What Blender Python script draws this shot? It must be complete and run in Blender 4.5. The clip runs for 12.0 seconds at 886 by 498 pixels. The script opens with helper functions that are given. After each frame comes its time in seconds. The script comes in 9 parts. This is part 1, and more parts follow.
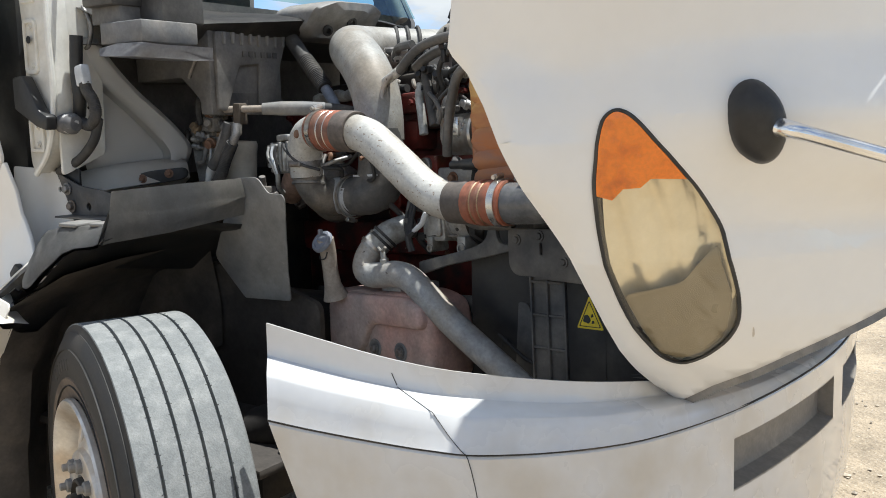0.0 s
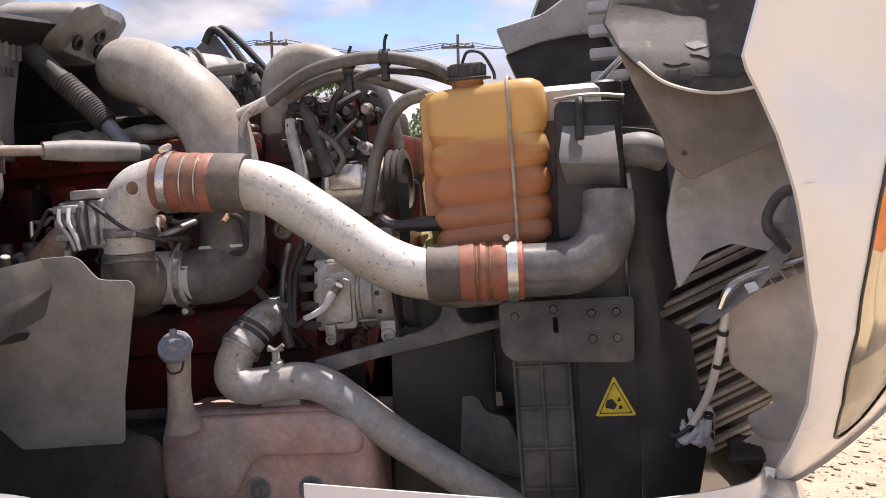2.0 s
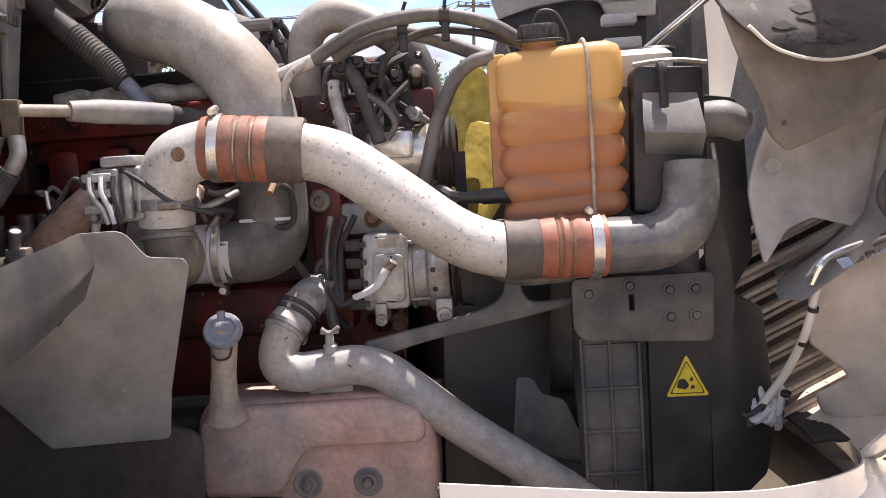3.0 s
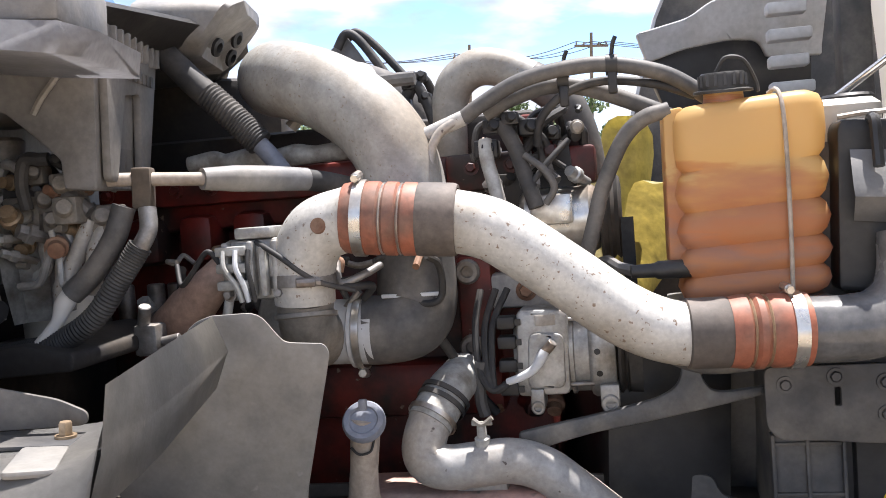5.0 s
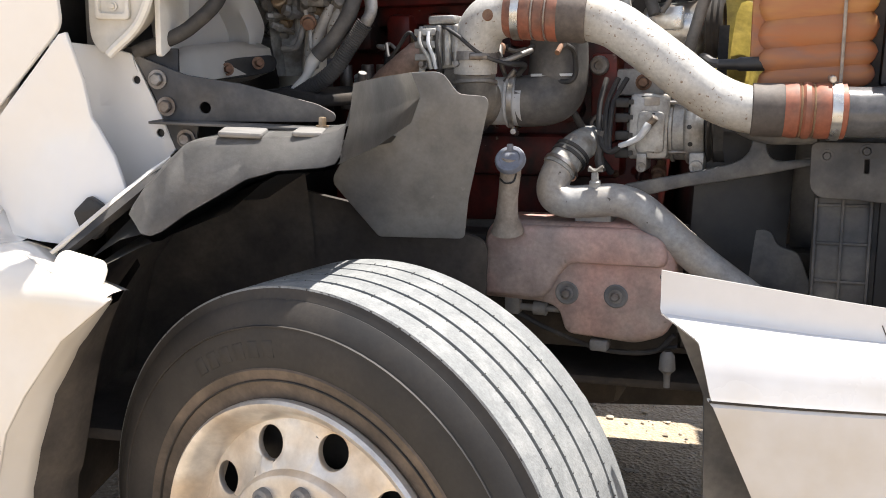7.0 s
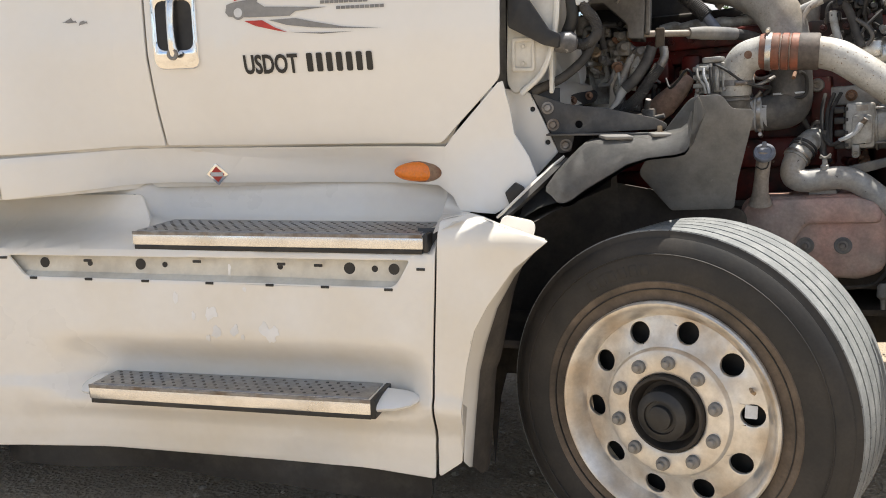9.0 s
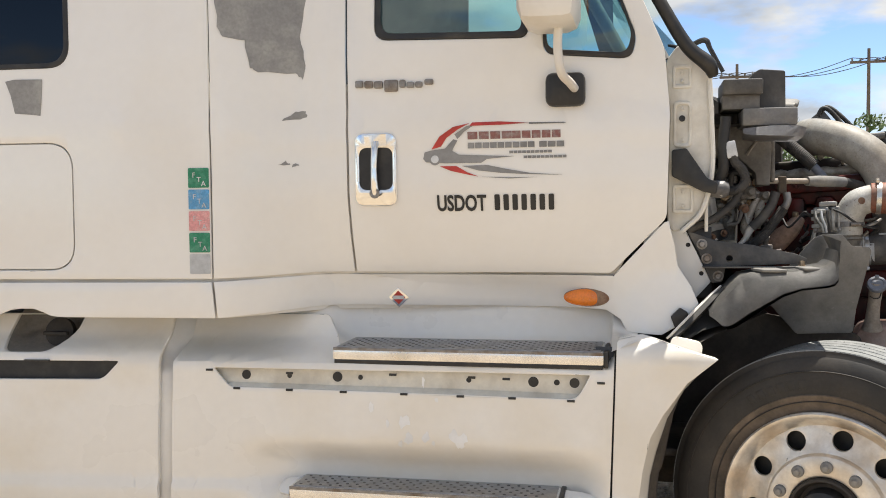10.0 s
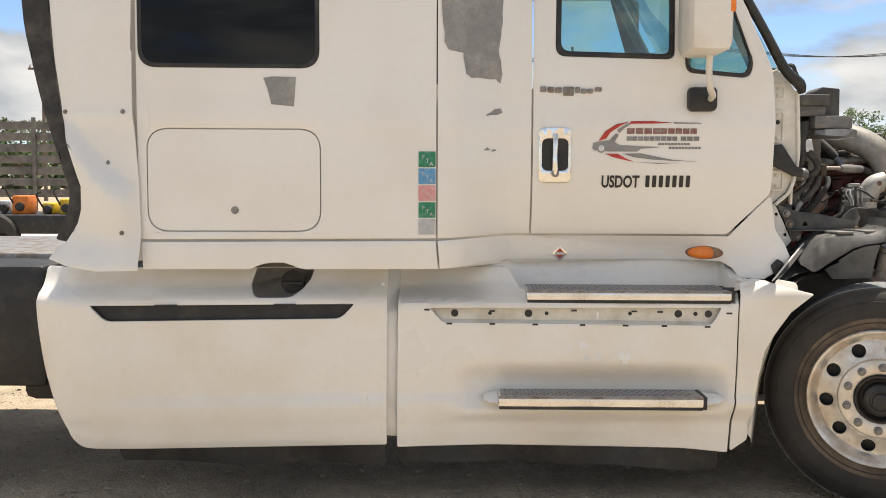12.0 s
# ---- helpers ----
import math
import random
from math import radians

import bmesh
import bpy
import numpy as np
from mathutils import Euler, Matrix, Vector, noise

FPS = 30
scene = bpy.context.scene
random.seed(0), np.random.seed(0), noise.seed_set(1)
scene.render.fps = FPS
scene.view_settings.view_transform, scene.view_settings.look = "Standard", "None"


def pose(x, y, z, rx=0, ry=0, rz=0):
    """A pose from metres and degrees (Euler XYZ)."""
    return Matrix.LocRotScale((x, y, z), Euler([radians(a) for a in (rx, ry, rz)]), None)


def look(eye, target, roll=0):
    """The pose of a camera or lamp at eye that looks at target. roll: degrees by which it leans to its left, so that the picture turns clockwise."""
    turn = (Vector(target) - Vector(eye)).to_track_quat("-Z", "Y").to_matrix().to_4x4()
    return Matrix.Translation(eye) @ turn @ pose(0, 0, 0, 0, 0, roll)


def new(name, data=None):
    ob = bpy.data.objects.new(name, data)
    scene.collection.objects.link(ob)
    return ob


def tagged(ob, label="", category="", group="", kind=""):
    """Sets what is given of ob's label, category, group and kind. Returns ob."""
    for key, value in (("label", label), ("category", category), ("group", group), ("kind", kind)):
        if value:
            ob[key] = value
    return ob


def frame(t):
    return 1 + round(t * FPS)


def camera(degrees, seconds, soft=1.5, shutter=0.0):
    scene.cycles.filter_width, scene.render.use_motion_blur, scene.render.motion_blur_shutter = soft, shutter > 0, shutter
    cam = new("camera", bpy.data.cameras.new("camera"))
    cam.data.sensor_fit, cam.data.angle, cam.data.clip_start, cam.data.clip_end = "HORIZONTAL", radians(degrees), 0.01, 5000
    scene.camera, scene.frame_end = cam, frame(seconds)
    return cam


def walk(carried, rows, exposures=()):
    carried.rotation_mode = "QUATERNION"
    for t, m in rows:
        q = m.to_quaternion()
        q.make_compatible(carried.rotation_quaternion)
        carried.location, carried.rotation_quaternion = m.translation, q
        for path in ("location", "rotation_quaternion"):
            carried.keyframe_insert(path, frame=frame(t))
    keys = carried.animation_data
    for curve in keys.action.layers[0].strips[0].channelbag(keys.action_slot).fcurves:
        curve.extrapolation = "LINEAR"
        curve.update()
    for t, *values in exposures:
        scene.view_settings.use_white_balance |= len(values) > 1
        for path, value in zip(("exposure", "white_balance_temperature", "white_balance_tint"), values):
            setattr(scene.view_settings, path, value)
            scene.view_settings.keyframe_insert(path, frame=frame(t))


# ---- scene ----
cam = camera(50.4, 12.0, 0.95)
PATH = [
    (0, (2.1040, -1.5849, 1.5047), (0.9354, 0.1556, 1.2175), -1.29),
    (0.5, (1.7181, -1.5853, 1.4939), (0.8757, 0.3344, 1.2070), -0.91),
    (1, (1.3404, -1.5649, 1.5039), (0.8666, 0.4874, 1.3016), -0.70),
    (1.5, (1.0365, -1.5158, 1.5142), (0.9016, 0.5888, 1.3408), -1.30),
    (2, (0.7627, -1.3792, 1.4863), (0.8766, 0.7272, 1.3197), -1.33),
    (2.5, (0.5134, -1.3090, 1.4727), (0.8150, 0.7748, 1.2618), -0.93),
    (2.7, (0.4463, -1.2803, 1.4791), (0.8085, 0.7897, 1.2312), -0.69),
    (4.3, (0.4489, -0.9819, 1.5142), (0.6955, 1.1160, 1.3894), -1.56),
    (4.5, (0.4426, -0.9927, 1.5269), (0.6331, 1.1104, 1.3928), -1.17),
    (5, (0.3997, -1.0117, 1.5319), (0.5052, 1.0968, 1.3882), -1.24),
    (5.5, (0.3549, -1.0869, 1.5289), (0.4037, 1.0198, 1.3361), -0.96),
    (6, (0.3625, -1.2659, 1.5052), (0.3680, 0.8326, 1.2342), -0.54),
    (6.5, (0.3824, -1.4062, 1.4595), (0.3175, 0.6783, 1.1015), 0.43),
    (7, (0.4793, -1.6229, 1.4158), (0.2019, 0.4254, 0.9628), 1.79),
    (7.5, (0.5101, -1.8146, 1.3910), (0.0413, 0.1805, 0.8644), 3.39),
    (9.3, (-0.0695, -2.8998, 1.4191), (-0.5557, -0.8596, 1.1378), -1.70),
    (9.5, (-0.1609, -3.0185, 1.4404), (-0.6345, -0.9676, 1.2229), -1.47),
    (10, (-0.4964, -3.2337, 1.4662), (-0.9307, -1.1649, 1.3724), -0.57),
    (10.5, (-0.7766, -3.4986, 1.4527), (-1.1398, -1.4148, 1.3952), -0.60),
    (11, (-1.0975, -3.7497, 1.4847), (-1.3235, -1.6477, 1.3936), -0.70),
    (11.5, (-1.4756, -3.9995, 1.4758), (-1.5982, -1.8896, 1.3700), -0.22),
    (12, (-1.8249, -4.3682, 1.4894), (-1.8599, -2.2583, 1.3323), 0.18),
]
EXPOSE = [(0.0, 0.48, 6050, 6), (0.5, 0.47, 6250, 9), (1.0, 0.46, 6650, 15), (2.5, 0.95, 6650, 22), (4.5, 1.27, 6380, 16), (5.5, 1.30, 6230, 14), (6.5, 1.36, 6450, 15), (7.5, 0.88, 6450, 9), (9.5, 0.66, 6600, 9), (10.0, 0.62, 6650, 9), (12.0, 0.53, 6850, 9)]
walk(cam, [(t, look(eye, target, roll)) for t, eye, target, roll in PATH], EXPOSE)

# ---- world and sun ----
TO_SUN = Vector((0.19, 0.20, 1.0)).normalized()
world = bpy.data.worlds.new("sky")
scene.world = world
world.use_nodes = True
wt = world.node_tree
wt.nodes.clear()
w_out = wt.nodes.new("ShaderNodeOutputWorld")
w_bg = wt.nodes.new("ShaderNodeBackground")
w_sky = wt.nodes.new("ShaderNodeTexSky")
w_sky.sky_type = "NISHITA"
w_sky.sun_disc = False
w_sky.sun_elevation = math.asin(TO_SUN.z)
w_sky.sun_rotation = math.atan2(TO_SUN.x, TO_SUN.y)
w_sky.air_density = 0.6
w_sky.dust_density = 0.0
w_sky.ozone_density = 2.5
w_bg.inputs["Strength"].default_value = 0.14
w_tc = wt.nodes.new("ShaderNodeTexCoord")
w_map = wt.nodes.new("ShaderNodeMapping")
w_map.inputs["Scale"].default_value = (1.0, 1.0, 2.8)
w_map.inputs["Location"].default_value = (0.35, 0.2, 0.1)
w_n = wt.nodes.new("ShaderNodeTexNoise")
w_n.inputs["Scale"].default_value = 3.4
w_n.inputs["Detail"].default_value = 9.0
w_n.inputs["Roughness"].default_value = 0.56
w_r = wt.nodes.new("ShaderNodeValToRGB")
w_r.color_ramp.elements[0].position = 0.425
w_r.color_ramp.elements[1].position = 0.525
w_n2 = wt.nodes.new("ShaderNodeTexNoise")
w_n2.inputs["Scale"].default_value = 7.0
w_n2.inputs["Detail"].default_value = 5.0
w_r2 = wt.nodes.new("ShaderNodeValToRGB")
w_r2.color_ramp.elements[0].color = (1.9, 2.15, 2.55, 1)
w_r2.color_ramp.elements[1].color = (4.5, 4.5, 4.5, 1)
w_r2.color_ramp.elements[0].position = 0.35
w_r2.color_ramp.elements[1].position = 0.65
w_mix = wt.nodes.new("ShaderNodeMixRGB")
wt.links.new(w_tc.outputs["Generated"], w_map.inputs["Vector"])
wt.links.new(w_map.outputs["Vector"], w_n.inputs["Vector"])
wt.links.new(w_map.outputs["Vector"], w_n2.inputs["Vector"])
wt.links.new(w_n.outputs["Fac"], w_r.inputs["Fac"])
wt.links.new(w_n2.outputs["Fac"], w_r2.inputs["Fac"])
wt.links.new(w_r.outputs["Color"], w_mix.inputs["Fac"])
wt.links.new(w_sky.outputs["Color"], w_mix.inputs["Color1"])
wt.links.new(w_r2.outputs["Color"], w_mix.inputs["Color2"])
wt.links.new(w_mix.outputs["Color"], w_bg.inputs["Color"])
wt.links.new(w_bg.outputs["Background"], w_out.inputs["Surface"])

sun_data = bpy.data.lights.new("sun", "SUN")
sun_data.energy = 5.0
sun_data.angle = radians(0.53)
sun_data.color = (1.0, 0.95, 0.87)
sun = new("sun", sun_data)
sun.matrix_world = look(TO_SUN * 50, (0, 0, 0))


# ---- materials ----
def material(name, base, rough=0.5, metal=0.0, dirt=None, amount=0.5, scale=5.0, fine=70.0, bump=0.08,
             coat=0.0, speck=None, speck_at=0.68, speck_scale=120.0, shift=0.25, vary=0.0, mid=0.16):
    """Base colour with broad stains, fine grain, optional flakes of another colour, uneven gloss and fine relief."""
    m = bpy.data.materials.new(name)
    m.use_nodes = True
    nt = m.node_tree
    b = nt.nodes["Principled BSDF"]
    tc = nt.nodes.new("ShaderNodeTexCoord")
    n1 = nt.nodes.new("ShaderNodeTexNoise")
    n1.inputs["Scale"].default_value, n1.inputs["Detail"].default_value = scale, 6.0
    n2 = nt.nodes.new("ShaderNodeTexNoise")
    n2.inputs["Scale"].default_value, n2.inputs["Detail"].default_value = fine, 4.0
    for n in (n1, n2):
        nt.links.new(tc.outputs["Object"], n.inputs["Vector"])
    r1 = nt.nodes.new("ShaderNodeMapRange")
    r1.inputs["From Min"].default_value, r1.inputs["From Max"].default_value = 0.62 - 0.3 * amount, 0.85 - 0.3 * amount
    nt.links.new(n1.outputs["Fac"], r1.inputs["Value"])
    mix = nt.nodes.new("ShaderNodeMixRGB")
    mix.inputs["Color1"].default_value = (*base, 1)
    mix.inputs["Color2"].default_value = (*(dirt or [c * 0.7 for c in base]), 1)
    nt.links.new(r1.outputs["Result"], mix.inputs["Fac"])
    hsv = nt.nodes.new("ShaderNodeHueSaturation")
    val = nt.nodes.new("ShaderNodeMapRange")
    val.inputs["To Min"].default_value, val.inputs["To Max"].default_value = 1.0 - shift, 1.0 + shift
    nt.links.new(n2.outputs["Fac"], val.inputs["Value"])
    nt.links.new(val.outputs["Result"], hsv.inputs["Value"])
    nt.links.new(mix.outputs["Color"], hsv.inputs["Color"])
    colour = hsv.outputs["Color"]
    if mid and not coat:
        nm = nt.nodes.new("ShaderNodeTexNoise")
        nm.inputs["Scale"].default_value, nm.inputs["Detail"].default_value, nm.inputs["Roughness"].default_value = scale * 3.3, 8.0, 0.68
        nt.links.new(tc.outputs["Object"], nm.inputs["Vector"])
        rm = nt.nodes.new("ShaderNodeMapRange")
        rm.inputs["From Min"].default_value, rm.inputs["From Max"].default_value = 0.33, 0.67
        rm.inputs["To Min"].default_value, rm.inputs["To Max"].default_value = 1.0 - 1.6 * mid, 1.0 + mid
        nt.links.new(nm.outputs["Fac"], rm.inputs["Value"])
        hm = nt.nodes.new("ShaderNodeHueSaturation")
        nt.links.new(rm.outputs["Result"], hm.inputs["Value"])
        nt.links.new(colour, hm.inputs["Color"])
        colour = hm.outputs["Color"]
    if speck:
        n3 = nt.nodes.new("ShaderNodeTexNoise")
        n3.inputs["Scale"].default_value, n3.inputs["Detail"].default_value = speck_scale, 3.0
        nt.links.new(tc.outputs["Object"], n3.inputs["Vector"])
        r3 = nt.nodes.new("ShaderNodeMapRange")
        r3.inputs["From Min"].default_value, r3.inputs["From Max"].default_value = speck_at, speck_at + 0.05
        nt.links.new(n3.outputs["Fac"], r3.inputs["Value"])
        mx = nt.nodes.new("ShaderNodeMixRGB")
        mx.inputs["Color2"].default_value = (*speck, 1)
        nt.links.new(r3.outputs["Result"], mx.inputs["Fac"])
        nt.links.new(colour, mx.inputs["Color1"])
        colour = mx.outputs["Color"]
    if vary:
        info = nt.nodes.new("ShaderNodeObjectInfo")
        vr = nt.nodes.new("ShaderNodeMapRange")
        vr.inputs["To Min"].default_value, vr.inputs["To Max"].default_value = 1 - vary, 1 + vary
        nt.links.new(info.outputs["Random"], vr.inputs["Value"])
        h2 = nt.nodes.new("ShaderNodeHueSaturation")
        nt.links.new(vr.outputs["Result"], h2.inputs["Value"])
        nt.links.new(colour, h2.inputs["Color"])
        colour = h2.outputs["Color"]
    nt.links.new(colour, b.inputs["Base Color"])
    rr = nt.nodes.new("ShaderNodeMapRange")
    rr.inputs["To Min"].default_value, rr.inputs["To Max"].default_value = max(0.03, rough - 0.12), min(1.0, rough + 0.18)
    nt.links.new(n1.outputs["Fac"], rr.inputs["Value"])
    nt.links.new(rr.outputs["Result"], b.inputs["Roughness"])
    b.inputs["Metallic"].default_value = metal
    b.inputs["Coat Weight"].default_value = coat
    b.inputs["Coat Roughness"].default_value = 0.08
    if bump:
        bp = nt.nodes.new("ShaderNodeBump")
        bp.inputs["Strength"].default_value, bp.inputs["Distance"].default_value = bump, 0.004
        nt.links.new(n2.outputs["Fac"], bp.inputs["Height"])
        nt.links.new(bp.outputs["Normal"], b.inputs["Normal"])
    return m


def glass(name, tint, clear=0.75, rough=0.02):
    """A thin tinted pane: part clear, part gloss."""
    m = bpy.data.materials.new(name)
    m.use_nodes = True
    nt = m.node_tree
    nt.nodes.clear()
    o = nt.nodes.new("ShaderNodeOutputMaterial")
    tr = nt.nodes.new("ShaderNodeBsdfTransparent")
    tr.inputs["Color"].default_value = (*tint, 1)
    gl = nt.nodes.new("ShaderNodeBsdfGlossy")
    gl.inputs["Roughness"].default_value = rough
    lw = nt.nodes.new("ShaderNodeLayerWeight")
    lw.inputs["Blend"].default_value = 0.5
    fr = nt.nodes.new("ShaderNodeMath")
    fr.operation = "POWER"
    fr.inputs[1].default_value = 4.0
    nt.links.new(lw.outputs["Facing"], fr.inputs[0])
    ad = nt.nodes.new("ShaderNodeMath")
    ad.operation = "MULTIPLY_ADD"
    ad.inputs[1].default_value = 0.75
    ad.inputs[2].default_value = 1 - clear
    mx = nt.nodes.new("ShaderNodeMixShader")
    nt.links.new(fr.outputs[0], ad.inputs[0])
    nt.links.new(ad.outputs[0], mx.inputs["Fac"])
    nt.links.new(tr.outputs[0], mx.inputs[1])
    nt.links.new(gl.outputs[0], mx.inputs[2])
    nt.links.new(mx.outputs[0], o.inputs["Surface"])
    return m


WHITE = material("white_paint", (0.82, 0.81, 0.785), 0.30, 0, (0.785, 0.76, 0.715), 0.45, 1.6, 30, 0.012, coat=0.7, shift=0.025)
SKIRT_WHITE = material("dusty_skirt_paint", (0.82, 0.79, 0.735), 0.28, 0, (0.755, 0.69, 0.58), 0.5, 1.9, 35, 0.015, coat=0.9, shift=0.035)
BUMPER_WHITE = material("scuffed_bumper_paint", (0.64, 0.635, 0.63), 0.24, 0, (0.54, 0.50, 0.44), 0.55, 4.5, 40, 0.02, coat=1.0, shift=0.04)
STRUT_GREY = material("dark_dusty_strut", (0.10, 0.10, 0.10), 0.5, 0.1, (0.19, 0.175, 0.155), 0.6, 12, 120, 0.05)
DISC_DARK = material("scraped_black_panel", (0.045, 0.042, 0.040), 0.6, 0, (0.085, 0.078, 0.068), 0.6, 14, 120, 0.08, speck=(0.16, 0.145, 0.125), speck_at=0.66, speck_scale=16)
WHITE_WORN = material("worn_white_paint", (0.78, 0.76, 0.72), 0.42, 0, (0.67, 0.62, 0.55), 0.55, 3.0, 40, 0.03, coat=0.2, shift=0.05)
CREAM = material("cream_inner_paint", (0.72, 0.69, 0.61), 0.45, 0, (0.48, 0.43, 0.35), 0.5, 5, 60, 0.03, shift=0.08, mid=0.07)
POST_CREAM = material("pale_post_paint", (0.79, 0.77, 0.71), 0.4, 0, (0.62, 0.57, 0.48), 0.5, 6, 60, 0.03, shift=0.06, mid=0.06)
GREY_PRIMER = material("grey_primer", (0.27, 0.27, 0.27), 0.7, 0, (0.36, 0.36, 0.35), 0.5, 9, 90, 0.05, mid=0.06)
PLASTIC = material("dusty_black_plastic", (0.055, 0.055, 0.057), 0.55, 0, (0.17, 0.155, 0.135), 0.75, 6, 120, 0.10, shift=0.2)
PLASTIC_GREY = material("faded_grey_plastic", (0.17, 0.17, 0.172), 0.55, 0, (0.27, 0.25, 0.22), 0.7, 7, 120, 0.10, shift=0.15)
BLACK = material("black_plastic", (0.018, 0.018, 0.019), 0.45, 0, (0.05, 0.046, 0.04), 0.5, 8, 90, 0.06)
RUBBER = material("black_rubber", (0.03, 0.03, 0.031), 0.65, 0, (0.085, 0.078, 0.07), 0.6, 12, 140, 0.08)
HOSE_GREY = material("dusty_rubber_hose", (0.085, 0.083, 0.082), 0.55, 0, (0.165, 0.15, 0.132), 0.6, 12, 120, 0.06)
SIDEWALL = material("tyre_sidewall", (0.022, 0.021, 0.020), 0.62, 0, (0.046, 0.040, 0.034), 0.6, 5, 120, 0.08, mid=0.1)
TREAD = material("tyre_tread", (0.20, 0.208, 0.208), 0.9, 0, (0.27, 0.275, 0.27), 0.6, 22, 240, 0.25, shift=0.28, mid=0.08)
ALU = material("dusty_aluminium", (0.54, 0.53, 0.50), 0.50, 0.15, (0.36, 0.32, 0.265), 0.65, 6, 150, 0.08, speck=(0.23, 0.17, 0.125), speck_at=0.64, speck_scale=120, mid=0.11)
ALU_CAST = material("cast_aluminium", (0.42, 0.42, 0.41), 0.5, 0.6, (0.25, 0.22, 0.18), 0.6, 14, 160, 0.12)
RIM_ALU = material("polished_rim", (0.76, 0.73, 0.68), 0.34, 0.6, (0.56, 0.47, 0.37), 0.55, 7, 90, 0.03, shift=0.08, mid=0.1)
STEEL = material("dull_steel", (0.30, 0.29, 0.28), 0.5, 0.7, (0.20, 0.15, 0.11), 0.55, 15, 150, 0.10)
STEEL_PAINT = material("grey_painted_pipe", (0.37, 0.365, 0.355), 0.5, 0.1, (0.42, 0.37, 0.31), 0.65, 9, 120, 0.06, speck=(0.10, 0.08, 0.07), speck_at=0.72, speck_scale=70)
TAN_PIPE = material("dusty_grey_intake_pipe", (0.34, 0.335, 0.315), 0.5, 0, (0.26, 0.225, 0.18), 0.6, 5.5, 130, 0.08, speck=(0.24, 0.20, 0.16), speck_at=0.64, speck_scale=150)
CHROME = material("chrome", (0.86, 0.86, 0.86), 0.10, 1.0, (0.62, 0.57, 0.50), 0.3, 8, 60, 0.01, shift=0.03, mid=0.03)
SILICONE = material("red_silicone_hose", (0.34, 0.112, 0.062), 0.55, 0, (0.19, 0.10, 0.07), 0.75, 12, 120, 0.05)
SILICONE_DARK = material("sooty_silicone_hose", (0.10, 0.085, 0.075), 0.65, 0, (0.16, 0.13, 0.11), 0.6, 12, 120, 0.05)
RED_BLOCK = material("red_engine_paint", (0.165, 0.020, 0.014), 0.45, 0, (0.028, 0.016, 0.014), 0.75, 9, 100, 0.10, speck=(0.22, 0.17, 0.13), speck_at=0.70, speck_scale=40)
PINK_TANK = material("dusty_washer_tank", (0.60, 0.37, 0.31), 0.5, 0, (0.40, 0.32, 0.285), 0.75, 5, 110, 0.06, speck=(0.20, 0.17, 0.15), speck_at=0.68, speck_scale=22)
NECK_TAN = material("dusty_tan_neck", (0.40, 0.345, 0.29), 0.55, 0, (0.30, 0.25, 0.20), 0.6, 14, 120, 0.05)
SLAT_TAN = material("dusty_tan_slat", (0.56, 0.49, 0.41), 0.6, 0, (0.42, 0.36, 0.29), 0.6, 9, 90, 0.05)
RUST = material("rusty_iron", (0.22, 0.115, 0.07), 0.75, 0.2, (0.33, 0.22, 0.15), 0.6, 20, 120, 0.2)
BRASS = material("brass", (0.42, 0.31, 0.20), 0.45, 0.6, (0.27, 0.20, 0.13), 0.5, 30, 120, 0.05)
GASKET = material("pale_loom_sleeve", (0.45, 0.45, 0.43), 0.55, 0.2, (0.25, 0.23, 0.20), 0.6, 25, 140, 0.12, mid=0.12)
YELLOW_FAN = material("yellow_fan_plastic", (0.62, 0.54, 0.24), 0.5, 0, (0.50, 0.44, 0.24), 0.5, 8, 80, 0.04)
YELLOW_SIGN = material("yellow_label", (0.72, 0.55, 0.03), 0.5, 0, (0.55, 0.42, 0.06), 0.4, 20, 80, 0.01, mid=0.06)
AMBER = material("amber_lens", (0.85, 0.22, 0.015), 0.22, 0, (0.58, 0.13, 0.01), 0.4, 25, 160, 0.05, coat=0.5, mid=0.03)
INK = material("black_vinyl", (0.025, 0.025, 0.025), 0.5, shift=0.05, mid=0)
INK_RED = material("red_vinyl", (0.52, 0.05, 0.04), 0.45, shift=0.05)
INK_MAROON = material("maroon_vinyl", (0.24, 0.10, 0.095), 0.45, dirt=(0.30, 0.24, 0.24), amount=0.6, scale=60, shift=0.05)
INK_GREY = material("grey_vinyl", (0.26, 0.26, 0.26), 0.45, shift=0.05)
GREEN = material("green_sticker", (0.02, 0.22, 0.12), 0.5, dirt=(0.10, 0.33, 0.22), amount=0.5, scale=40)
BLUE = material("blue_sticker", (0.10, 0.33, 0.60), 0.5, dirt=(0.22, 0.42, 0.62), amount=0.5, scale=40)
PINK = material("pink_sticker", (0.72, 0.33, 0.33), 0.5, dirt=(0.75, 0.45, 0.44), amount=0.5, scale=40)
PALE = material("pale_sticker", (0.62, 0.64, 0.66), 0.5, shift=0.08)
DARK_IRON = material("dark_chassis_steel", (0.035, 0.032, 0.030), 0.7, 0.2, (0.08, 0.065, 0.05), 0.6, 6, 90, 0.1)
GLASS_CAB = glass("tinted_cab_glass", (0.56, 0.77, 0.75), 0.88)
GLASS_DARK = glass("dark_sleeper_glass", (0.03, 0.03, 0.035), 0.96)
LENS = glass("headlight_lens", (0.95, 0.91, 0.80), 0.90, 0.05)
FENDER_GREY = material("dusty_grey_fender_plastic", (0.155, 0.157, 0.160), 0.5, 0, (0.27, 0.255, 0.23), 0.72, 3.6, 140, 0.06, shift=0.12, speck=(0.29, 0.27, 0.245), speck_at=0.70, speck_scale=30)
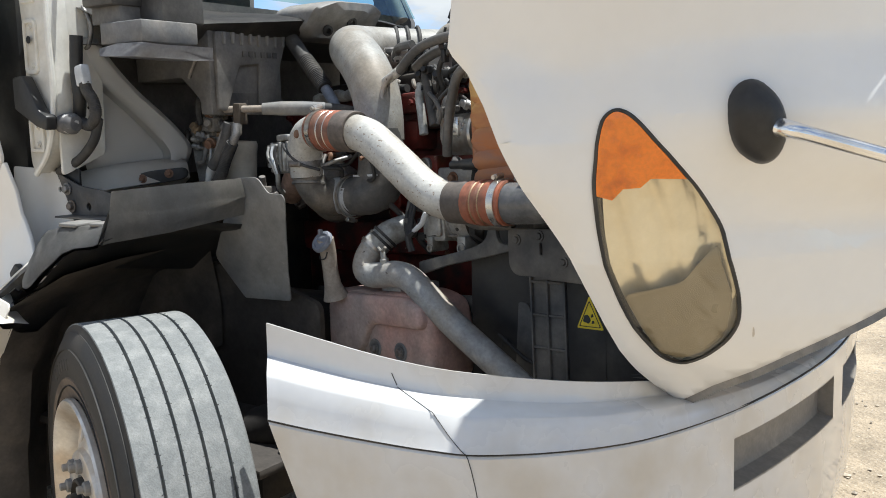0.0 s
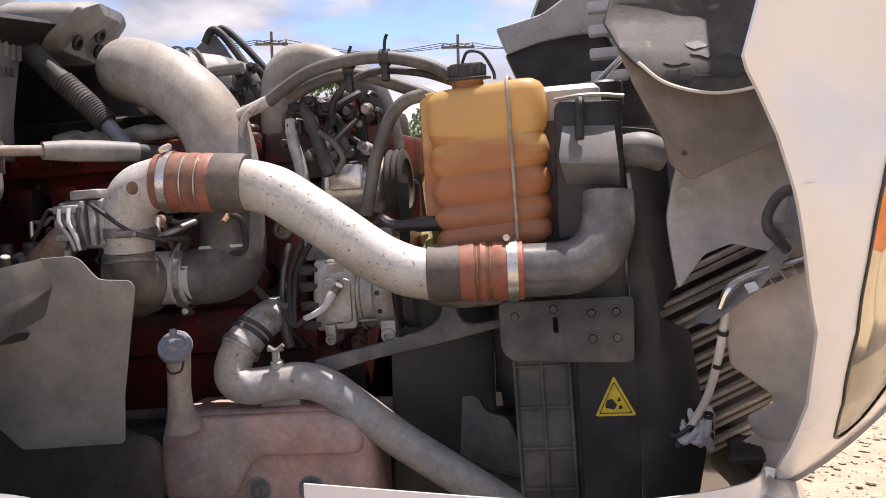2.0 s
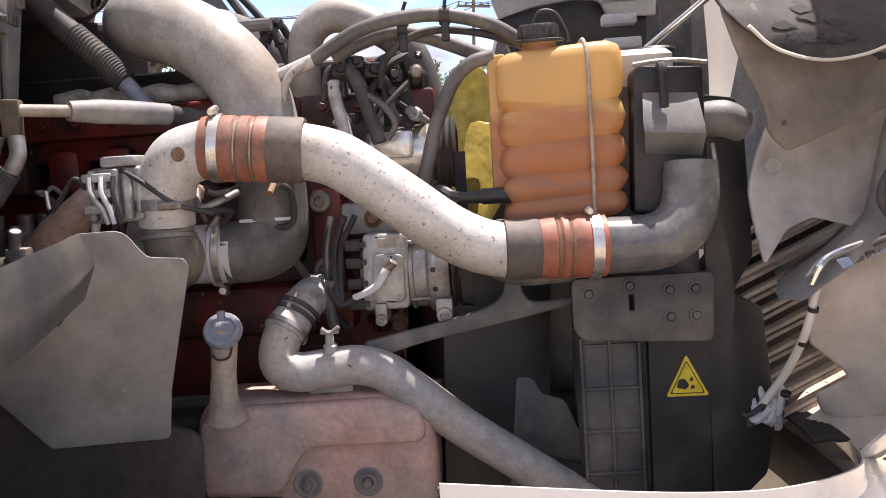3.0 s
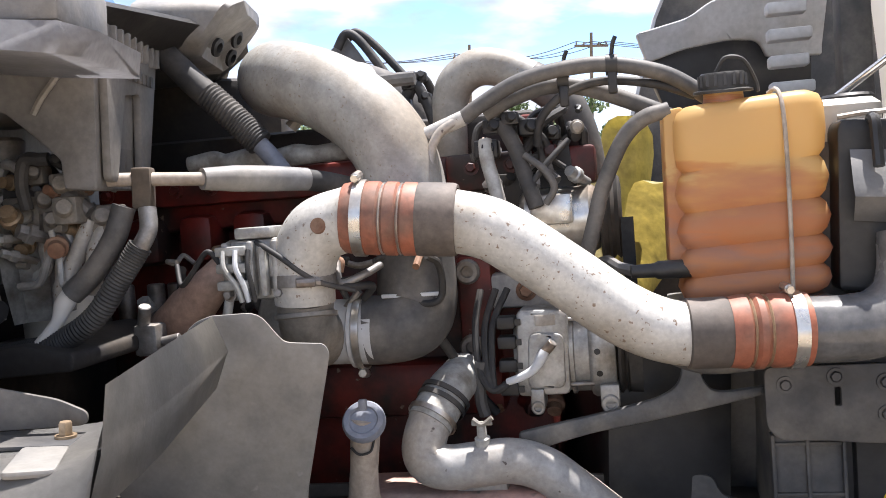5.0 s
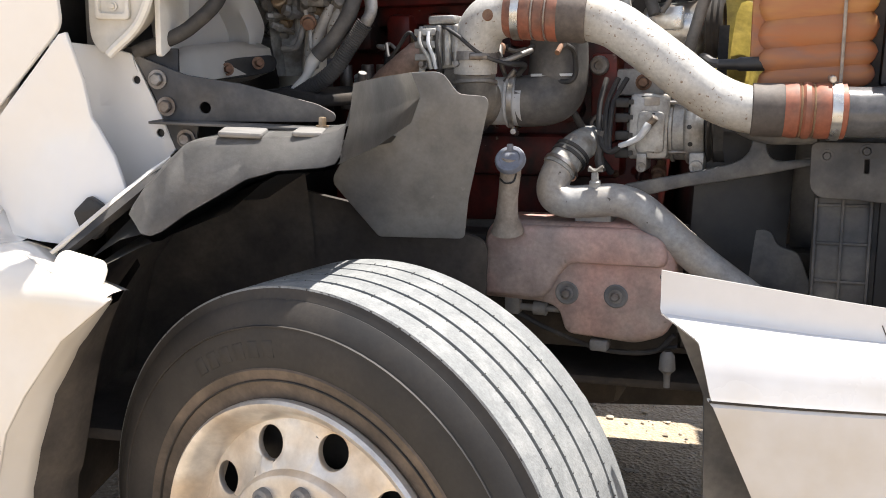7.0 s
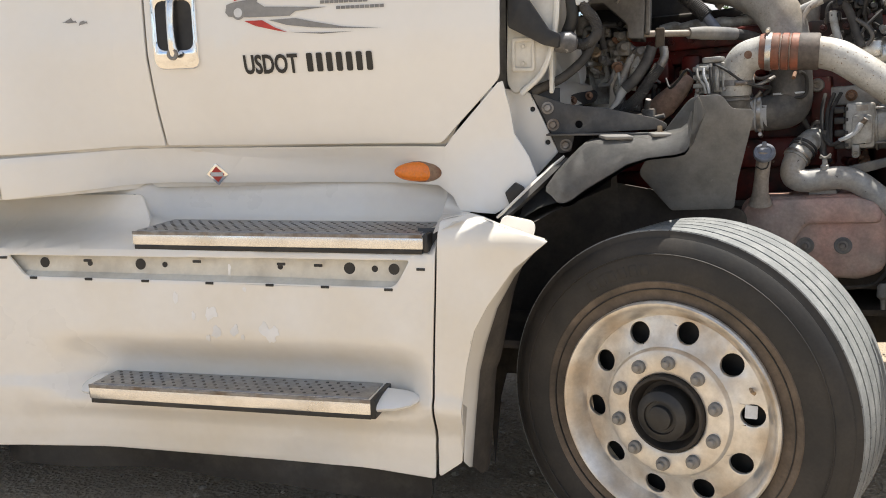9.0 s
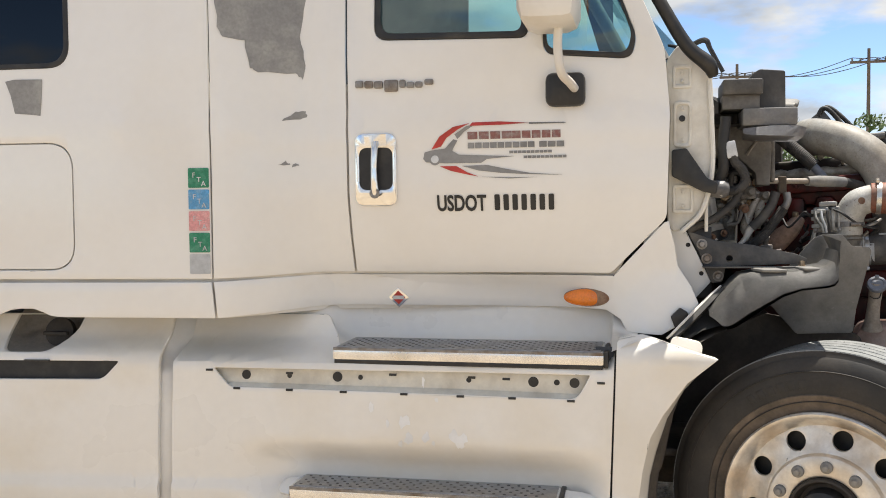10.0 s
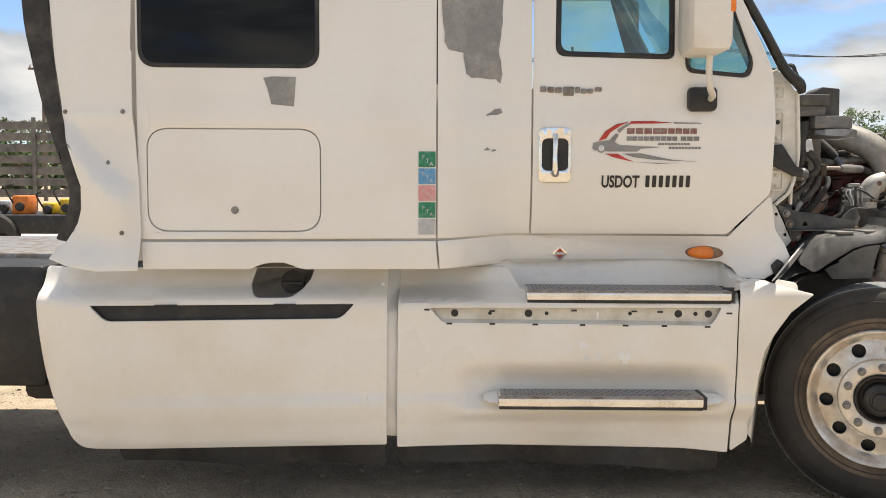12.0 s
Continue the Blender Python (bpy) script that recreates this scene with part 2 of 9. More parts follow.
LINER = material("dusty_arch_liner", (0.048, 0.041, 0.036), 0.8, 0, (0.105, 0.088, 0.070), 0.6, 5, 90, 0.1)
RECESS_GREY = material("grey_brown_recess", (0.22, 0.20, 0.175), 0.6, 0, (0.30, 0.265, 0.22), 0.5, 6, 90, 0.05, mid=0.08)
COWL_SUNLIT = material("sunlit_cowl_plastic", (0.33, 0.33, 0.345), 0.5, 0, (0.25, 0.24, 0.23), 0.5, 6, 110, 0.05, mid=0.08)
COWL_GREY = material("dusty_cowl_grey", (0.13, 0.125, 0.12), 0.55, 0, (0.20, 0.185, 0.165), 0.6, 6, 110, 0.08)
SOOTY = material("sooty_black_plastic", (0.12, 0.12, 0.123), 0.22, 0, (0.21, 0.205, 0.195), 0.55, 9, 120, 0.05, speck=(0.30, 0.29, 0.27), speck_at=0.74, speck_scale=26)
DUST_RING = material("dusty_tyre_bead", (0.15, 0.115, 0.085), 0.8, 0, (0.08, 0.065, 0.05), 0.5, 6, 120, 0.06)
PALE_PANEL = material("pale_grey_panel", (0.50, 0.51, 0.52), 0.45, 0, (0.36, 0.35, 0.33), 0.5, 4, 60, 0.03, mid=0.06)
BLUE_PIPE = material("blue_grey_pipe", (0.20, 0.22, 0.27), 0.5, 0, (0.28, 0.27, 0.27), 0.5, 9, 90, 0.04)
STEP_METAL = material("dusty_step_metal", (0.80, 0.80, 0.80), 0.20, 0.8, (0.66, 0.64, 0.61), 0.5, 5, 60, 0.03, shift=0.08, mid=0.05)
STEEL_DUSTY = material("dusty_steel_tread", (0.36, 0.36, 0.37), 0.34, 0.75, (0.40, 0.38, 0.36), 0.6, 9, 90, 0.1)
SCUFF = material("chalky_scuff", (0.86, 0.85, 0.83), 0.7, shift=0.04, mid=0)
BLADE_YELLOW = material("pale_yellow_plastic", (0.52, 0.46, 0.17), 0.5, 0, (0.34, 0.30, 0.17), 0.5, 8, 80, 0.04)
HOOD_DARK = material("scuffed_dark_hood_liner", (0.055, 0.052, 0.050), 0.5, 0, (0.105, 0.098, 0.088), 0.6, 7, 110, 0.08)
# white paint inside the hood, its shade put into the colour as tan
HOOD_SHADE_TAN = material("shade_tan_hood_inside", (0.72, 0.65, 0.57), 0.5, 0, (0.58, 0.52, 0.45), 0.6, 5, 80, 0.05, shift=0.06, mid=0.1)
HOOD_INNER = material("dusty_hood_inside", (0.25, 0.215, 0.185), 0.6, 0, (0.14, 0.125, 0.115), 0.6, 5, 70, 0.05, shift=0.14)
HOOD_BLUE = material("grey_hood_inside", (0.46, 0.46, 0.46), 0.45, 0, (0.36, 0.33, 0.30), 0.6, 4, 60, 0.04, shift=0.08, speck=(0.46, 0.45, 0.42), speck_at=0.70, speck_scale=14)
LENS_GROUND = material("tan_ground_reflection", (0.27, 0.24, 0.185), 0.28, 0.2, (0.24, 0.21, 0.15), 0.5, 9, 60, 0.02, shift=0.04, mid=0.03)
REFLECTOR = material("silver_reflector", (0.90, 0.87, 0.78), 0.20, 0.6, (0.84, 0.77, 0.62), 0.55, 9, 60, 0.02, shift=0.04, mid=0.03)
GREASY = material("greasy_castings", (0.20, 0.185, 0.165), 0.5, 0.15, (0.33, 0.30, 0.26), 0.6, 22, 140, 0.12)
CLAMP = material("dusty_clamp_steel", (0.62, 0.61, 0.58), 0.28, 0.85, (0.42, 0.34, 0.27), 0.6, 18, 90, 0.03, mid=0.08)
TURBO_IRON = material("dusty_turbo_casting", (0.21, 0.20, 0.185), 0.55, 0.3, (0.30, 0.26, 0.21), 0.6, 11, 140, 0.12)
SCUFFED_RUBBER = material("scuffed_grey_rubber", (0.10, 0.10, 0.105), 0.6, 0, (0.22, 0.21, 0.20), 0.6, 14, 120, 0.08, speck=(0.50, 0.49, 0.47), speck_at=0.60, speck_scale=45)
PINKISH = material("primer_pink_bracket", (0.50, 0.33, 0.25), 0.6, 0, (0.36, 0.26, 0.20), 0.6, 14, 110, 0.1)


def amber_tank():
    """Old translucent plastic: amber above the fluid line, pinkish brown below it, in soft bands."""
    m = material("amber_translucent_tank", (0.74, 0.50, 0.20), 0.4, 0, (0.60, 0.30, 0.19), 0.62, 6, 60, 0.05, shift=0.06)
    nt = m.node_tree
    b = nt.nodes["Principled BSDF"]
    out = nt.nodes["Material Output"]
    tc = nt.nodes.new("ShaderNodeTexCoord")
    sep = nt.nodes.new("ShaderNodeSeparateXYZ")
    nt.links.new(tc.outputs["Generated"], sep.inputs[0])
    mp_ = nt.nodes.new("ShaderNodeMapping")
    mp_.inputs["Scale"].default_value = (1.1, 1.1, 6.0)
    nt.links.new(tc.outputs["Generated"], mp_.inputs["Vector"])
    nz = nt.nodes.new("ShaderNodeTexNoise")
    nz.inputs["Scale"].default_value, nz.inputs["Detail"].default_value = 1.3, 5.0
    nt.links.new(mp_.outputs[0], nz.inputs["Vector"])
    ma = nt.nodes.new("ShaderNodeMath")
    ma.operation = "MULTIPLY_ADD"
    ma.inputs[1].default_value = 0.75
    nt.links.new(nz.outputs["Fac"], ma.inputs[0])
    nt.links.new(sep.outputs["Z"], ma.inputs[2])
    rp = nt.nodes.new("ShaderNodeValToRGB")
    els = rp.color_ramp.elements
    els[0].position, els[0].color = 0.38, (0.42, 0.25, 0.19, 1)
    els[1].position, els[1].color = 0.94, (0.66, 0.36, 0.15, 1)
    for pos, col in ((0.50, (0.58, 0.27, 0.13, 1)), (0.60, (0.47, 0.25, 0.17, 1)), (0.70, (0.60, 0.25, 0.11, 1)), (0.82, (0.56, 0.27, 0.14, 1)), (0.995, (0.76, 0.52, 0.22, 1))):
        el = els.new(pos)
        el.color = col
    nt.links.new(ma.outputs[0], rp.inputs["Fac"])
    nt.links.new(rp.outputs["Color"], b.inputs["Base Color"])
    tl = nt.nodes.new("ShaderNodeBsdfTranslucent")
    nt.links.new(rp.outputs["Color"], tl.inputs["Color"])
    mx = nt.nodes.new("ShaderNodeMixShader")
    mx.inputs["Fac"].default_value = 0.45
    nt.links.new(b.outputs[0], mx.inputs[1])
    nt.links.new(tl.outputs[0], mx.inputs[2])
    nt.links.new(mx.outputs[0], out.inputs["Surface"])
    return m


TANK = amber_tank()


# ---- mesh tools ----
# cab parts and front-end parts are drawn in frames of their own and set into the truck here
CAB_AT = Matrix.Translation((0.0497, 0.0, 0.0308)) @ Matrix.Scale(0.9573, 4)
FRONT_AT = Matrix(((1.02695, 0.24918, -0.05155, 0.07575), (-0.24812, 1.02814, 0.02680, 0.15129), (0.05640, -0.01392, 1.05640, -0.11582), (0, 0, 0, 1)))
seat_in = [Matrix.Identity(4)]


def part(name, bm, mat, parent=None, label="", angle=38):
    """Links a bmesh as one mesh object under a thing or a part."""
    me = bpy.data.meshes.new(name)
    bmesh.ops.recalc_face_normals(bm, faces=bm.faces[:])
    bm.transform(seat_in[-1])
    bm.to_mesh(me)
    bm.free()
    me.materials.append(mat)
    for p in me.polygons:
        p.use_smooth = True
    me.set_sharp_from_angle(angle=radians(angle))
    ob = new(name, me)
    if parent:
        ob.parent = parent
    if label:
        ob["label"] = label
    return ob


def thing(name, label, category, group="", kind=""):
    return tagged(new(name), label, category, group, kind)


def box(bm, x0, x1, y0, y1, z0, z1, bev=0.004, m=None):
    vs = [bm.verts.new((x, y, z)) for z in (z0, z1) for y in (y0, y1) for x in (x0, x1)]
    fs = [bm.faces.new([vs[i] for i in q]) for q in ((0, 2, 3, 1), (4, 5, 7, 6), (0, 1, 5, 4), (2, 6, 7, 3), (0, 4, 6, 2), (1, 3, 7, 5))]
    if m is not None:
        for v in vs:
            v.co = m @ v.co
    if bev:
        es = {e for f in fs for e in f.edges}
        bmesh.ops.bevel(bm, geom=list(es), offset=bev, segments=2, affect="EDGES", profile=0.5)
    return bm


def basis(axis):
    a = Vector(axis).normalized()
    u = a.orthogonal().normalized()
    return a, u, a.cross(u)


def lathe(bm, origin, axis, prof, seg=32, start=0.0, sweep=2 * math.pi):
    """prof: (distance along the axis, radius)."""
    o = Vector(origin)
    a, u, v = basis(axis)
    full = abs(sweep - 2 * math.pi) < 1e-6
    n = seg if full else seg + 1
    rings = []
    for s, r in prof:
        if r < 1e-6:
            rings.append([bm.verts.new(o + a * s)])
        else:
            rings.append([bm.verts.new(o + a * s + (u * math.cos(start + sweep * k / seg) + v * math.sin(start + sweep * k / seg)) * r) for k in range(n)])
    for p, q in zip(rings, rings[1:]):
        for k in range(seg):
            j = (k + 1) % n
            if len(p) == 1 and len(q) == 1:
                continue
            if len(p) == 1:
                bm.faces.new((p[0], q[k], q[j]))
            elif len(q) == 1:
                bm.faces.new((p[k], q[0], p[j]))
            else:
                bm.faces.new((p[k], q[k], q[j], p[j]))
    return bm


def rod(bm, p0, p1, r, seg=16, bev=0.15):
    """A round bar with eased ends."""
    p0, p1 = Vector(p0), Vector(p1)
    d = (p1 - p0).length
    e = min(r * bev, d * 0.3)
    return lathe(bm, p0, p1 - p0, [(0, 0), (0, r - e), (e, r), (d - e, r), (d, r - e), (d, 0)], seg)


def curve(points, res=8):
    """Catmull-Rom through the points."""
    p = [Vector(q) for q in points]
    p = [p[0] * 2 - p[1]] + p + [p[-1] * 2 - p[-2]]
    out = []
    for i in range(1, len(p) - 2):
        a, b, c, d = p[i - 1:i + 3]
        for k in range(res):
            t = k / res
            out.append(0.5 * (2 * b + (c - a) * t + (2 * a - 5 * b + 4 * c - d) * t * t + (3 * b - a - 3 * c + d) * t ** 3))
    out.append(p[-2])
    return out


def tube(bm, points, r, seg=14, res=8, ribs=0.0, pitch=0.008, cap=True):
    """A round pipe along a smooth line; r may be one radius or one for each point; ribs: depth of a corrugation."""
    line = curve(points, res)
    rad = []
    for i in range(len(line)):
        s = i / res
        if isinstance(r, (int, float)):
            rad.append(r)
        else:
            k = min(int(s), len(r) - 2)
            rad.append(r[k] + (r[k + 1] - r[k]) * (s - k))
    if ribs:
        fine, fr = [line[0]], [rad[0]]
        for i in range(len(line) - 1):
            d = (line[i + 1] - line[i]).length
            n = max(1, round(d / (pitch / 2)))
            for k in range(1, n + 1):
                fine.append(line[i].lerp(line[i + 1], k / n))
                fr.append(rad[i] + (rad[i + 1] - rad[i]) * k / n)
        line, rad = fine, [q - (ribs if i % 2 else 0) for i, q in enumerate(fr)]
    t = (line[1] - line[0]).normalized()
    u = t.orthogonal().normalized()
    rings = []
    for i, p in enumerate(line):
        a = line[max(0, i - 1)]
        b = line[min(len(line) - 1, i + 1)]
        t2 = (b - a).normalized()
        u = (u - t2 * u.dot(t2)).normalized()
        v = t2.cross(u)
        rings.append([bm.verts.new(p + (u * math.cos(2 * math.pi * k / seg) + v * math.sin(2 * math.pi * k / seg)) * rad[i]) for k in range(seg)])
    for p, q in zip(rings, rings[1:]):
        for k in range(seg):
            j = (k + 1) % seg
            bm.faces.new((p[k], q[k], q[j], p[j]))
    if cap:
        bm.faces.new(rings[0])
        bm.faces.new(rings[-1])
    return bm


def rounded(points, r, n=5):
    """A closed outline with its corners rounded; r: one radius or one for each corner."""
    out = []
    m = len(points)
    for i in range(m):
        ri = r if isinstance(r, (int, float)) else r[i]
        p, a, b = Vector(points[i]), Vector(points[i - 1]), Vector(points[(i + 1) % m])
        if ri <= 0:
            out.append(tuple(p))
            continue
        da, db = (a - p), (b - p)
        la, lb = min(ri, da.length * 0.45), min(ri, db.length * 0.45)
        s, e = p + da.normalized() * la, p + db.normalized() * lb
        for k in range(n + 1):
            t = k / n
            out.append(tuple(s * (1 - t) ** 2 + p * 2 * t * (1 - t) + e * t * t))
    return out


def rrect(u0, v0, u1, v1, r, n=5):
    return rounded([(u0, v0), (u1, v0), (u1, v1), (u0, v1)], r, n)


def circle(u, v, r, n=20, ru=None):
    return [(u + (ru or r) * math.cos(2 * math.pi * k / n), v + r * math.sin(2 * math.pi * k / n)) for k in range(n)]


def plate(bm, outline, f, thick, axis="y", cut=0.08, holes=(), edge=0.0):
    """A sheet with an outline and holes in the plane across axis, bent to f(u, v) and thick metres deep along the axis."""
    t = bmesh.new()
    edges = []
    for loop in (outline, *holes):
        vs = [t.verts.new((u, 0, v)) for u, v in loop]
        edges += [t.edges.new((vs[i], vs[(i + 1) % len(vs)])) for i in range(len(vs))]
    bmesh.ops.triangle_fill(t, use_beauty=True, use_dissolve=False, edges=edges)
    us, vs = [p[0] for p in outline], [p[1] for p in outline]
    if cut:
        for lo, hi, no in ((min(us), max(us), (1, 0, 0)), (min(vs), max(vs), (0, 0, 1))):
            n = int((hi - lo) / cut)
            for k in range(1, n + 1):
                c = lo + (hi - lo) * k / (n + 1)
                bmesh.ops.bisect_plane(t, geom=t.verts[:] + t.edges[:] + t.faces[:], plane_co=(no[0] * c, 0, no[2] * c), plane_no=no)
    faces = t.faces[:]
    for fc in faces:
        if fc.normal.y > 0:
            fc.normal_flip()
    base = {v: (v.co.x, v.co.z) for v in t.verts}
    if thick:
        ret = bmesh.ops.extrude_face_region(t, geom=faces, use_keep_orig=True)
        back = [g for g in ret["geom"] if isinstance(g, bmesh.types.BMVert)]
    else:
        back = []
    moved = set(back)
    for v in t.verts:
        u, w = v.co.x, v.co.z
        d = (f(u, w) if callable(f) else f) + (thick if v in moved else 0)
        v.co = (u, d, w) if axis == "y" else (d, u, w) if axis == "x" else (u, w, d)
    bmesh.ops.recalc_face_normals(t, faces=t.faces[:])
    if edge:
        es = [e for e in t.edges if len(e.link_faces) == 2 and e.calc_face_angle(0) > 0.9]
        bmesh.ops.bevel(t, geom=es, offset=edge, segments=2, affect="EDGES", profile=0.5)
    me = bpy.data.meshes.new("tmp")
    t.to_mesh(me)
    t.free()
    bm.from_mesh(me)
    bpy.data.meshes.remove(me)
    return bm


def loft(bm, sections, closed=False, caps=False):
    """Faces between rows of points of equal length."""
    rows = [[bm.verts.new(p) for p in s] for s in sections]
    n = len(rows[0])
    for p, q in zip(rows, rows[1:]):
        for k in range(n if closed else n - 1):
            j = (k + 1) % n
            bm.faces.new((p[k], q[k], q[j], p[j]))
    if caps:
        bm.faces.new(rows[0])
        bm.faces.new(rows[-1])
    return bm


def bolt(name, p, axis, r, parent, mat=None, h=0.012):
    """A hexagon head on a washer."""
    bm = bmesh.new()
    lathe(bm, p, axis, [(0, 0), (0, r * 1.5), (0.003, r * 1.5), (0.003, r)], 18)
    lathe(bm, p, axis, [(0.003, r * 0.98), (h, r * 0.98), (h + 0.002, r * 0.8), (h + 0.002, 0)], 6)
    return part(name, bm, mat or STEEL, parent)


def band(name, p, axis, r, w, parent, mat=None, screw=None):
    """A hose clamp: a thin band, and its screw housing."""
    bm = bmesh.new()
    lathe(bm, Vector(p) - Vector(axis).normalized() * w / 2, axis, [(0, r), (0, r + 0.0025), (w, r + 0.0025), (w, r), (0, r)], 36)
    if screw:
        s = Vector(screw).normalized()
        c = Vector(p) + s * (r + 0.008)
        side = Vector(axis).cross(s).normalized()
        rod(bm, c - side * 0.014, c + side * 0.014, 0.007, 8)
        lathe(bm, c + side * 0.014, side, [(0, 0.0055), (0.007, 0.0055), (0.007, 0)], 6)
    return part(name, bm, mat or STEEL, parent)


def smooth(a, b, x):
    t = max(0.0, min(1.0, (x - a) / (b - a)))
    return t * t * (3 - 2 * t)


def interp(table, x):
    """Linear between (x, y) rows."""
    if x <= table[0][0]:
        return table[0][1]
    for (a, p), (b, q) in zip(table, table[1:]):
        if x <= b:
            return p + (q - p) * (x - a) / (b - a)
    return table[-1][1]


# ---- ground ----
def ground_material():
    m = material("gravel_ground", (0.42, 0.335, 0.235), 0.9, 0, (0.31, 0.25, 0.18), 0.5, 0.9, 30.0, 0.0, shift=0.34,
                 speck=(0.50, 0.43, 0.33), speck_at=0.62, speck_scale=70)
    nt = m.node_tree
    b = nt.nodes["Principled BSDF"]
    tc = nt.nodes.new("ShaderNodeTexCoord")
    v = nt.nodes.new("ShaderNodeTexVoronoi")
    v.inputs["Scale"].default_value = 65.0
    n = nt.nodes.new("ShaderNodeTexNoise")
    n.inputs["Scale"].default_value, n.inputs["Detail"].default_value = 40.0, 8.0
    ad = nt.nodes.new("ShaderNodeMath")
    ad.operation = "ADD"
    bp = nt.nodes.new("ShaderNodeBump")
    bp.inputs["Strength"].default_value, bp.inputs["Distance"].default_value = 0.8, 0.012
    nt.links.new(tc.outputs["Object"], v.inputs["Vector"])
    nt.links.new(tc.outputs["Object"], n.inputs["Vector"])
    nt.links.new(v.outputs["Distance"], ad.inputs[0])
    nt.links.new(n.outputs["Fac"], ad.inputs[1])
    nt.links.new(ad.outputs[0], bp.inputs["Height"])
    nt.links.new(bp.outputs["Normal"], b.inputs["Normal"])
    return m


GRAVEL = ground_material()
bm = bmesh.new()
xs = [-900, -300, -100, -40] + [-20 + 0.5 * k for k in range(81)] + [40, 100, 300, 900]
ys = [-900, -300, -100, -40] + [-12 + 0.5 * k for k in range(81)] + [60, 120, 300, 900]
grid = [[bm.verts.new((x, y, 0.016 if abs(x) > 19 or y < -11 or y > 27 or (-4.5 < x < 2.4 and -0.6 < y < 2.6)
                      else 0.016 + 0.03 * noise.noise((x * 0.6, y * 0.6, 0)))) for x in xs] for y in ys]
for p, q in zip(grid, grid[1:]):
    for k in range(len(xs) - 1):
        bm.faces.new((p[k], p[k + 1], q[k + 1], q[k]))
tagged(part("ground", bm, GRAVEL), "pale sandy gravel yard with loose stones", "ground", kind="structure")


# ---- truck: cab and sleeper ----
seat_in.append(CAB_AT)
truck = thing("semi_truck", "white semi truck tractor with its hood tilted open on gravel", "truck")

CAB_PROFILE = [(1.0, 0.10), (1.11, 0.09), (1.2, 0.072), (1.247, 0.045), (1.258, 0.0), (1.40, -0.05), (1.55, -0.084),
               (1.74, -0.086), (1.785, -0.094), (1.82, -0.083), (2.05, -0.088), (2.35, -0.074), (2.9, 0.0), (3.0, 0.05)]


def y_cab(x, z):
    """The skin of cab and sleeper: the cab door is narrower, the sleeper bulges out behind it."""
    w = 1 - smooth(-2.06, -1.66, x)
    a = interp(CAB_PROFILE, z)
    if z < 1.262:
        a -= 0.03 * smooth(-1.0, -1.5, x) * smooth(1.262, 1.2, z)
    front = smooth(-0.90, -0.52, x) * smooth(1.50, 1.36, z)
    a += (interp([(1.05, -0.072), (1.15, -0.055), (1.262, -0.038), (1.36, -0.045), (1.5, -0.075)], z) - a) * front
    b = -0.28 - 0.07 * (-2.06 - x) / 1.3 + 0.03 * smooth(2.2, 3.4, z) - 0.006 * math.exp(-((z - 1.80) / 0.03) ** 2)
    return a * (1 - w) + b * w


def skin(name, outline, f, mat, parent, label="", thick=0.012, cut=0.06, holes=(), edge=0.0025):
    bm = bmesh.new()
    plate(bm, outline, f, thick, "y", cut, holes, edge)
    return part(name, bm, mat, parent, label, 50)


def off(f, d):
    return lambda x, z: f(x, z) + d


door_outline = rounded([(-1.609, 1.262), (-0.672, 1.262), (-0.482, 1.455), (-0.472, 1.82), (-0.49, 2.03), (-0.61, 2.31), (-0.83, 2.76), (-1.0, 2.87), (-1.609, 2.9)],
                       [0.012, 0.015, 0.02, 0.02, 0.03, 0, 0.08, 0.05, 0.02])
main_win = rounded([(-1.507, 2.10), (-0.952, 2.085), (-0.952, 2.74), (-1.50, 2.76)], [0.05, 0.035, 0.03, 0.03])
vent_win = rounded([(-0.925, 2.62), (-0.898, 2.025), (-0.60, 1.998), (-0.582, 2.07), (-0.69, 2.36), (-0.84, 2.68)], [0.02, 0.04, 0.04, 0.03, 0, 0.04])
door = skin("cab_door", door_outline, y_cab, WHITE, truck, "white cab door with lettering and chrome handle", holes=(main_win, vent_win))
for loop, nm in ((main_win, "door_window"), (vent_win, "vent_window")):
    cu = sum(p[0] for p in loop) / len(loop)
    cv = sum(p[1] for p in loop) / len(loop)

    def shrink(d):
        return [(cu + (u - cu) * (1 - d / 0.25), cv + (v - cv) * (1 - d / 0.3)) for u, v in loop]
    bm = bmesh.new()
    plate(bm, shrink(0.001), off(y_cab, -0.004), 0.022, "y", 0.1, (shrink(0.022),), 0.003)
    part("window_seal", bm, BLACK, door, "black rubber window seal")
    bm = bmesh.new()
    plate(bm, shrink(0.018), off(y_cab, 0.008), 0.005, "y", 0.15)
    pane = part(nm, bm, GLASS_CAB, door, "teal tinted side window")
    pane.visible_shadow = False

skin("cab_rear_panel", [(-1.617, 1.262), (-1.617, 2.9), (-2.055, 2.95), (-2.055, 1.253), (-1.90, 1.257), (-1.75, 1.262)], y_cab, WHITE, truck, "white panel with bare primer patches")
hatch_hole = rrect(-3.358, 1.283, -2.581, 1.747, 0.10, 8)
hatch_outline = rrect(-3.353, 1.288, -2.586, 1.742, 0.096, 8)
win_hole = rrect(-3.385, 2.018, -2.587, 2.72, 0.085, 8)
sleeper = skin("sleeper_side", [(-3.398, 1.248), (-2.061, 1.253), (-2.061, 3.3), (-3.398, 3.3)], y_cab, WHITE, truck, "white sleeper side panel", holes=(hatch_hole, win_hole))
bm = bmesh.new()
plate(bm, hatch_outline, off(y_cab, 0.001), 0.014, "y", 0.05, (), 0)
part("luggage_hatch", bm, WHITE, sleeper, "white luggage hatch with round lock", 50)
bm = bmesh.new()
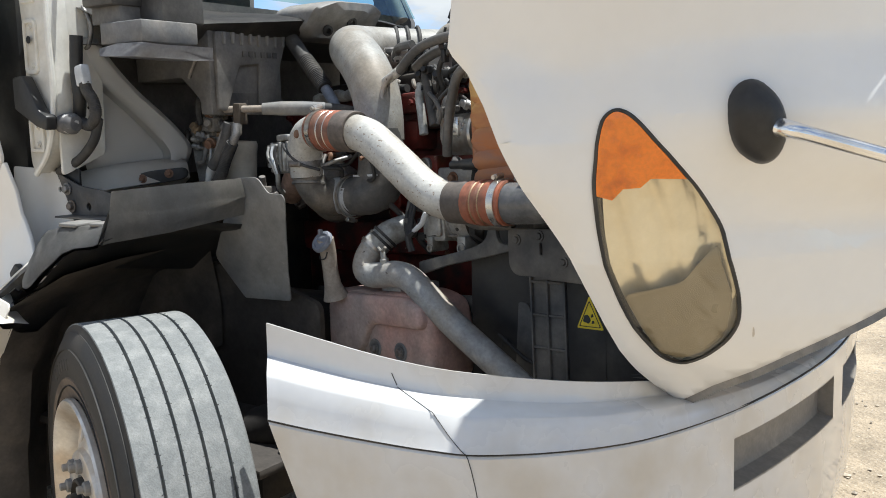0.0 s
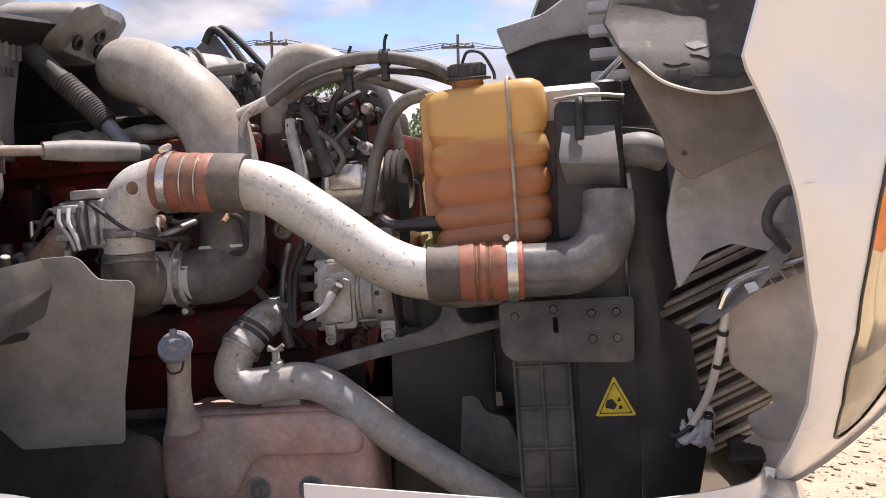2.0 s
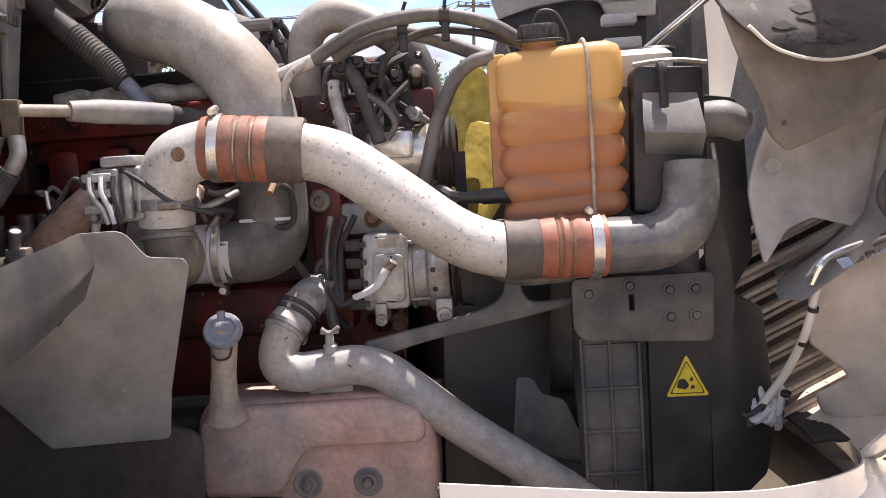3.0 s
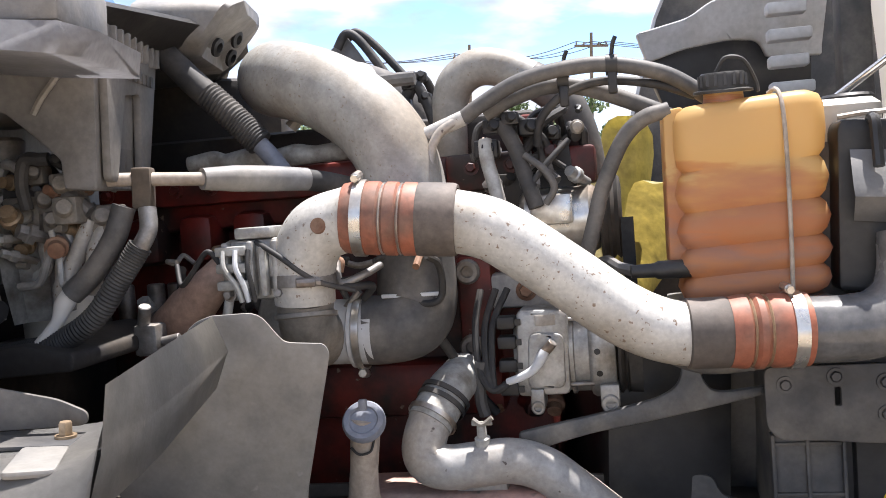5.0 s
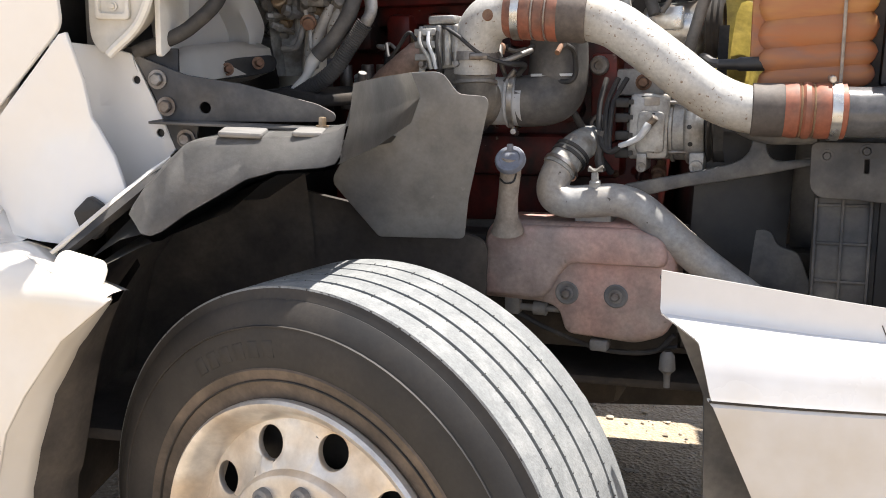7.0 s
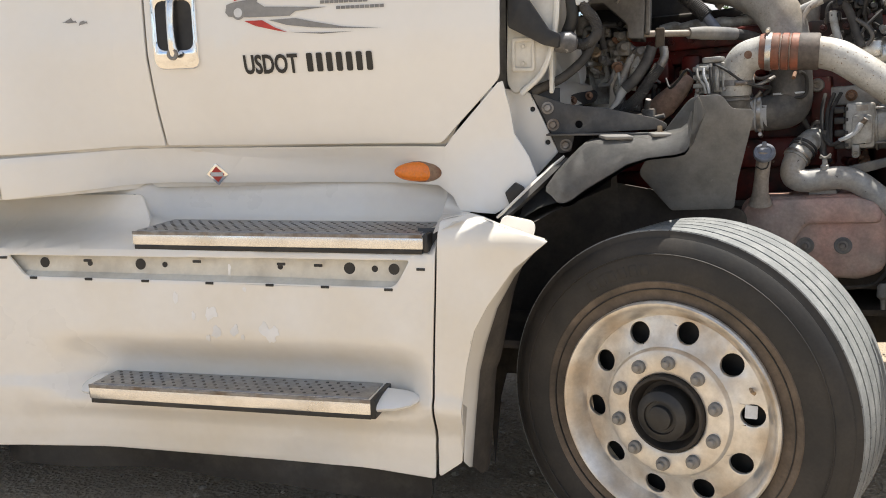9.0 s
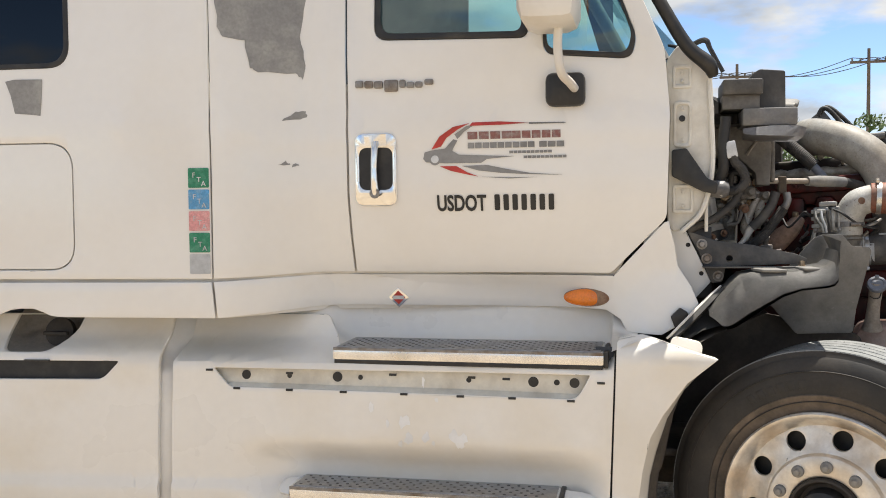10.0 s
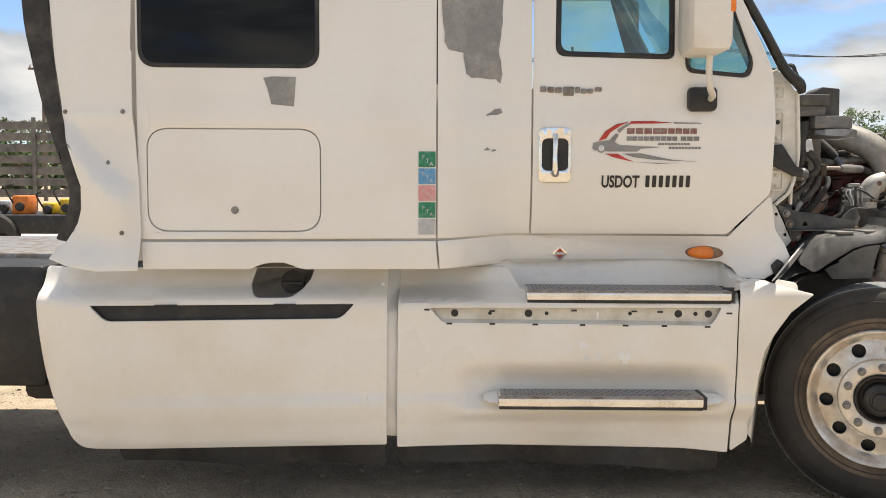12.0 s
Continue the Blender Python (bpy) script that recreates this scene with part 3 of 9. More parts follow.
lathe(bm, (-2.968, y_cab(-2.97, 1.38) + 0.002, 1.38), (0, -1, 0), [(0, 0.017), (0.004, 0.017), (0.006, 0.014), (0.004, 0.009), (0.004, 0)], 24)
part("lock", bm, STEEL, sleeper, "dull metal lock")
bm = bmesh.new()
plate(bm, rrect(-3.388, 2.015, -2.584, 2.723, 0.085, 8), off(y_cab, -0.003), 0.012, "y", 0.1, (rrect(-3.368, 2.035, -2.604, 2.703, 0.07, 8),), 0.003)
part("window_seal", bm, BLACK, sleeper)
bm = bmesh.new()
plate(bm, rrect(-3.378, 2.025, -2.594, 2.713, 0.08, 8), off(y_cab, 0.002), 0.006, "y", 0.15)
part("sleeper_window", bm, GLASS_DARK, sleeper, "dark tinted sleeper window")
bm = bmesh.new()
box(bm, -3.39, -2.58, -0.25, -0.20, 2.0, 2.74, 0)
part("window_backing", bm, BLACK, sleeper)

skin("sleeper_sill", [(-3.383, 1.112), (-2.900, 1.112), (-2.878, 1.124), (-2.842, 1.137), (-2.80, 1.142), (-2.753, 1.142), (-2.715, 1.130), (-2.685, 1.117), (-2.65, 1.112), (-2.052, 1.112), (-2.063, 1.241), (-3.388, 1.236)], off(y_cab, -0.002), WHITE, truck, "white sill strip")
skin("cab_sill", [(-2.044, 1.112), (-1.92, 1.120), (-1.78, 1.130), (-1.60, 1.133), (-0.69, 1.13), (-0.64, 1.10), (-0.615, 1.058), (-0.50, 1.052), (-0.40, 1.11), (-0.375, 1.16),
                  (-0.40, 1.22), (-0.445, 1.29), (-0.455, 1.36), (-0.475, 1.445), (-0.49, 1.44), (-0.665, 1.252), (-1.60, 1.252), (-1.75, 1.252), (-1.90, 1.248), (-2.055, 1.242)],
     y_cab, WHITE, truck, "white sill below the cab door")
# inner walls behind the skin
bm = bmesh.new()
plate(bm, [(-3.38, 1.17), (-2.2, 1.17), (-2.1, 1.11), (-0.72, 1.13), (-0.55, 1.45), (-0.55, 1.95), (-3.38, 1.95)], off(y_cab, 0.02), 0.02, "y", 0.1)
part("inner_wall", bm, WHITE_WORN, truck)
bm = bmesh.new()
box(bm, -3.38, -2.10, -0.15, 2.2, 3.28, 3.42, 0.05)
box(bm, -3.38, -2.10, 2.1, 2.3, 1.1, 3.3, 0.02)
box(bm, -3.39, -3.35, -0.24, 2.25, 1.17, 3.3, 0.01)
part("sleeper_shell", bm, WHITE, truck)
bm = bmesh.new()
box(bm, -2.10, -0.95, 0.03, 2.0, 2.88, 2.96, 0.04)
box(bm, -2.12, -2.07, -0.2, 2.2, 2.9, 3.35, 0.02)
part("cab_roof", bm, WHITE, truck)
far = bmesh.new()
plate(far, [(-3.38, 1.1), (-0.55, 1.1), (-0.50, 2.0), (-0.95, 2.88), (-3.38, 2.95)], 2.06, 0.03, "y", 0.3,
      (rrect(-1.55, 2.06, -0.72, 2.76, 0.05),))
part("far_cab_wall", far, PLASTIC_GREY, truck)
# cab inside: dash, seat back, pillar trims
bm = bmesh.new()
box(bm, -0.95, -0.55, 0.06, 1.95, 1.3, 1.97, 0.04)
part("dashboard", bm, BLACK, truck)
bm = bmesh.new()
box(bm, -1.95, -1.78, 0.15, 0.75, 1.5, 2.55, 0.06)
part("seat", bm, BLACK, truck)
bm = bmesh.new()
box(bm, -2.09, -2.05, -0.1, 2.0, 1.3, 2.9, 0.01)
part("sleeper_curtain", bm, PLASTIC, truck)
for yy in (1.98, 0.05):
    bm = bmesh.new()
    tube(bm, [(-0.50, yy, 2.0), (-0.66, yy, 2.32), (-0.95, yy, 2.86)], 0.035, 10)
    part("pillar_trim", bm, PLASTIC_GREY, truck)
# windscreen and its black surround
bm = bmesh.new()
loft(bm, [[(-0.40 - 0.30 * t * 1.6, 0.0 + 0.02 * math.sin(t) + k, 2.0 + 0.86 * t) for t in (0, 0.25, 0.5, 0.75, 1.0)] for k in (0.03, 0.5, 1.0, 1.5, 1.95)])
ws = part("windscreen", bm, GLASS_CAB, truck, "teal tinted windscreen")
ws.visible_shadow = False
bm = bmesh.new()
tube(bm, [(-0.325, -0.005, 1.94), (-0.345, -0.02, 1.98), (-0.42, -0.03, 2.05), (-0.52, -0.04, 2.22), (-0.64, -0.04, 2.42), (-0.90, 0.0, 2.86)], [0.018, 0.028, 0.024, 0.022, 0.022, 0.022], 12)
part("windscreen_seal", bm, BLACK, truck, "black windscreen seal")

# front door post with hinges
post = bmesh.new()
plate(post, rounded([(-0.478, 1.47), (-0.468, 1.82), (-0.485, 2.0), (-0.44, 2.06), (-0.375, 2.0), (-0.335, 1.94), (-0.325, 1.60), (-0.37, 1.47), (-0.45, 1.40), (-0.475, 1.43)], 0.02), 0.028, 0.06, "y", 0.1, (), 0.006)
door_post = part("door_post", post, POST_CREAM, truck, "cream painted door post with hinge recesses")
for u0, v0, u1, v1, r, y0 in ((-0.458, 1.70, -0.395, 1.86, 0.02, 0.020), (-0.46, 1.47, -0.39, 1.57, 0.01, 0.018), (-0.46, 1.905, -0.395, 1.985, 0.01, 0.020)):
    bm = bmesh.new()
    plate(bm, rrect(u0, v0, u1, v1, r), y0, 0.012, "y", 0, (rrect(u0 + 0.010, v0 + 0.012, u1 - 0.010, v1 - 0.012, r * 0.7),), 0.003)
    part("hinge_recess", bm, POST_CREAM, door_post)
    for q in (v0 + 0.025, v1 - 0.025):
        bolt("hinge_bolt", ((u0 + u1) / 2, y0 + 0.008, q), (0, -1, 0), 0.006, door_post, POST_CREAM, 0.005)
post = bmesh.new()
tube(post, [(-0.337, 0.023, 1.95), (-0.33, 0.018, 1.80), (-0.327, 0.018, 1.62), (-0.36, 0.013, 1.48), (-0.43, 0.013, 1.405)], 0.009, 8)
part("post_flange", post, POST_CREAM, door_post)
bm = bmesh.new()
plate(bm, rounded([(0.04, 1.40), (0.20, 1.46), (0.215, 1.93), (0.04, 1.93)], 0.015), lambda y, z: -0.350 - 0.10 * max(0.0, y - 0.10), 0.012, "x", 0.06, (), 0.003)
part("post_return", bm, POST_CREAM, door_post, "cream inner face of the door post")
for y, z in ((0.145, 1.60), (0.152, 1.70), (0.142, 1.655), (0.075, 1.83)):
    bolt("post_bolt", (-0.350, y, z), (1, 0, 0), 0.006, door_post, DARK_IRON, 0.006)
bm = bmesh.new()
tube(bm, [(-0.345, 0.150, 1.90), (-0.320, 0.152, 1.86), (-0.315, 0.152, 1.82), (-0.330, 0.152, 1.785), (-0.350, 0.152, 1.775)], 0.007, 10)
part("striker", bm, STEEL, door_post, "bent steel striker")
bm = bmesh.new()
lathe(bm, (-0.428, 0.0195, 1.80), (0, -1, 0), [(0, 0.011), (0.001, 0.011), (0.001, 0)], 20)
part("grommet", bm, BLACK, door_post)
bm = bmesh.new()
plate(bm, rounded([(-0.464, 1.60), (-0.464, 1.69), (-0.415, 1.695), (-0.345, 1.59), (-0.31, 1.575), (-0.315, 1.535), (-0.36, 1.545)], 0.008), -0.02, 0.035, "y", 0, (), 0.004)
part("hood_rest_bracket", bm, BLACK, truck, "black hood rest bracket")
bm = bmesh.new()
lathe(bm, (-0.335, 0.045, 1.553), (1, 0.05, 0), [(0, 0), (0, 0.026), (0.02, 0.031), (0.05, 0.031), (0.066, 0.022), (0.07, 0)], 24)
part("rubber_bumper", bm, SCUFFED_RUBBER, truck, "worn grey rubber hood bumper")
# firewall
bm = bmesh.new()
plate(bm, rounded([(0.10, 1.12), (2.0, 1.12), (2.0, 1.98), (0.10, 1.98)], 0.03), -0.52, 0.03, "x", 0.2)
part("firewall", bm, COWL_GREY, truck, "dusty dark grey firewall")
# ---- door furniture ----
def on_door(x, z, d=0.0):
    return (x, y_cab(x, z) - d, z)


handle_plate = bmesh.new()
plate(handle_plate, rrect(-1.583, 1.506, -1.428, 1.767, 0.035, 6), off(y_cab, -0.010), 0.012, "y", 0.05, (rrect(-1.566, 1.565, -1.443, 1.715, 0.03, 6),), 0.004)
part("handle_plate", handle_plate, CHROME, door, "chrome door handle plate")
bm = bmesh.new()
plate(bm, rrect(-1.570, 1.560, -1.440, 1.720, 0.03, 6), off(y_cab, -0.004), 0.003, "y", 0)
part("handle_recess", bm, BLACK, door)
bm = bmesh.new()
tube(bm, [on_door(-1.505, 1.735, 0.012), on_door(-1.505, 1.70, 0.022), on_door(-1.507, 1.64, 0.026), on_door(-1.506, 1.58, 0.024), on_door(-1.505, 1.552, 0.014)], [0.013, 0.014, 0.012, 0.014, 0.02], 14)
handle = part("door_handle", bm, CHROME, door, "chrome pull handle")
bm = bmesh.new()
lathe(bm, on_door(-1.505, 1.552, 0.028), (0, -1, 0), [(0, 0.019), (0.006, 0.018), (0.007, 0.012), (0.004, 0.009), (0.004, 0)], 24)
part("key_lock", bm, STEEL, handle)


def decal(name, outline, mat, parent, d=0.003, holes=(), label=""):
    bm = bmesh.new()
    plate(bm, outline, off(y_cab, -d), 0.001, "y", 0.05, holes)
    return part(name, bm, mat, parent, label)


def text_on(name, words, x, z, size, mat, parent, width=1.0, d=0.003, wide=None, bold=0.0):
    cu = bpy.data.curves.new(name, "FONT")
    cu.body = words
    cu.size = size
    cu.extrude = 0.0006
    cu.offset = bold
    cu.resolution_u = 3
    tmp = new(name, cu)
    bpy.context.view_layer.update()
    me = bpy.data.meshes.new_from_object(tmp)
    bpy.data.objects.remove(tmp)
    if wide:
        now = max(v.co.x for v in me.vertices) - min(v.co.x for v in me.vertices)
        width = wide / now
    for v in me.vertices:
        u, w, h = v.co.x * width, v.co.y, v.co.z
        v.co = (x + u, y_cab(x + u, z + w) - d - h, z + w)
    me.transform(seat_in[-1])
    me.materials.clear()
    me.materials.append(mat)
    ob = new(name, me)
    ob.parent = parent
    return ob


text_on("lettering", "USDOT", -1.284, 1.487, 0.078, INK, door, wide=0.178, bold=0.0022)
for k in range(7):
    x0 = -1.078 + k * 0.0318
    decal("number_bar", rrect(x0 + 0.003, 1.487, x0 + 0.022, 1.543, 0.005, 2), INK, door)
# company emblem: a swoosh in red and grey, with plain bars for its name
for pts, mt in ((((-1.30, 1.705), (-1.27, 1.75), (-1.22, 1.782), (-1.16, 1.795), (-1.20, 1.775), (-1.245, 1.745), (-1.265, 1.715)), INK_RED),
                (((-1.15, 1.797), (-1.05, 1.798), (-0.95, 1.790), (-1.05, 1.786), (-1.16, 1.785)), INK_RED),
                (((-1.215, 1.757), (-1.17, 1.785), (-1.145, 1.787), (-1.18, 1.765), (-1.205, 1.74)), INK_GREY),
                (((-0.95, 1.792), (-0.83, 1.790), (-0.82, 1.786), (-0.95, 1.786)), INK_GREY),
                (((-1.33, 1.672), (-1.325, 1.695), (-1.30, 1.702), (-1.25, 1.708), (-1.22, 1.74), (-1.205, 1.735), (-1.225, 1.70), (-1.20, 1.685), (-1.10, 1.680), (-1.00, 1.676), (-1.10, 1.668), (-1.12, 1.655), (-1.25, 1.655), (-1.32, 1.66)), INK_GREY),
                (((-1.27, 1.645), (-1.23, 1.628), (-1.16, 1.612), (-1.13, 1.607), (-1.17, 1.622), (-1.21, 1.645)), INK_RED),
                (((-1.19, 1.645), (-1.13, 1.628), (-1.05, 1.618), (-0.95, 1.612), (-0.83, 1.608), (-0.95, 1.617), (-1.04, 1.634), (-1.10, 1.647)), INK_GREY),
                (((-1.12, 1.606), (-1.02, 1.602), (-0.92, 1.602), (-1.02, 1.598)), INK_GREY)):
    decal("emblem_stroke", list(pts), mt, door)
decal("emblem_wheel", circle(-1.287, 1.670, 0.021), INK_GREY, door, 0.004)
decal("emblem_wheel_face", circle(-1.287, 1.670, 0.014), PALE, door, 0.0055)
for x0, n, w, z0, h, mt in ((-1.168, 4, 0.035, 1.738, 0.026, INK_MAROON), (-1.01, 5, 0.030, 1.738, 0.026, INK_MAROON), (-1.168, 9, 0.023, 1.706, 0.020, INK_GREY), (-0.915, 3, 0.026, 1.706, 0.020, INK_GREY),
                            (-1.02, 10, 0.013, 1.686, 0.009, INK_GREY), (-0.97, 10, 0.013, 1.668, 0.009, INK_GREY)):
    for k in range(n):
        decal("name_bar", [(x0 + k * w * 1.16, z0), (x0 + k * w * 1.16 + w, z0), (x0 + k * w * 1.16 + w, z0 + h), (x0 + k * w * 1.16, z0 + h)], mt, door)
# model badge as plain raised bars
for k, (x0, w, z0, h) in enumerate(((-1.579, 0.030, 1.932, 0.026), (-1.544, 0.032, 1.930, 0.026), (-1.508, 0.032, 1.928, 0.026), (-1.470, 0.05, 1.915, 0.042), (-1.414, 0.022, 1.928, 0.028), (-1.388, 0.028, 1.926, 0.022), (-1.356, 0.026, 1.926, 0.022), (-1.322, 0.032, 1.935, 0.02))):
    bm = bmesh.new()
    plate(bm, rrect(x0, z0, x0 + w, z0 + h, 0.007, 3), off(y_cab, -0.009), 0.010, "y", 0, (), 0.002)
    part("badge_bar", bm, STEEL, door, "chrome badge bar")
# primer patches, chips and stickers behind the door
for pts in (((-2.04, 2.42), (-2.037, 2.30), (-2.022, 2.14), (-2.005, 2.105), (-1.94, 2.095), (-1.925, 2.00), (-1.90, 1.985), (-1.79, 1.988), (-1.765, 1.965), (-1.757, 2.02), (-1.775, 2.12), (-1.757, 2.25), (-1.75, 2.42)),
            ((-1.836, 1.818), (-1.80, 1.845), (-1.76, 1.852), (-1.757, 1.826)),
            ((-1.845, 1.655), (-1.825, 1.672), (-1.812, 1.660)), ((-1.808, 1.650), (-1.795, 1.668), (-1.783, 1.658))):
    wob = []
    for i, (u, v) in enumerate(pts):
        u2, v2 = pts[(i + 1) % len(pts)]
        for k in range(4):
            t = k / 4
            wob.append((u + (u2 - u) * t + 0.006 * noise.noise((u * 40 + t * 9, v * 31, 3)), v + (v2 - v) * t + 0.006 * noise.noise((u * 17, v * 29 + t * 8, 7))))
    decal("primer_patch", wob, GREY_PRIMER, truck, 0.0025, (), "bare grey primer patch")
decal("primer_patch", [(-2.835, 1.972), (-2.80, 1.978), (-2.69, 1.976), (-2.695, 1.90), (-2.70, 1.845), (-2.74, 1.85), (-2.80, 1.855), (-2.815, 1.92)], GREY_PRIMER, sleeper, 0.0025)
for k, mt in enumerate((GREEN, BLUE, PINK, GREEN, PALE)):
    z1 = 1.647 - k * 0.0765
    st = decal("sticker", rrect(-2.141, z1 - 0.070, -2.064, z1, 0.004, 2), mt, sleeper, 0.0028, (), "square permit sticker")
    if k < 4:
        text_on("letter", "F", -2.125, z1 - 0.034, 0.026, PALE, st, d=0.0045)
        text_on("letter", "T", -2.108, z1 - 0.050, 0.026, PALE, st, d=0.0045)
        text_on("letter", "A", -2.092, z1 - 0.064, 0.026, PALE, st, d=0.0045)
# small warning diamond and side marker on the sill
yd = off(y_cab, -0.004)
bm = bmesh.new()
plate(bm, [(-1.50, 1.162), (-1.462, 1.200), (-1.422, 1.162), (-1.462, 1.124)], yd, 0.004, "y", 0, (), 0.001)
dia = part("diamond_emblem", bm, CHROME, truck, "small chrome diamond emblem")
bm = bmesh.new()
plate(bm, [(-1.488, 1.162), (-1.462, 1.188), (-1.436, 1.162), (-1.462, 1.136)], off(y_cab, -0.006), 0.003, "y", 0)
part("emblem_face", bm, INK_RED, dia)
bm = bmesh.new()
plate(bm, [(-1.484, 1.155), (-1.484, 1.169), (-1.440, 1.169), (-1.440, 1.155)], off(y_cab, -0.0075), 0.002, "y", 0)
part("emblem_bar", bm, PALE, dia)
bm = bmesh.new()
plate(bm, circle(-0.762, 1.170, 0.0335, 28, 0.083), off(y_cab, -0.004), 0.010, "y", 0.05, (), 0.003)
mk = part("marker_lamp", bm, RUST, truck, "amber oval side marker lamp")
bm = bmesh.new()
o = (-0.762, y_cab(-0.762, 1.17) - 0.008, 1.170)
rows = []
for s, dpt in ((1.0, 0.0), (0.93, 0.008), (0.75, 0.014), (0.45, 0.017), (0.1, 0.018)):
    rows.append([(o[0] + 0.080 * s * math.cos(2 * math.pi * k / 28), o[1] - dpt, o[2] + 0.031 * s * math.sin(2 * math.pi * k / 28)) for k in range(28)])
loft(bm, rows, True, True)
part("lens", bm, AMBER, mk, "amber lens")
# mirror on the door
bm = bmesh.new()
plate(bm, rrect(-0.89, 1.842, -0.755, 1.957, 0.03), -0.125, 0.05, "y", 0, (), 0.012)
mirror = part("wing_mirror", bm, BLACK, truck, "white wing mirror on a black foot")
bm = bmesh.new()
tube(bm, [(-0.79, -0.13, 1.90), (-0.80, -0.20, 1.91), (-0.825, -0.25, 1.94), (-0.835, -0.26, 2.02), (-0.83, -0.26, 2.12)], 0.015, 14)
part("arm", bm, WHITE_WORN, mirror, "white mirror arm")
bm = bmesh.new()
box(bm, -0.955, -0.765, -0.42, -0.12, 2.08, 2.62, 0.045)
part("housing", bm, WHITE_WORN, mirror, "white mirror housing, scuffed")
bm = bmesh.new()
box(bm, -0.79, -0.762, -0.41, -0.395, 2.25, 2.40, 0.004)
part("repeater", bm, AMBER, mirror)
# rear fairing with rubber edge
def y_fair(x, z):
    """Rear fairing: flat above, crumpled along a slanting fold and an upright ridge below it."""
    fold = 1.80 - 1.07 * (x + 3.72) if x < -3.525 else 1.592 - 0.77 * (x + 3.525)
    d = fold - z
    y = y_cab(-3.39, z) - 0.02 + 0.05 * smooth(-3.62, -3.84, x)
    y -= (0.055 * smooth(0.0, 0.10, d) - 0.035 * smooth(0.10, 0.42, d)) * smooth(-3.385, -3.45, x)
    y -= 0.030 * max(0.0, 1 - abs(x + 3.525 + 0.05 * d) / 0.13) * smooth(0.02, 0.12, d)
    return y - 0.05 * smooth(1.28, 1.10, z)


SEAL_IN = [(-3.80, 2.95), (-3.79, 2.306), (-3.772, 2.059), (-3.736, 1.812), (-3.667, 1.587), (-3.632, 1.486), (-3.640, 1.385), (-3.662, 1.322), (-3.725, 1.233)]
SEAL_OUT = [(-3.93, 2.95), (-3.914, 2.306), (-3.878, 2.059), (-3.823, 1.812), (-3.753, 1.586), (-3.714, 1.461), (-3.736, 1.347), (-3.788, 1.245)]
skin("rear_fairing", [(-3.408, 2.95), (-3.408, 2.30), (-3.412, 1.84), (-3.40, 1.70), (-3.388, 1.512), (-3.382, 1.30), (-3.386, 1.112), (-3.55, 1.112), (-3.70, 1.13), (-3.80, 1.16), (-3.77, 1.20)] + [(x + 0.003, z) for x, z in SEAL_IN[::-1]],
     y_fair, WHITE, truck, "white rear fairing, dented and creased", 0.008, 0.028)
bm = bmesh.new()
line_in = [(p.x, p.z) for p in curve([(x, 0, z) for x, z in SEAL_IN], 4)]
line_out = [(p.x, p.z) for p in curve([(x, 0, z) for x, z in SEAL_OUT], 4)]
plate(bm, line_out + line_in[::-1], lambda x, z: y_cab(-3.39, z) - 0.012 + 0.03 * smooth(-3.62, -3.84, x), 0.06, "y", 0.06, (), 0.012)
part("rubber_edge", bm, RUBBER, truck, "black rubber gap seal")
bm = bmesh.new()
plate(bm, [(-3.45, 1.15), (-3.37, 1.15), (-3.37, 2.98), (-3.45, 2.98)], off(y_cab, 0.03), 0.01, "y", 0.1)
part("fairing_backing", bm, WHITE_WORN, truck)
for u, v in ((-3.715, 1.817), (-3.451, 1.817), (-3.451, 1.28), (-3.525, 1.592)):
    bolt("fairing_screw", (u, y_fair(u, v), v), (0, -1, 0), 0.007, truck, STEEL, 0.005)

# ---- side skirts and steps ----
SKIRT_X = [(-3.95, -0.385), (-3.6, -0.392), (-2.3, -0.262), (-2.09, -0.222), (-1.2, -0.205), (-0.66, -0.205), (-0.3, -0.238)]


LEDGE = [(0.936, 0.0), (0.950, 0.006), (0.960, 0.025), (0.970, 0.055), (1.0, 0.135), (1.013, 0.163), (1.03, 0.180), (1.08, 0.205), (1.16, 0.24)]
LEDGE_REAR = [(0.945, 0.0), (0.972, 0.008), (0.990, 0.028), (1.02, 0.075), (1.035, 0.092), (1.08, 0.115), (1.16, 0.15)]


def y_skirt(x, z):
    y = interp(SKIRT_X, x)
    ledge = interp(LEDGE_REAR, z) + (interp(LEDGE, z) - interp(LEDGE_REAR, z)) * smooth(-2.30, -2.22, x)
    ledge += (0.22 * smooth(0.97, 1.16, z) ** 1.5 - ledge) * smooth(-0.668, -0.650, x)
    y += ledge + 0.030 * smooth(0.50, 0.27, z) + 0.045 * smooth(0.497, 0.375, z) * smooth(-2.15, -1.75, x) - 0.018 * smooth(0.95, 0.60, z)
    # crease along the length, seam strip at the foot, dip behind the lower step
    y -= 0.012 * smooth(0.512, 0.497, z) * smooth(-3.62, -3.40, x) + 0.006 * smooth(0.366, 0.358, z)
    y += 0.070 * smooth(0.69, 0.565, z) * smooth(0.43, 0.50, z) * smooth(-2.05, -1.82, x) * smooth(-0.66, -0.80, x)
    return y + 0.10 * smooth(-3.72, -3.95, x) + 0.03 * smooth(-3.58, -3.74, x) * smooth(1.0, 0.5, z)


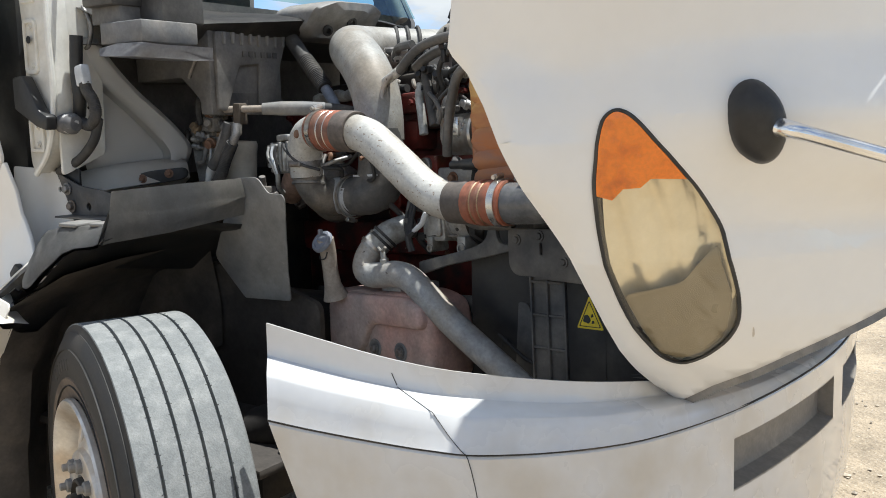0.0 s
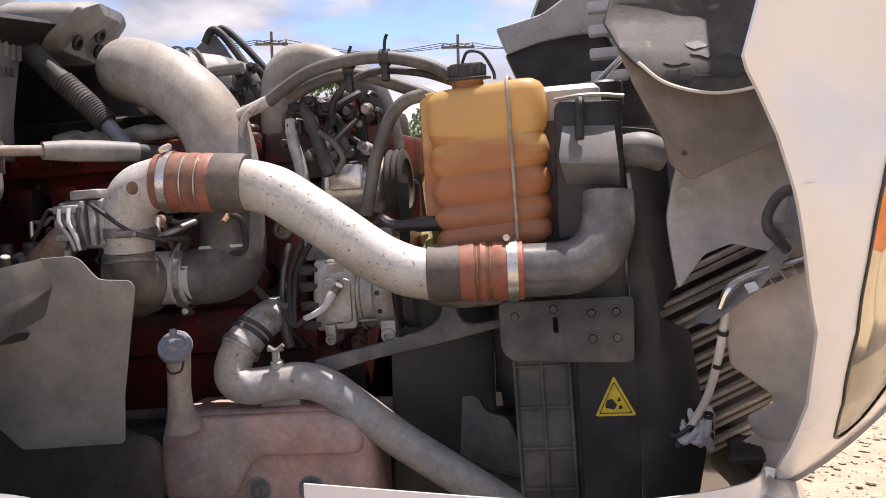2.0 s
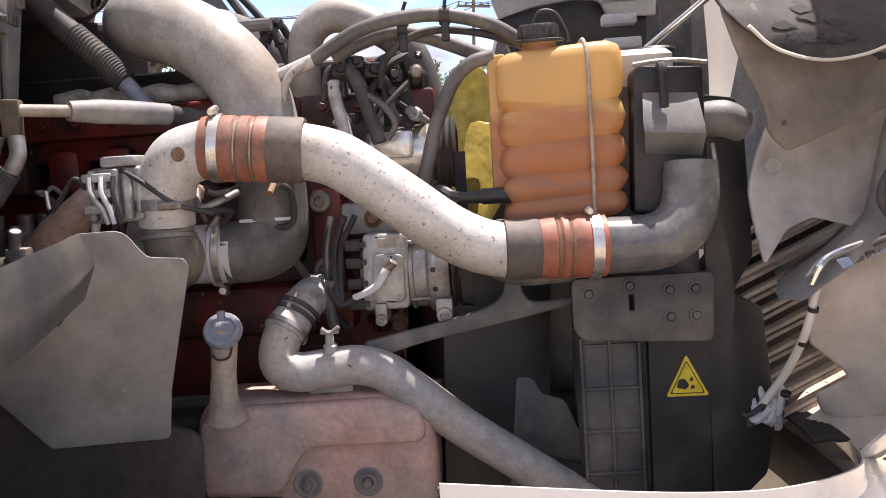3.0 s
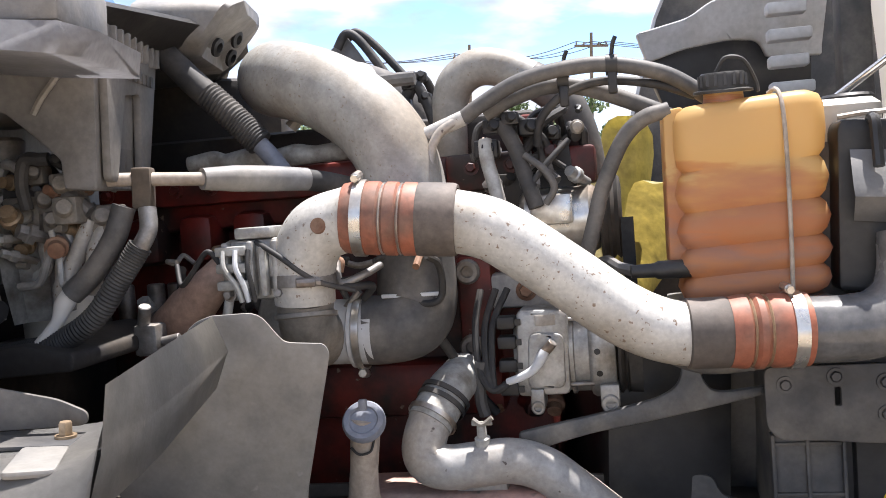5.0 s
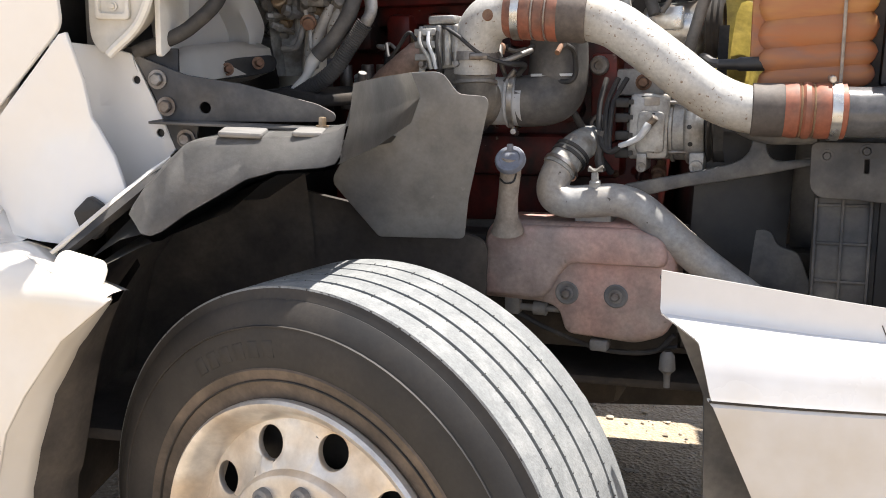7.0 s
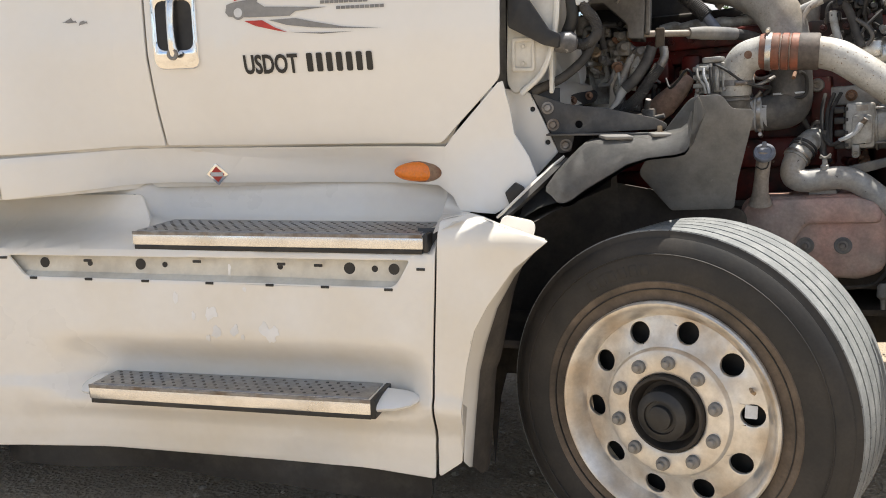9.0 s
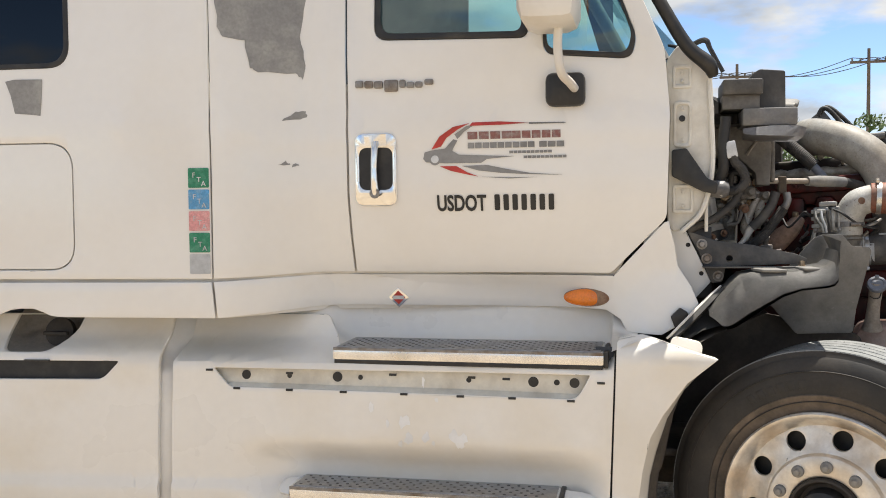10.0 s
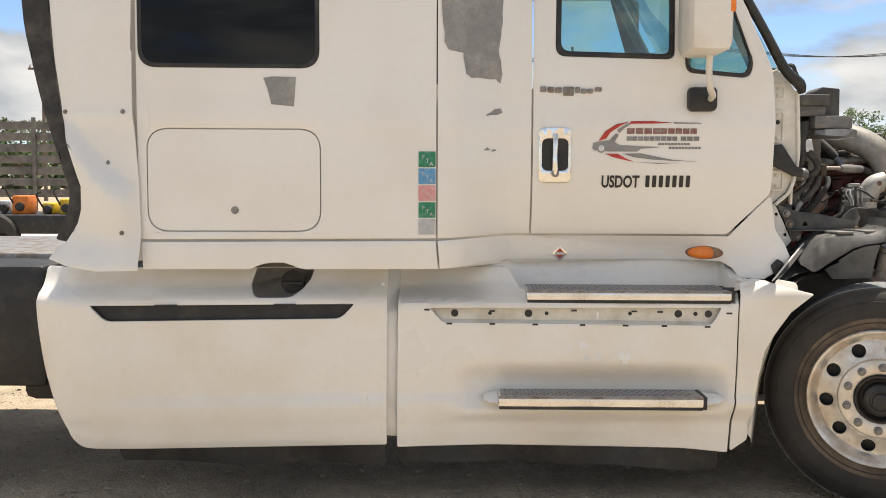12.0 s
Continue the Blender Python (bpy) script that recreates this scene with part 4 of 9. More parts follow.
slot = rounded([(-3.619, 0.949), (-2.437, 0.949), (-2.50, 0.882), (-3.55, 0.878)], [0.01, 0.01, 0.03, 0.03])
filler = rounded([(-2.900, 1.105), (-2.921, 1.028), (-2.889, 0.978), (-2.735, 0.978), (-2.700, 0.995), (-2.649, 1.051), (-2.633, 1.105)], [0.004, 0.02, 0.02, 0.03, 0.02, 0.03, 0.004], 4)
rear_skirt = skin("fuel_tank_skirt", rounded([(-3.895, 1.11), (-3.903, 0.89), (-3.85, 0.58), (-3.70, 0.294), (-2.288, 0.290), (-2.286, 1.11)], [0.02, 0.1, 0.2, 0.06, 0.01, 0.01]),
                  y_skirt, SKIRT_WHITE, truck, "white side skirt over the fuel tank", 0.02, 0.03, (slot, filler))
bm = bmesh.new()
plate(bm, [(-3.63, 0.96), (-2.43, 0.96), (-2.43, 0.87), (-3.63, 0.87)], off(y_skirt, 0.03), 0.01, "y", 0.1)
part("slot_backing", bm, BLACK, rear_skirt)
# bowl of the filler; grey-brown colour carries the shade inside it
bm = bmesh.new()
bowl = rounded([(-2.900, 1.10), (-2.921, 1.028), (-2.889, 0.978), (-2.735, 0.978), (-2.700, 0.995), (-2.649, 1.051), (-2.633, 1.10), (-2.69, 1.15), (-2.75, 1.175), (-2.84, 1.172)], 0.02, 4)
loft(bm, [[(-2.77 + (u + 2.77) * s, min(y_skirt(u, min(v, 1.11)) + 0.015 + d, -0.10), 1.065 + (v - 1.065) * s) for u, v in bowl] for s, d in ((1.05, 0.0), (1.02, 0.012), (0.97, 0.04), (0.88, 0.075), (0.6, 0.13), (0.05, 0.16))], True)
part("filler_recess", bm, RECESS_GREY, rear_skirt, "round filler recess, coloured grey-brown for shade", 70)
bm = bmesh.new()
lathe(bm, (-2.735, -0.165, 1.035), (0.1, -1, 0.25), [(0, 0.055), (0.03, 0.055), (0.035, 0.045), (0.035, 0)], 24)
box(bm, -2.785, -2.685, -0.220, -0.198, 1.03, 1.045, 0.004)
part("fuel_cap", bm, DARK_IRON, rear_skirt, "dark fuel filler cap")
for u in (-3.33, -2.80):
    bm = bmesh.new()
    box(bm, u, u + 0.10, y_skirt(u, 0.95) - 0.004, y_skirt(u, 0.95) + 0.01, 0.947, 0.953, 0.001)
    part("clip", bm, BLACK, rear_skirt)
skin("skirt_joint", [(-2.30, 1.10), (-2.30, 0.33), (-2.225, 0.32), (-2.225, 1.10)], off(y_skirt, 0.022), WHITE_WORN, truck, "recessed white joint strip", 0.006, 0.1)
tray = rounded([(-2.09, 0.925), (-2.03, 0.858), (-0.78, 0.848), (-0.735, 0.93)], [0.01, 0.02, 0.03, 0.01])
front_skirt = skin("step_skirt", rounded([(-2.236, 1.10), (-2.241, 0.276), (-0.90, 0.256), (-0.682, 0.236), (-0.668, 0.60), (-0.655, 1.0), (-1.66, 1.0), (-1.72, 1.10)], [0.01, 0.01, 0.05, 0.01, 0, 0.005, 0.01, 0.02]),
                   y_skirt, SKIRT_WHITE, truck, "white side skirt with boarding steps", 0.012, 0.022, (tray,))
bm = bmesh.new()
plate(bm, [(-2.12, 0.945), (-2.04, 0.845), (-0.75, 0.835), (-0.72, 0.945)], off(y_skirt, 0.028), 0.01, "y", 0.1)
loft(bm, [[(-2.04, y_skirt(-2.04, 0.86), 0.852), (-1.4, y_skirt(-1.4, 0.86), 0.848), (-0.77, y_skirt(-0.77, 0.86), 0.842)], [(-2.04, y_skirt(-2.04, 0.86) + 0.03, 0.872), (-1.4, y_skirt(-1.4, 0.86) + 0.03, 0.868), (-0.77, y_skirt(-0.77, 0.86) + 0.03, 0.862)]])
trayp = part("step_lamp_tray", bm, CREAM, front_skirt, "recessed strip with empty lamp holes")
for u, r in ((-1.975, 0.017), (-1.81, 0.009), (-1.63, 0.018), (-1.545, 0.009), (-1.155, 0.009), (-0.93, 0.018), (-0.85, 0.010), (-0.79, 0.017)):
    bm = bmesh.new()
    lathe(bm, (u, y_skirt(u, 0.9) + 0.029, 0.898), (0, -1, 0), [(0, r), (0.002, r), (0.002, 0)], 20)
    part("hole", bm, BLACK, trayp)
for u, v in ((-2.105, 0.918), (-1.80, 0.912), (-1.42, 0.915), (-1.14, 0.912), (-1.02, 0.91), (-0.70, 0.905), (-2.0, 0.853), (-1.80, 0.852), (-1.60, 0.85), (-1.38, 0.848), (-1.18, 0.846), (-1.0, 0.845), (-0.80, 0.842)):
    bm = bmesh.new()
    box(bm, u - 0.013, u + 0.013, y_skirt(u, v) - 0.003, y_skirt(u, v) + 0.004, v - 0.004, v + 0.004, 0.001)
    part("clip_slot", bm, BLACK, front_skirt)
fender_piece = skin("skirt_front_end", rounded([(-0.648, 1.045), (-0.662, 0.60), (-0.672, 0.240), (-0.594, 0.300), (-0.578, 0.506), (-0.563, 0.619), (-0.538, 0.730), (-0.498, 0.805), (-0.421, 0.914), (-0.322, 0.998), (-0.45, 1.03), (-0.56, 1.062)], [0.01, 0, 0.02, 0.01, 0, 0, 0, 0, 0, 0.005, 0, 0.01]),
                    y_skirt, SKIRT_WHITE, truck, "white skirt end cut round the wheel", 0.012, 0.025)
seat_in.append(Matrix.Identity(4))
OUTER = [(-0.262, 0.990), (-0.352, 0.906), (-0.428, 0.801), (-0.465, 0.730), (-0.489, 0.623), (-0.504, 0.515), (-0.517, 0.345)]
INNER = [(-0.297, 0.963), (-0.362, 0.872), (-0.412, 0.780), (-0.446, 0.674), (-0.466, 0.592), (-0.480, 0.455), (-0.494, 0.300)]
bm = bmesh.new()
def y_outer(u, v):
    return 0.9573 * y_skirt((u - 0.0497) / 0.9573, (v - 0.0308) / 0.9573)


def lip(f, y):
    return [(u + (p - u) * f, y, v + (q - v) * f) for (u, v), (p, q) in zip(OUTER, INNER)]


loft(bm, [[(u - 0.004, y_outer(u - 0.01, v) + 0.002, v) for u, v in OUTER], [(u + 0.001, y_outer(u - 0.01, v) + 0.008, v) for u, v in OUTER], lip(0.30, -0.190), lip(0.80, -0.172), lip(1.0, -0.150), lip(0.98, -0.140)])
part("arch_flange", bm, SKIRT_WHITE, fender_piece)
bm = bmesh.new()
rows = [lip(0.96, -0.146), lip(1.3, -0.13), lip(1.9, -0.10), lip(2.2, -0.04), [(p - 0.03, 0.03, q + 0.02) for p, q in INNER], [(p - 0.06, 0.08, q + 0.02) for p, q in INNER]]
rows = [[tuple(q) for q in curve(r, 5)] for r in rows]
rows[2] = [(x + 0.008 * noise.noise((z * 22, 1.0, 2.0)), y, z) for x, y, z in rows[2]]
loft(bm, rows)
part("dirty_flange", bm, LINER, fender_piece, "dusty black inner lip with a ragged edge")
seat_in.pop()
bm = bmesh.new()
box(bm, -0.72, -0.61, -0.155, -0.145, 0.30, 1.02, 0.002)
part("seam_backing", bm, PLASTIC, truck)
CORNER = [(-0.640, 1.048), (-0.60, 1.056), (-0.56, 1.060), (-0.52, 1.052), (-0.47, 1.037), (-0.42, 1.023), (-0.37, 1.010), (-0.330, 1.000)]
bm = bmesh.new()
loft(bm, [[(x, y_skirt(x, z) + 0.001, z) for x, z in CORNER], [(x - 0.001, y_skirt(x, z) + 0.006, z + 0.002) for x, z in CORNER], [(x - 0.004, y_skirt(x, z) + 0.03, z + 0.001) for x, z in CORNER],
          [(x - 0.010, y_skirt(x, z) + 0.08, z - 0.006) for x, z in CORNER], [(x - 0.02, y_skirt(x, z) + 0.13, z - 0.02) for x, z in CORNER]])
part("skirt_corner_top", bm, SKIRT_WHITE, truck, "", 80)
bm = bmesh.new()
plate(bm, rounded([(-0.475, 1.028), (-0.372, 1.000), (-0.368, 1.026), (-0.376, 1.043), (-0.455, 1.058), (-0.468, 1.05)], [0.004, 0.004, 0.006, 0.012, 0.012, 0.006]), lambda x, z: -0.165 + 0.5 * (z - 1.0), 0.006, "y", 0.03, (), 0.0015)
part("skirt_tab", bm, WHITE_WORN, truck, "cracked white tab on the skirt corner")
bm = bmesh.new()
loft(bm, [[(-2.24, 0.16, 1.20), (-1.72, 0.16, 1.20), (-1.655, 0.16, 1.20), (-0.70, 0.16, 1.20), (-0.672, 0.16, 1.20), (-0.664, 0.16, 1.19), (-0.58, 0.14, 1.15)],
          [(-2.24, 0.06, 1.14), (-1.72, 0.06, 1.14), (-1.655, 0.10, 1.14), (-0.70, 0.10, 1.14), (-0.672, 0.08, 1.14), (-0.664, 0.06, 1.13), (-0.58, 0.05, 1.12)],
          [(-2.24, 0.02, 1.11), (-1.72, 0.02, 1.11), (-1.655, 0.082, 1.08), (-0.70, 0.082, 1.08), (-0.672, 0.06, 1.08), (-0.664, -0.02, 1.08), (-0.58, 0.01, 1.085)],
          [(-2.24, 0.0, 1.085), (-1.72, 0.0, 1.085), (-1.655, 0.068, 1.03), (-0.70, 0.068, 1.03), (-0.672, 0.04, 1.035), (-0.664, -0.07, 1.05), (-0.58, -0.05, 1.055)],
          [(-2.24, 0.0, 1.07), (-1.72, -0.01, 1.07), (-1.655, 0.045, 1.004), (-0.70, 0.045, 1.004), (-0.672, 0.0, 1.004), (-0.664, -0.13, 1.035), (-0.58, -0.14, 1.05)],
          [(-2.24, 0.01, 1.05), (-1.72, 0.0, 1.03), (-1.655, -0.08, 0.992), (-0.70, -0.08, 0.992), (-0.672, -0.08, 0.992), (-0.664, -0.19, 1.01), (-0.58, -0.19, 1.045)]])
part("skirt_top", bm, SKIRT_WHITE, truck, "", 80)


rs = random.Random(8)
for k in range(16):
    u, v = rs.gauss(-1.36, 0.13), rs.gauss(0.74, 0.06)
    w, h = rs.uniform(0.006, 0.020), rs.uniform(0.010, 0.032)
    bm = bmesh.new()
    plate(bm, [(u + w * rs.uniform(0.5, 1) * math.cos(a), v + h * rs.uniform(0.4, 1) * math.sin(a)) for a in [2 * math.pi * q / 11 for q in range(11)]], off(y_skirt, -0.0012), 0.001, "y", 0)
    part("scuff", bm, SCUFF, front_skirt)


def step(name, x0, x1, y0, y1, z0, z1):
    bm = bmesh.new()
    box(bm, x0, x1, y0, y1, z0, z1, 0.006)
    s = part(name, bm, STEP_METAL, truck, "bright metal boarding step, dusty")
    bm = bmesh.new()
    box(bm, x0 + 0.012, x1 - 0.012, y0 + 0.012, y1 - 0.01, z1 - 0.002, z1 + 0.003, 0.001)
    part("tread_plate", bm, STEEL_DUSTY, s, "perforated grip plate")
    bm = bmesh.new()
    box(bm, x0 + 0.004, x1 - 0.004, y0 + 0.004, y1, z0 - 0.014, z0 + 0.001, 0.002)
    part("underside", bm, BLACK, s)
    bm = bmesh.new()
    box(bm, x0 + 0.002, x1 - 0.002, y0 - 0.0015, y0 + 0.004, z1 - 0.010, z1 + 0.001, 0.001)
    part("tread_edge", bm, STEEL, s)
    bm = bmesh.new()
    n = int((x1 - x0 - 0.05) / 0.036)
    for k in range(n):
        for j in range(int((y1 - y0 - 0.03) / 0.026)):
            cx, cy = x0 + 0.035 + k * 0.036 + 0.018 * (j % 2), y0 + 0.028 + j * 0.026
            lathe(bm, (cx, cy, z1 + 0.0032), (0, 0, 1), [(0, 0.006), (0.0012, 0.005), (0.0006, 0)], 6)
    tagged(part("grip_hole", bm, PLASTIC, s), kind="stuff")
    return s


step("boarding_step", -1.640, -0.690, -0.208, 0.052, 0.963, 1.007)
bm = bmesh.new()
box(bm, -0.690, -0.676, -0.209, 0.02, 0.955, 1.010, 0.003)
part("step_end", bm, BLACK, truck)
step("boarding_step", -1.773, -0.833, -0.312, -0.145, 0.484, 0.531)
bm = bmesh.new()
box(bm, -0.837, -0.820, -0.314, -0.145, 0.474, 0.534, 0.003)
part("step_end", bm, BLACK, truck)
for u0, u1 in ((-1.84, -1.775), (-0.82, -0.715)):
    bm = bmesh.new()
    loft(bm, [[(u0 + (u1 - u0) * t, -0.185 - 0.125 * math.sin(a) * s, 0.503 + 0.027 * math.cos(a) * s) for a in [math.pi * k / 8 for k in range(9)]]
              for t, s in (((0, 0.35), (0.12, 0.6), (0.4, 0.85), (1, 1.0)) if u0 < -1 else ((0, 1.0), (0.5, 0.85), (0.8, 0.62), (0.95, 0.36), (1, 0.15)))])
    part("step_mount", bm, WHITE, truck, "white step mount")
bm = bmesh.new()
plate(bm, rounded([(-3.55, 0.185), (-3.0, 0.17), (-2.6, 0.18), (-2.30, 0.165), (-2.30, 0.37), (-3.60, 0.37)], 0.02), lambda x, z: -0.19 + 0.015 * math.sin(9 * x) * smooth(0.32, 0.18, z), 0.01, "y", 0.06)
part("rubber_skirt", bm, BLACK, truck, "black rubber strip below the skirts")
bm = bmesh.new()
plate(bm, rounded([(-2.25, 0.165), (-1.7, 0.175), (-1.45, 0.155), (-1.2, 0.165), (-0.9, 0.135), (-0.71, 0.135), (-0.71, 0.32), (-2.25, 0.36)], 0.03), lambda x, z: -0.12 + 0.02 * math.sin(7 * x) * smooth(0.32, 0.16, z), 0.01, "y", 0.06)
part("rubber_skirt", bm, BLACK, truck, "black rubber strip below the skirts")
bm = bmesh.new()
box(bm, -4.12, -2.35, 0.0, 0.65, 0.42, 1.08, 0.05)
box(bm, -2.2, -0.75, 0.0, 0.6, 0.40, 0.95, 0.03)
box(bm, -6.5, 1.05, 0.62, 0.72, 0.70, 0.98, 0.01)
box(bm, -6.5, 1.05, 1.38, 1.48, 0.70, 0.98, 0.01)
part("chassis_frame", bm, DARK_IRON, truck, "dark chassis rails and tanks")
# added sheet, hardly seen: keeps stray sun off the ground under the cab
bm = bmesh.new()
box(bm, -3.95, 0.40, 0.05, 1.95, 0.60, 0.63, 0.01)
box(bm, 0.38, 0.92, 0.60, 1.30, 0.61, 0.635, 0.01)
part("under_cab_sun_block", bm, LINER, truck, "dark sheet added under the cab to block sun")
bm = bmesh.new()
box(bm, -5.4, -3.97, -0.05, 0.5, 0.50, 1.10, 0.03)
part("rear_step_box", bm, BLACK, truck, "black box behind the cab")
bm = bmesh.new()
box(bm, -6.4, -3.6, 0.35, 1.75, 1.0, 1.13, 0.02)
part("deck_plate", bm, STEEL, truck)


# ---- truck: front wheel ----
wheel_turn = Matrix.Translation((0.136, -0.021, 0.516)) @ Matrix.Rotation(radians(-23.3), 4, "Z")
WY = -0.205
seat_in.append(wheel_turn)

R_TYRE = 0.50


def tyre(prof):
    """Radii of a profile drawn for a taller tyre, brought down to the worn one."""
    return [(s, r if r < 0.30 else 0.30 + (r - 0.30) * (R_TYRE - 0.30) / 0.228) for s, r in prof]


bm = bmesh.new()
prof = [(0.02, 0.300), (0.0, 0.310), (-0.004, 0.335), (-0.012, 0.37), (-0.014, 0.42), (-0.008, 0.465), (0.004, 0.495), (0.010, 0.503), (0.012, 0.5025), (0.0165, 0.514), (0.0182, 0.5225)]
lathe(bm, (0, WY + 0.018, 0), (0, 1, 0), tyre(prof), 120)
wheel = part("front_wheel", bm, SIDEWALL, truck, "front truck wheel with polished rim and worn tyre")
bm = bmesh.new()
y0 = 0.016
widths = [(0.046, 0.008), (0.044, 0.008), (0.044, 0.008), (0.044, 0.008), (0.046, 0.0)]
prof = [(y0 + 0.0022, 0.5215)]
s = y0 + 0.004
for w, g in widths:
    crown = 0.003 * math.cos((s + w / 2 - 0.14) / 0.14)
    prof += [(s, 0.524 + crown), (s + w, 0.524 + crown)]
    if g:
        prof += [(s + w + 0.001, 0.508), (s + w + g - 0.001, 0.508)]
    s += w + g
prof += [(s + 0.006, 0.515), (s + 0.014, 0.47), (s + 0.012, 0.40), (s - 0.01, 0.33), (s - 0.03, 0.30)]
lathe(bm, (0, WY + 0.018, 0), (0, 1, 0), tyre(prof), 180)
tread = part("tyre_tread", bm, TREAD, wheel, "worn dusty grey tread with four grooves")
# short sipes along the edges of the ribs
bm = bmesh.new()
rt = random.Random(12)
for edge, side in ((0.066, -1), (0.074, 1), (0.118, -1), (0.126, 1), (0.170, -1), (0.178, 1), (0.222, -1), (0.230, 1)):
    for k in range(110):
        if rt.random() < 0.35:
            continue
        m = Matrix.Rotation(2 * math.pi * (k + 0.3 * rt.random()) / 110, 4, "Y")
        ln_ = 0.0015 + 0.0022 * rt.random()
        y_a = WY + 0.018 + edge + (0.0 if side > 0 else -ln_)
        box(bm, -0.0008, 0.0008, y_a, y_a + ln_, 0.490, 0.4996, 0, m)
tagged(part("rib_sipe_row", bm, SIDEWALL, wheel), kind="stuff")
# shoulder notches
bm = bmesh.new()
for k in range(150):
    a = 2 * math.pi * (k + 0.5 * rt.random()) / 150
    m = Matrix.Rotation(a, 4, "Y")
    wide, deep = 0.0012 + 0.0016 * rt.random(), 0.004 + 0.010 * rt.random() ** 2
    box(bm, -wide, wide, WY + 0.0365, WY + 0.0375 + deep, 0.488, 0.4972, 0, m @ Matrix.Rotation(0.4 * (rt.random() - 0.5), 4, "Z"))
tagged(part("shoulder_sipe_row", bm, RUBBER, wheel), kind="stuff")
bm = bmesh.new()
lathe(bm, (0, WY + 0.016, 0), (0, 1, 0), tyre([(0.0, 0.309), (-0.0055, 0.336), (-0.0135, 0.371), (-0.0100, 0.374)]), 100)
part("dusty_bead", bm, DUST_RING, wheel, "dusty brown ring round the rim")
for r in (0.340, 0.433):
    bm = bmesh.new()
    lathe(bm, (0, WY + 0.018, 0), (0, -1, 0), [(0.006 if r < 0.4 else 0.004, r), (0.0145 if r < 0.4 else 0.0135, r + 0.002), (0.0145 if r < 0.4 else 0.0135, r + 0.004), (0.004, r + 0.006)], 100)
    part("sidewall_ring", bm, SIDEWALL, wheel)
for a0 in (-0.6, 2.3):
    for k in range(6):
        a = a0 + k * 0.085
        bm = bmesh.new()
        m = Matrix.Rotation(a, 4, "Y")
        box(bm, -0.012, 0.012, WY + 0.0035, WY + 0.008, 0.382, 0.412, 0.002, m)
        part("raised_mark", bm, SIDEWALL, wheel)
# rim face with ten round openings
def rim_depth(x, z):
    r = math.hypot(x, z)
    return WY + interp([(0.0, 0.02), (0.178, 0.020), (0.190, 0.026), (0.205, 0.033), (0.235, 0.041), (0.262, 0.048), (0.268, 0.048)], r)


bm = bmesh.new()
holes = [circle(0.226 * math.cos(math.radians(43 + 36 * k)), 0.226 * math.sin(math.radians(43 + 36 * k)), 0.030, 24) for k in range(10)]
plate(bm, circle(0, 0, 0.268, 80), rim_depth, 0.014, "y", 0.03, holes + [circle(0, 0, 0.176, 60)], 0.0025)
lathe(bm, (0, WY, 0), (0, 1, 0), [(0.030, 0.106), (0.016, 0.108), (0.009, 0.112), (0.006, 0.120), (0.006, 0.166), (0.009, 0.174), (0.018, 0.180), (0.030, 0.184)], 80)
rim = part("rim", bm, RIM_ALU, wheel, "polished aluminium rim, dusty", 30)
bm = bmesh.new()
lathe(bm, (0, WY, 0), (0, 1, 0), [(0.05, 0.262), (0.030, 0.270), (0.006, 0.288), (-0.006, 0.298), (-0.008, 0.306), (-0.002, 0.311), (0.010, 0.311), (0.012, 0.304), (0.06, 0.285), (0.16, 0.275)], 96)
part("rim_flange", bm, RIM_ALU, rim)
bm = bmesh.new()
lathe(bm, (0, WY + 0.10, 0), (0, 1, 0), [(0, 0.275), (0, 0)], 48)
part("brake_drum", bm, BLACK, rim)
bm = bmesh.new()
lathe(bm, (0, WY, 0), (0, -1, 0), [(-0.10, 0.112), (-0.02, 0.110), (0.004, 0.105), (0.006, 0.098), (-0.004, 0.094), (-0.03, 0.085), (-0.032, 0.072)], 48)
hub = part("hub", bm, DARK_IRON, wheel, "dark greasy hub")
bm = bmesh.new()
lathe(bm, (0, WY, 0), (0, -1, 0), [(-0.04, 0.074), (0.025, 0.070), (0.034, 0.060), (0.036, 0.046), (0.030, 0.044), (0.030, 0.034), (0.042, 0.032), (0.044, 0.026), (0.044, 0)], 40)
part("hub_cap", bm, BLACK, hub)
bm = bmesh.new()
lathe(bm, (0, 0, 0), (0, -1, 0), [(-0.012, 0.023), (-0.004, 0.023), (0, 0.019), (0.016, 0.018), (0.019, 0.014), (0.019, 0.010), (0.032, 0.010), (0.034, 0.008), (0.034, 0)], 18)
seat_in.append(Matrix.Identity(4))
nut = part("wheel_nut", bm, PLASTIC_GREY, wheel, "dusty grey wheel nut")
seat_in.pop()
nut_mesh = nut.data
nuts = [nut] + [new("wheel_nut", nut_mesh) for _ in range(9)]
for k, ob in enumerate(nuts):
    ob.parent = wheel
    a = math.radians(90 - 2 + 36 * k)
    ob.matrix_basis = wheel_turn @ Matrix.Translation((0.143 * math.cos(a), WY + 0.010, 0.143 * math.sin(a)))
bm = bmesh.new()
plate(bm, rrect(0.205, 0.02, 0.235, 0.055, 0.003, 2), off(rim_depth, -0.002), 0.002, "y", 0)
part("rim_sticker", bm, PALE, rim)
bm = bmesh.new()
tube(bm, [(0.205, WY + 0.06, 0.10), (0.222, WY + 0.03, 0.095), (0.232, WY + 0.02, 0.094)], 0.005, 8)
part("valve", bm, BRASS, rim)
seat_in.append(Matrix.Translation((0.136, 0.10, 0.016)))
for ob in (wheel, tread):
    for v in ob.data.vertices:
        if v.co.z < 0.003:
            v.co.z = 0.003
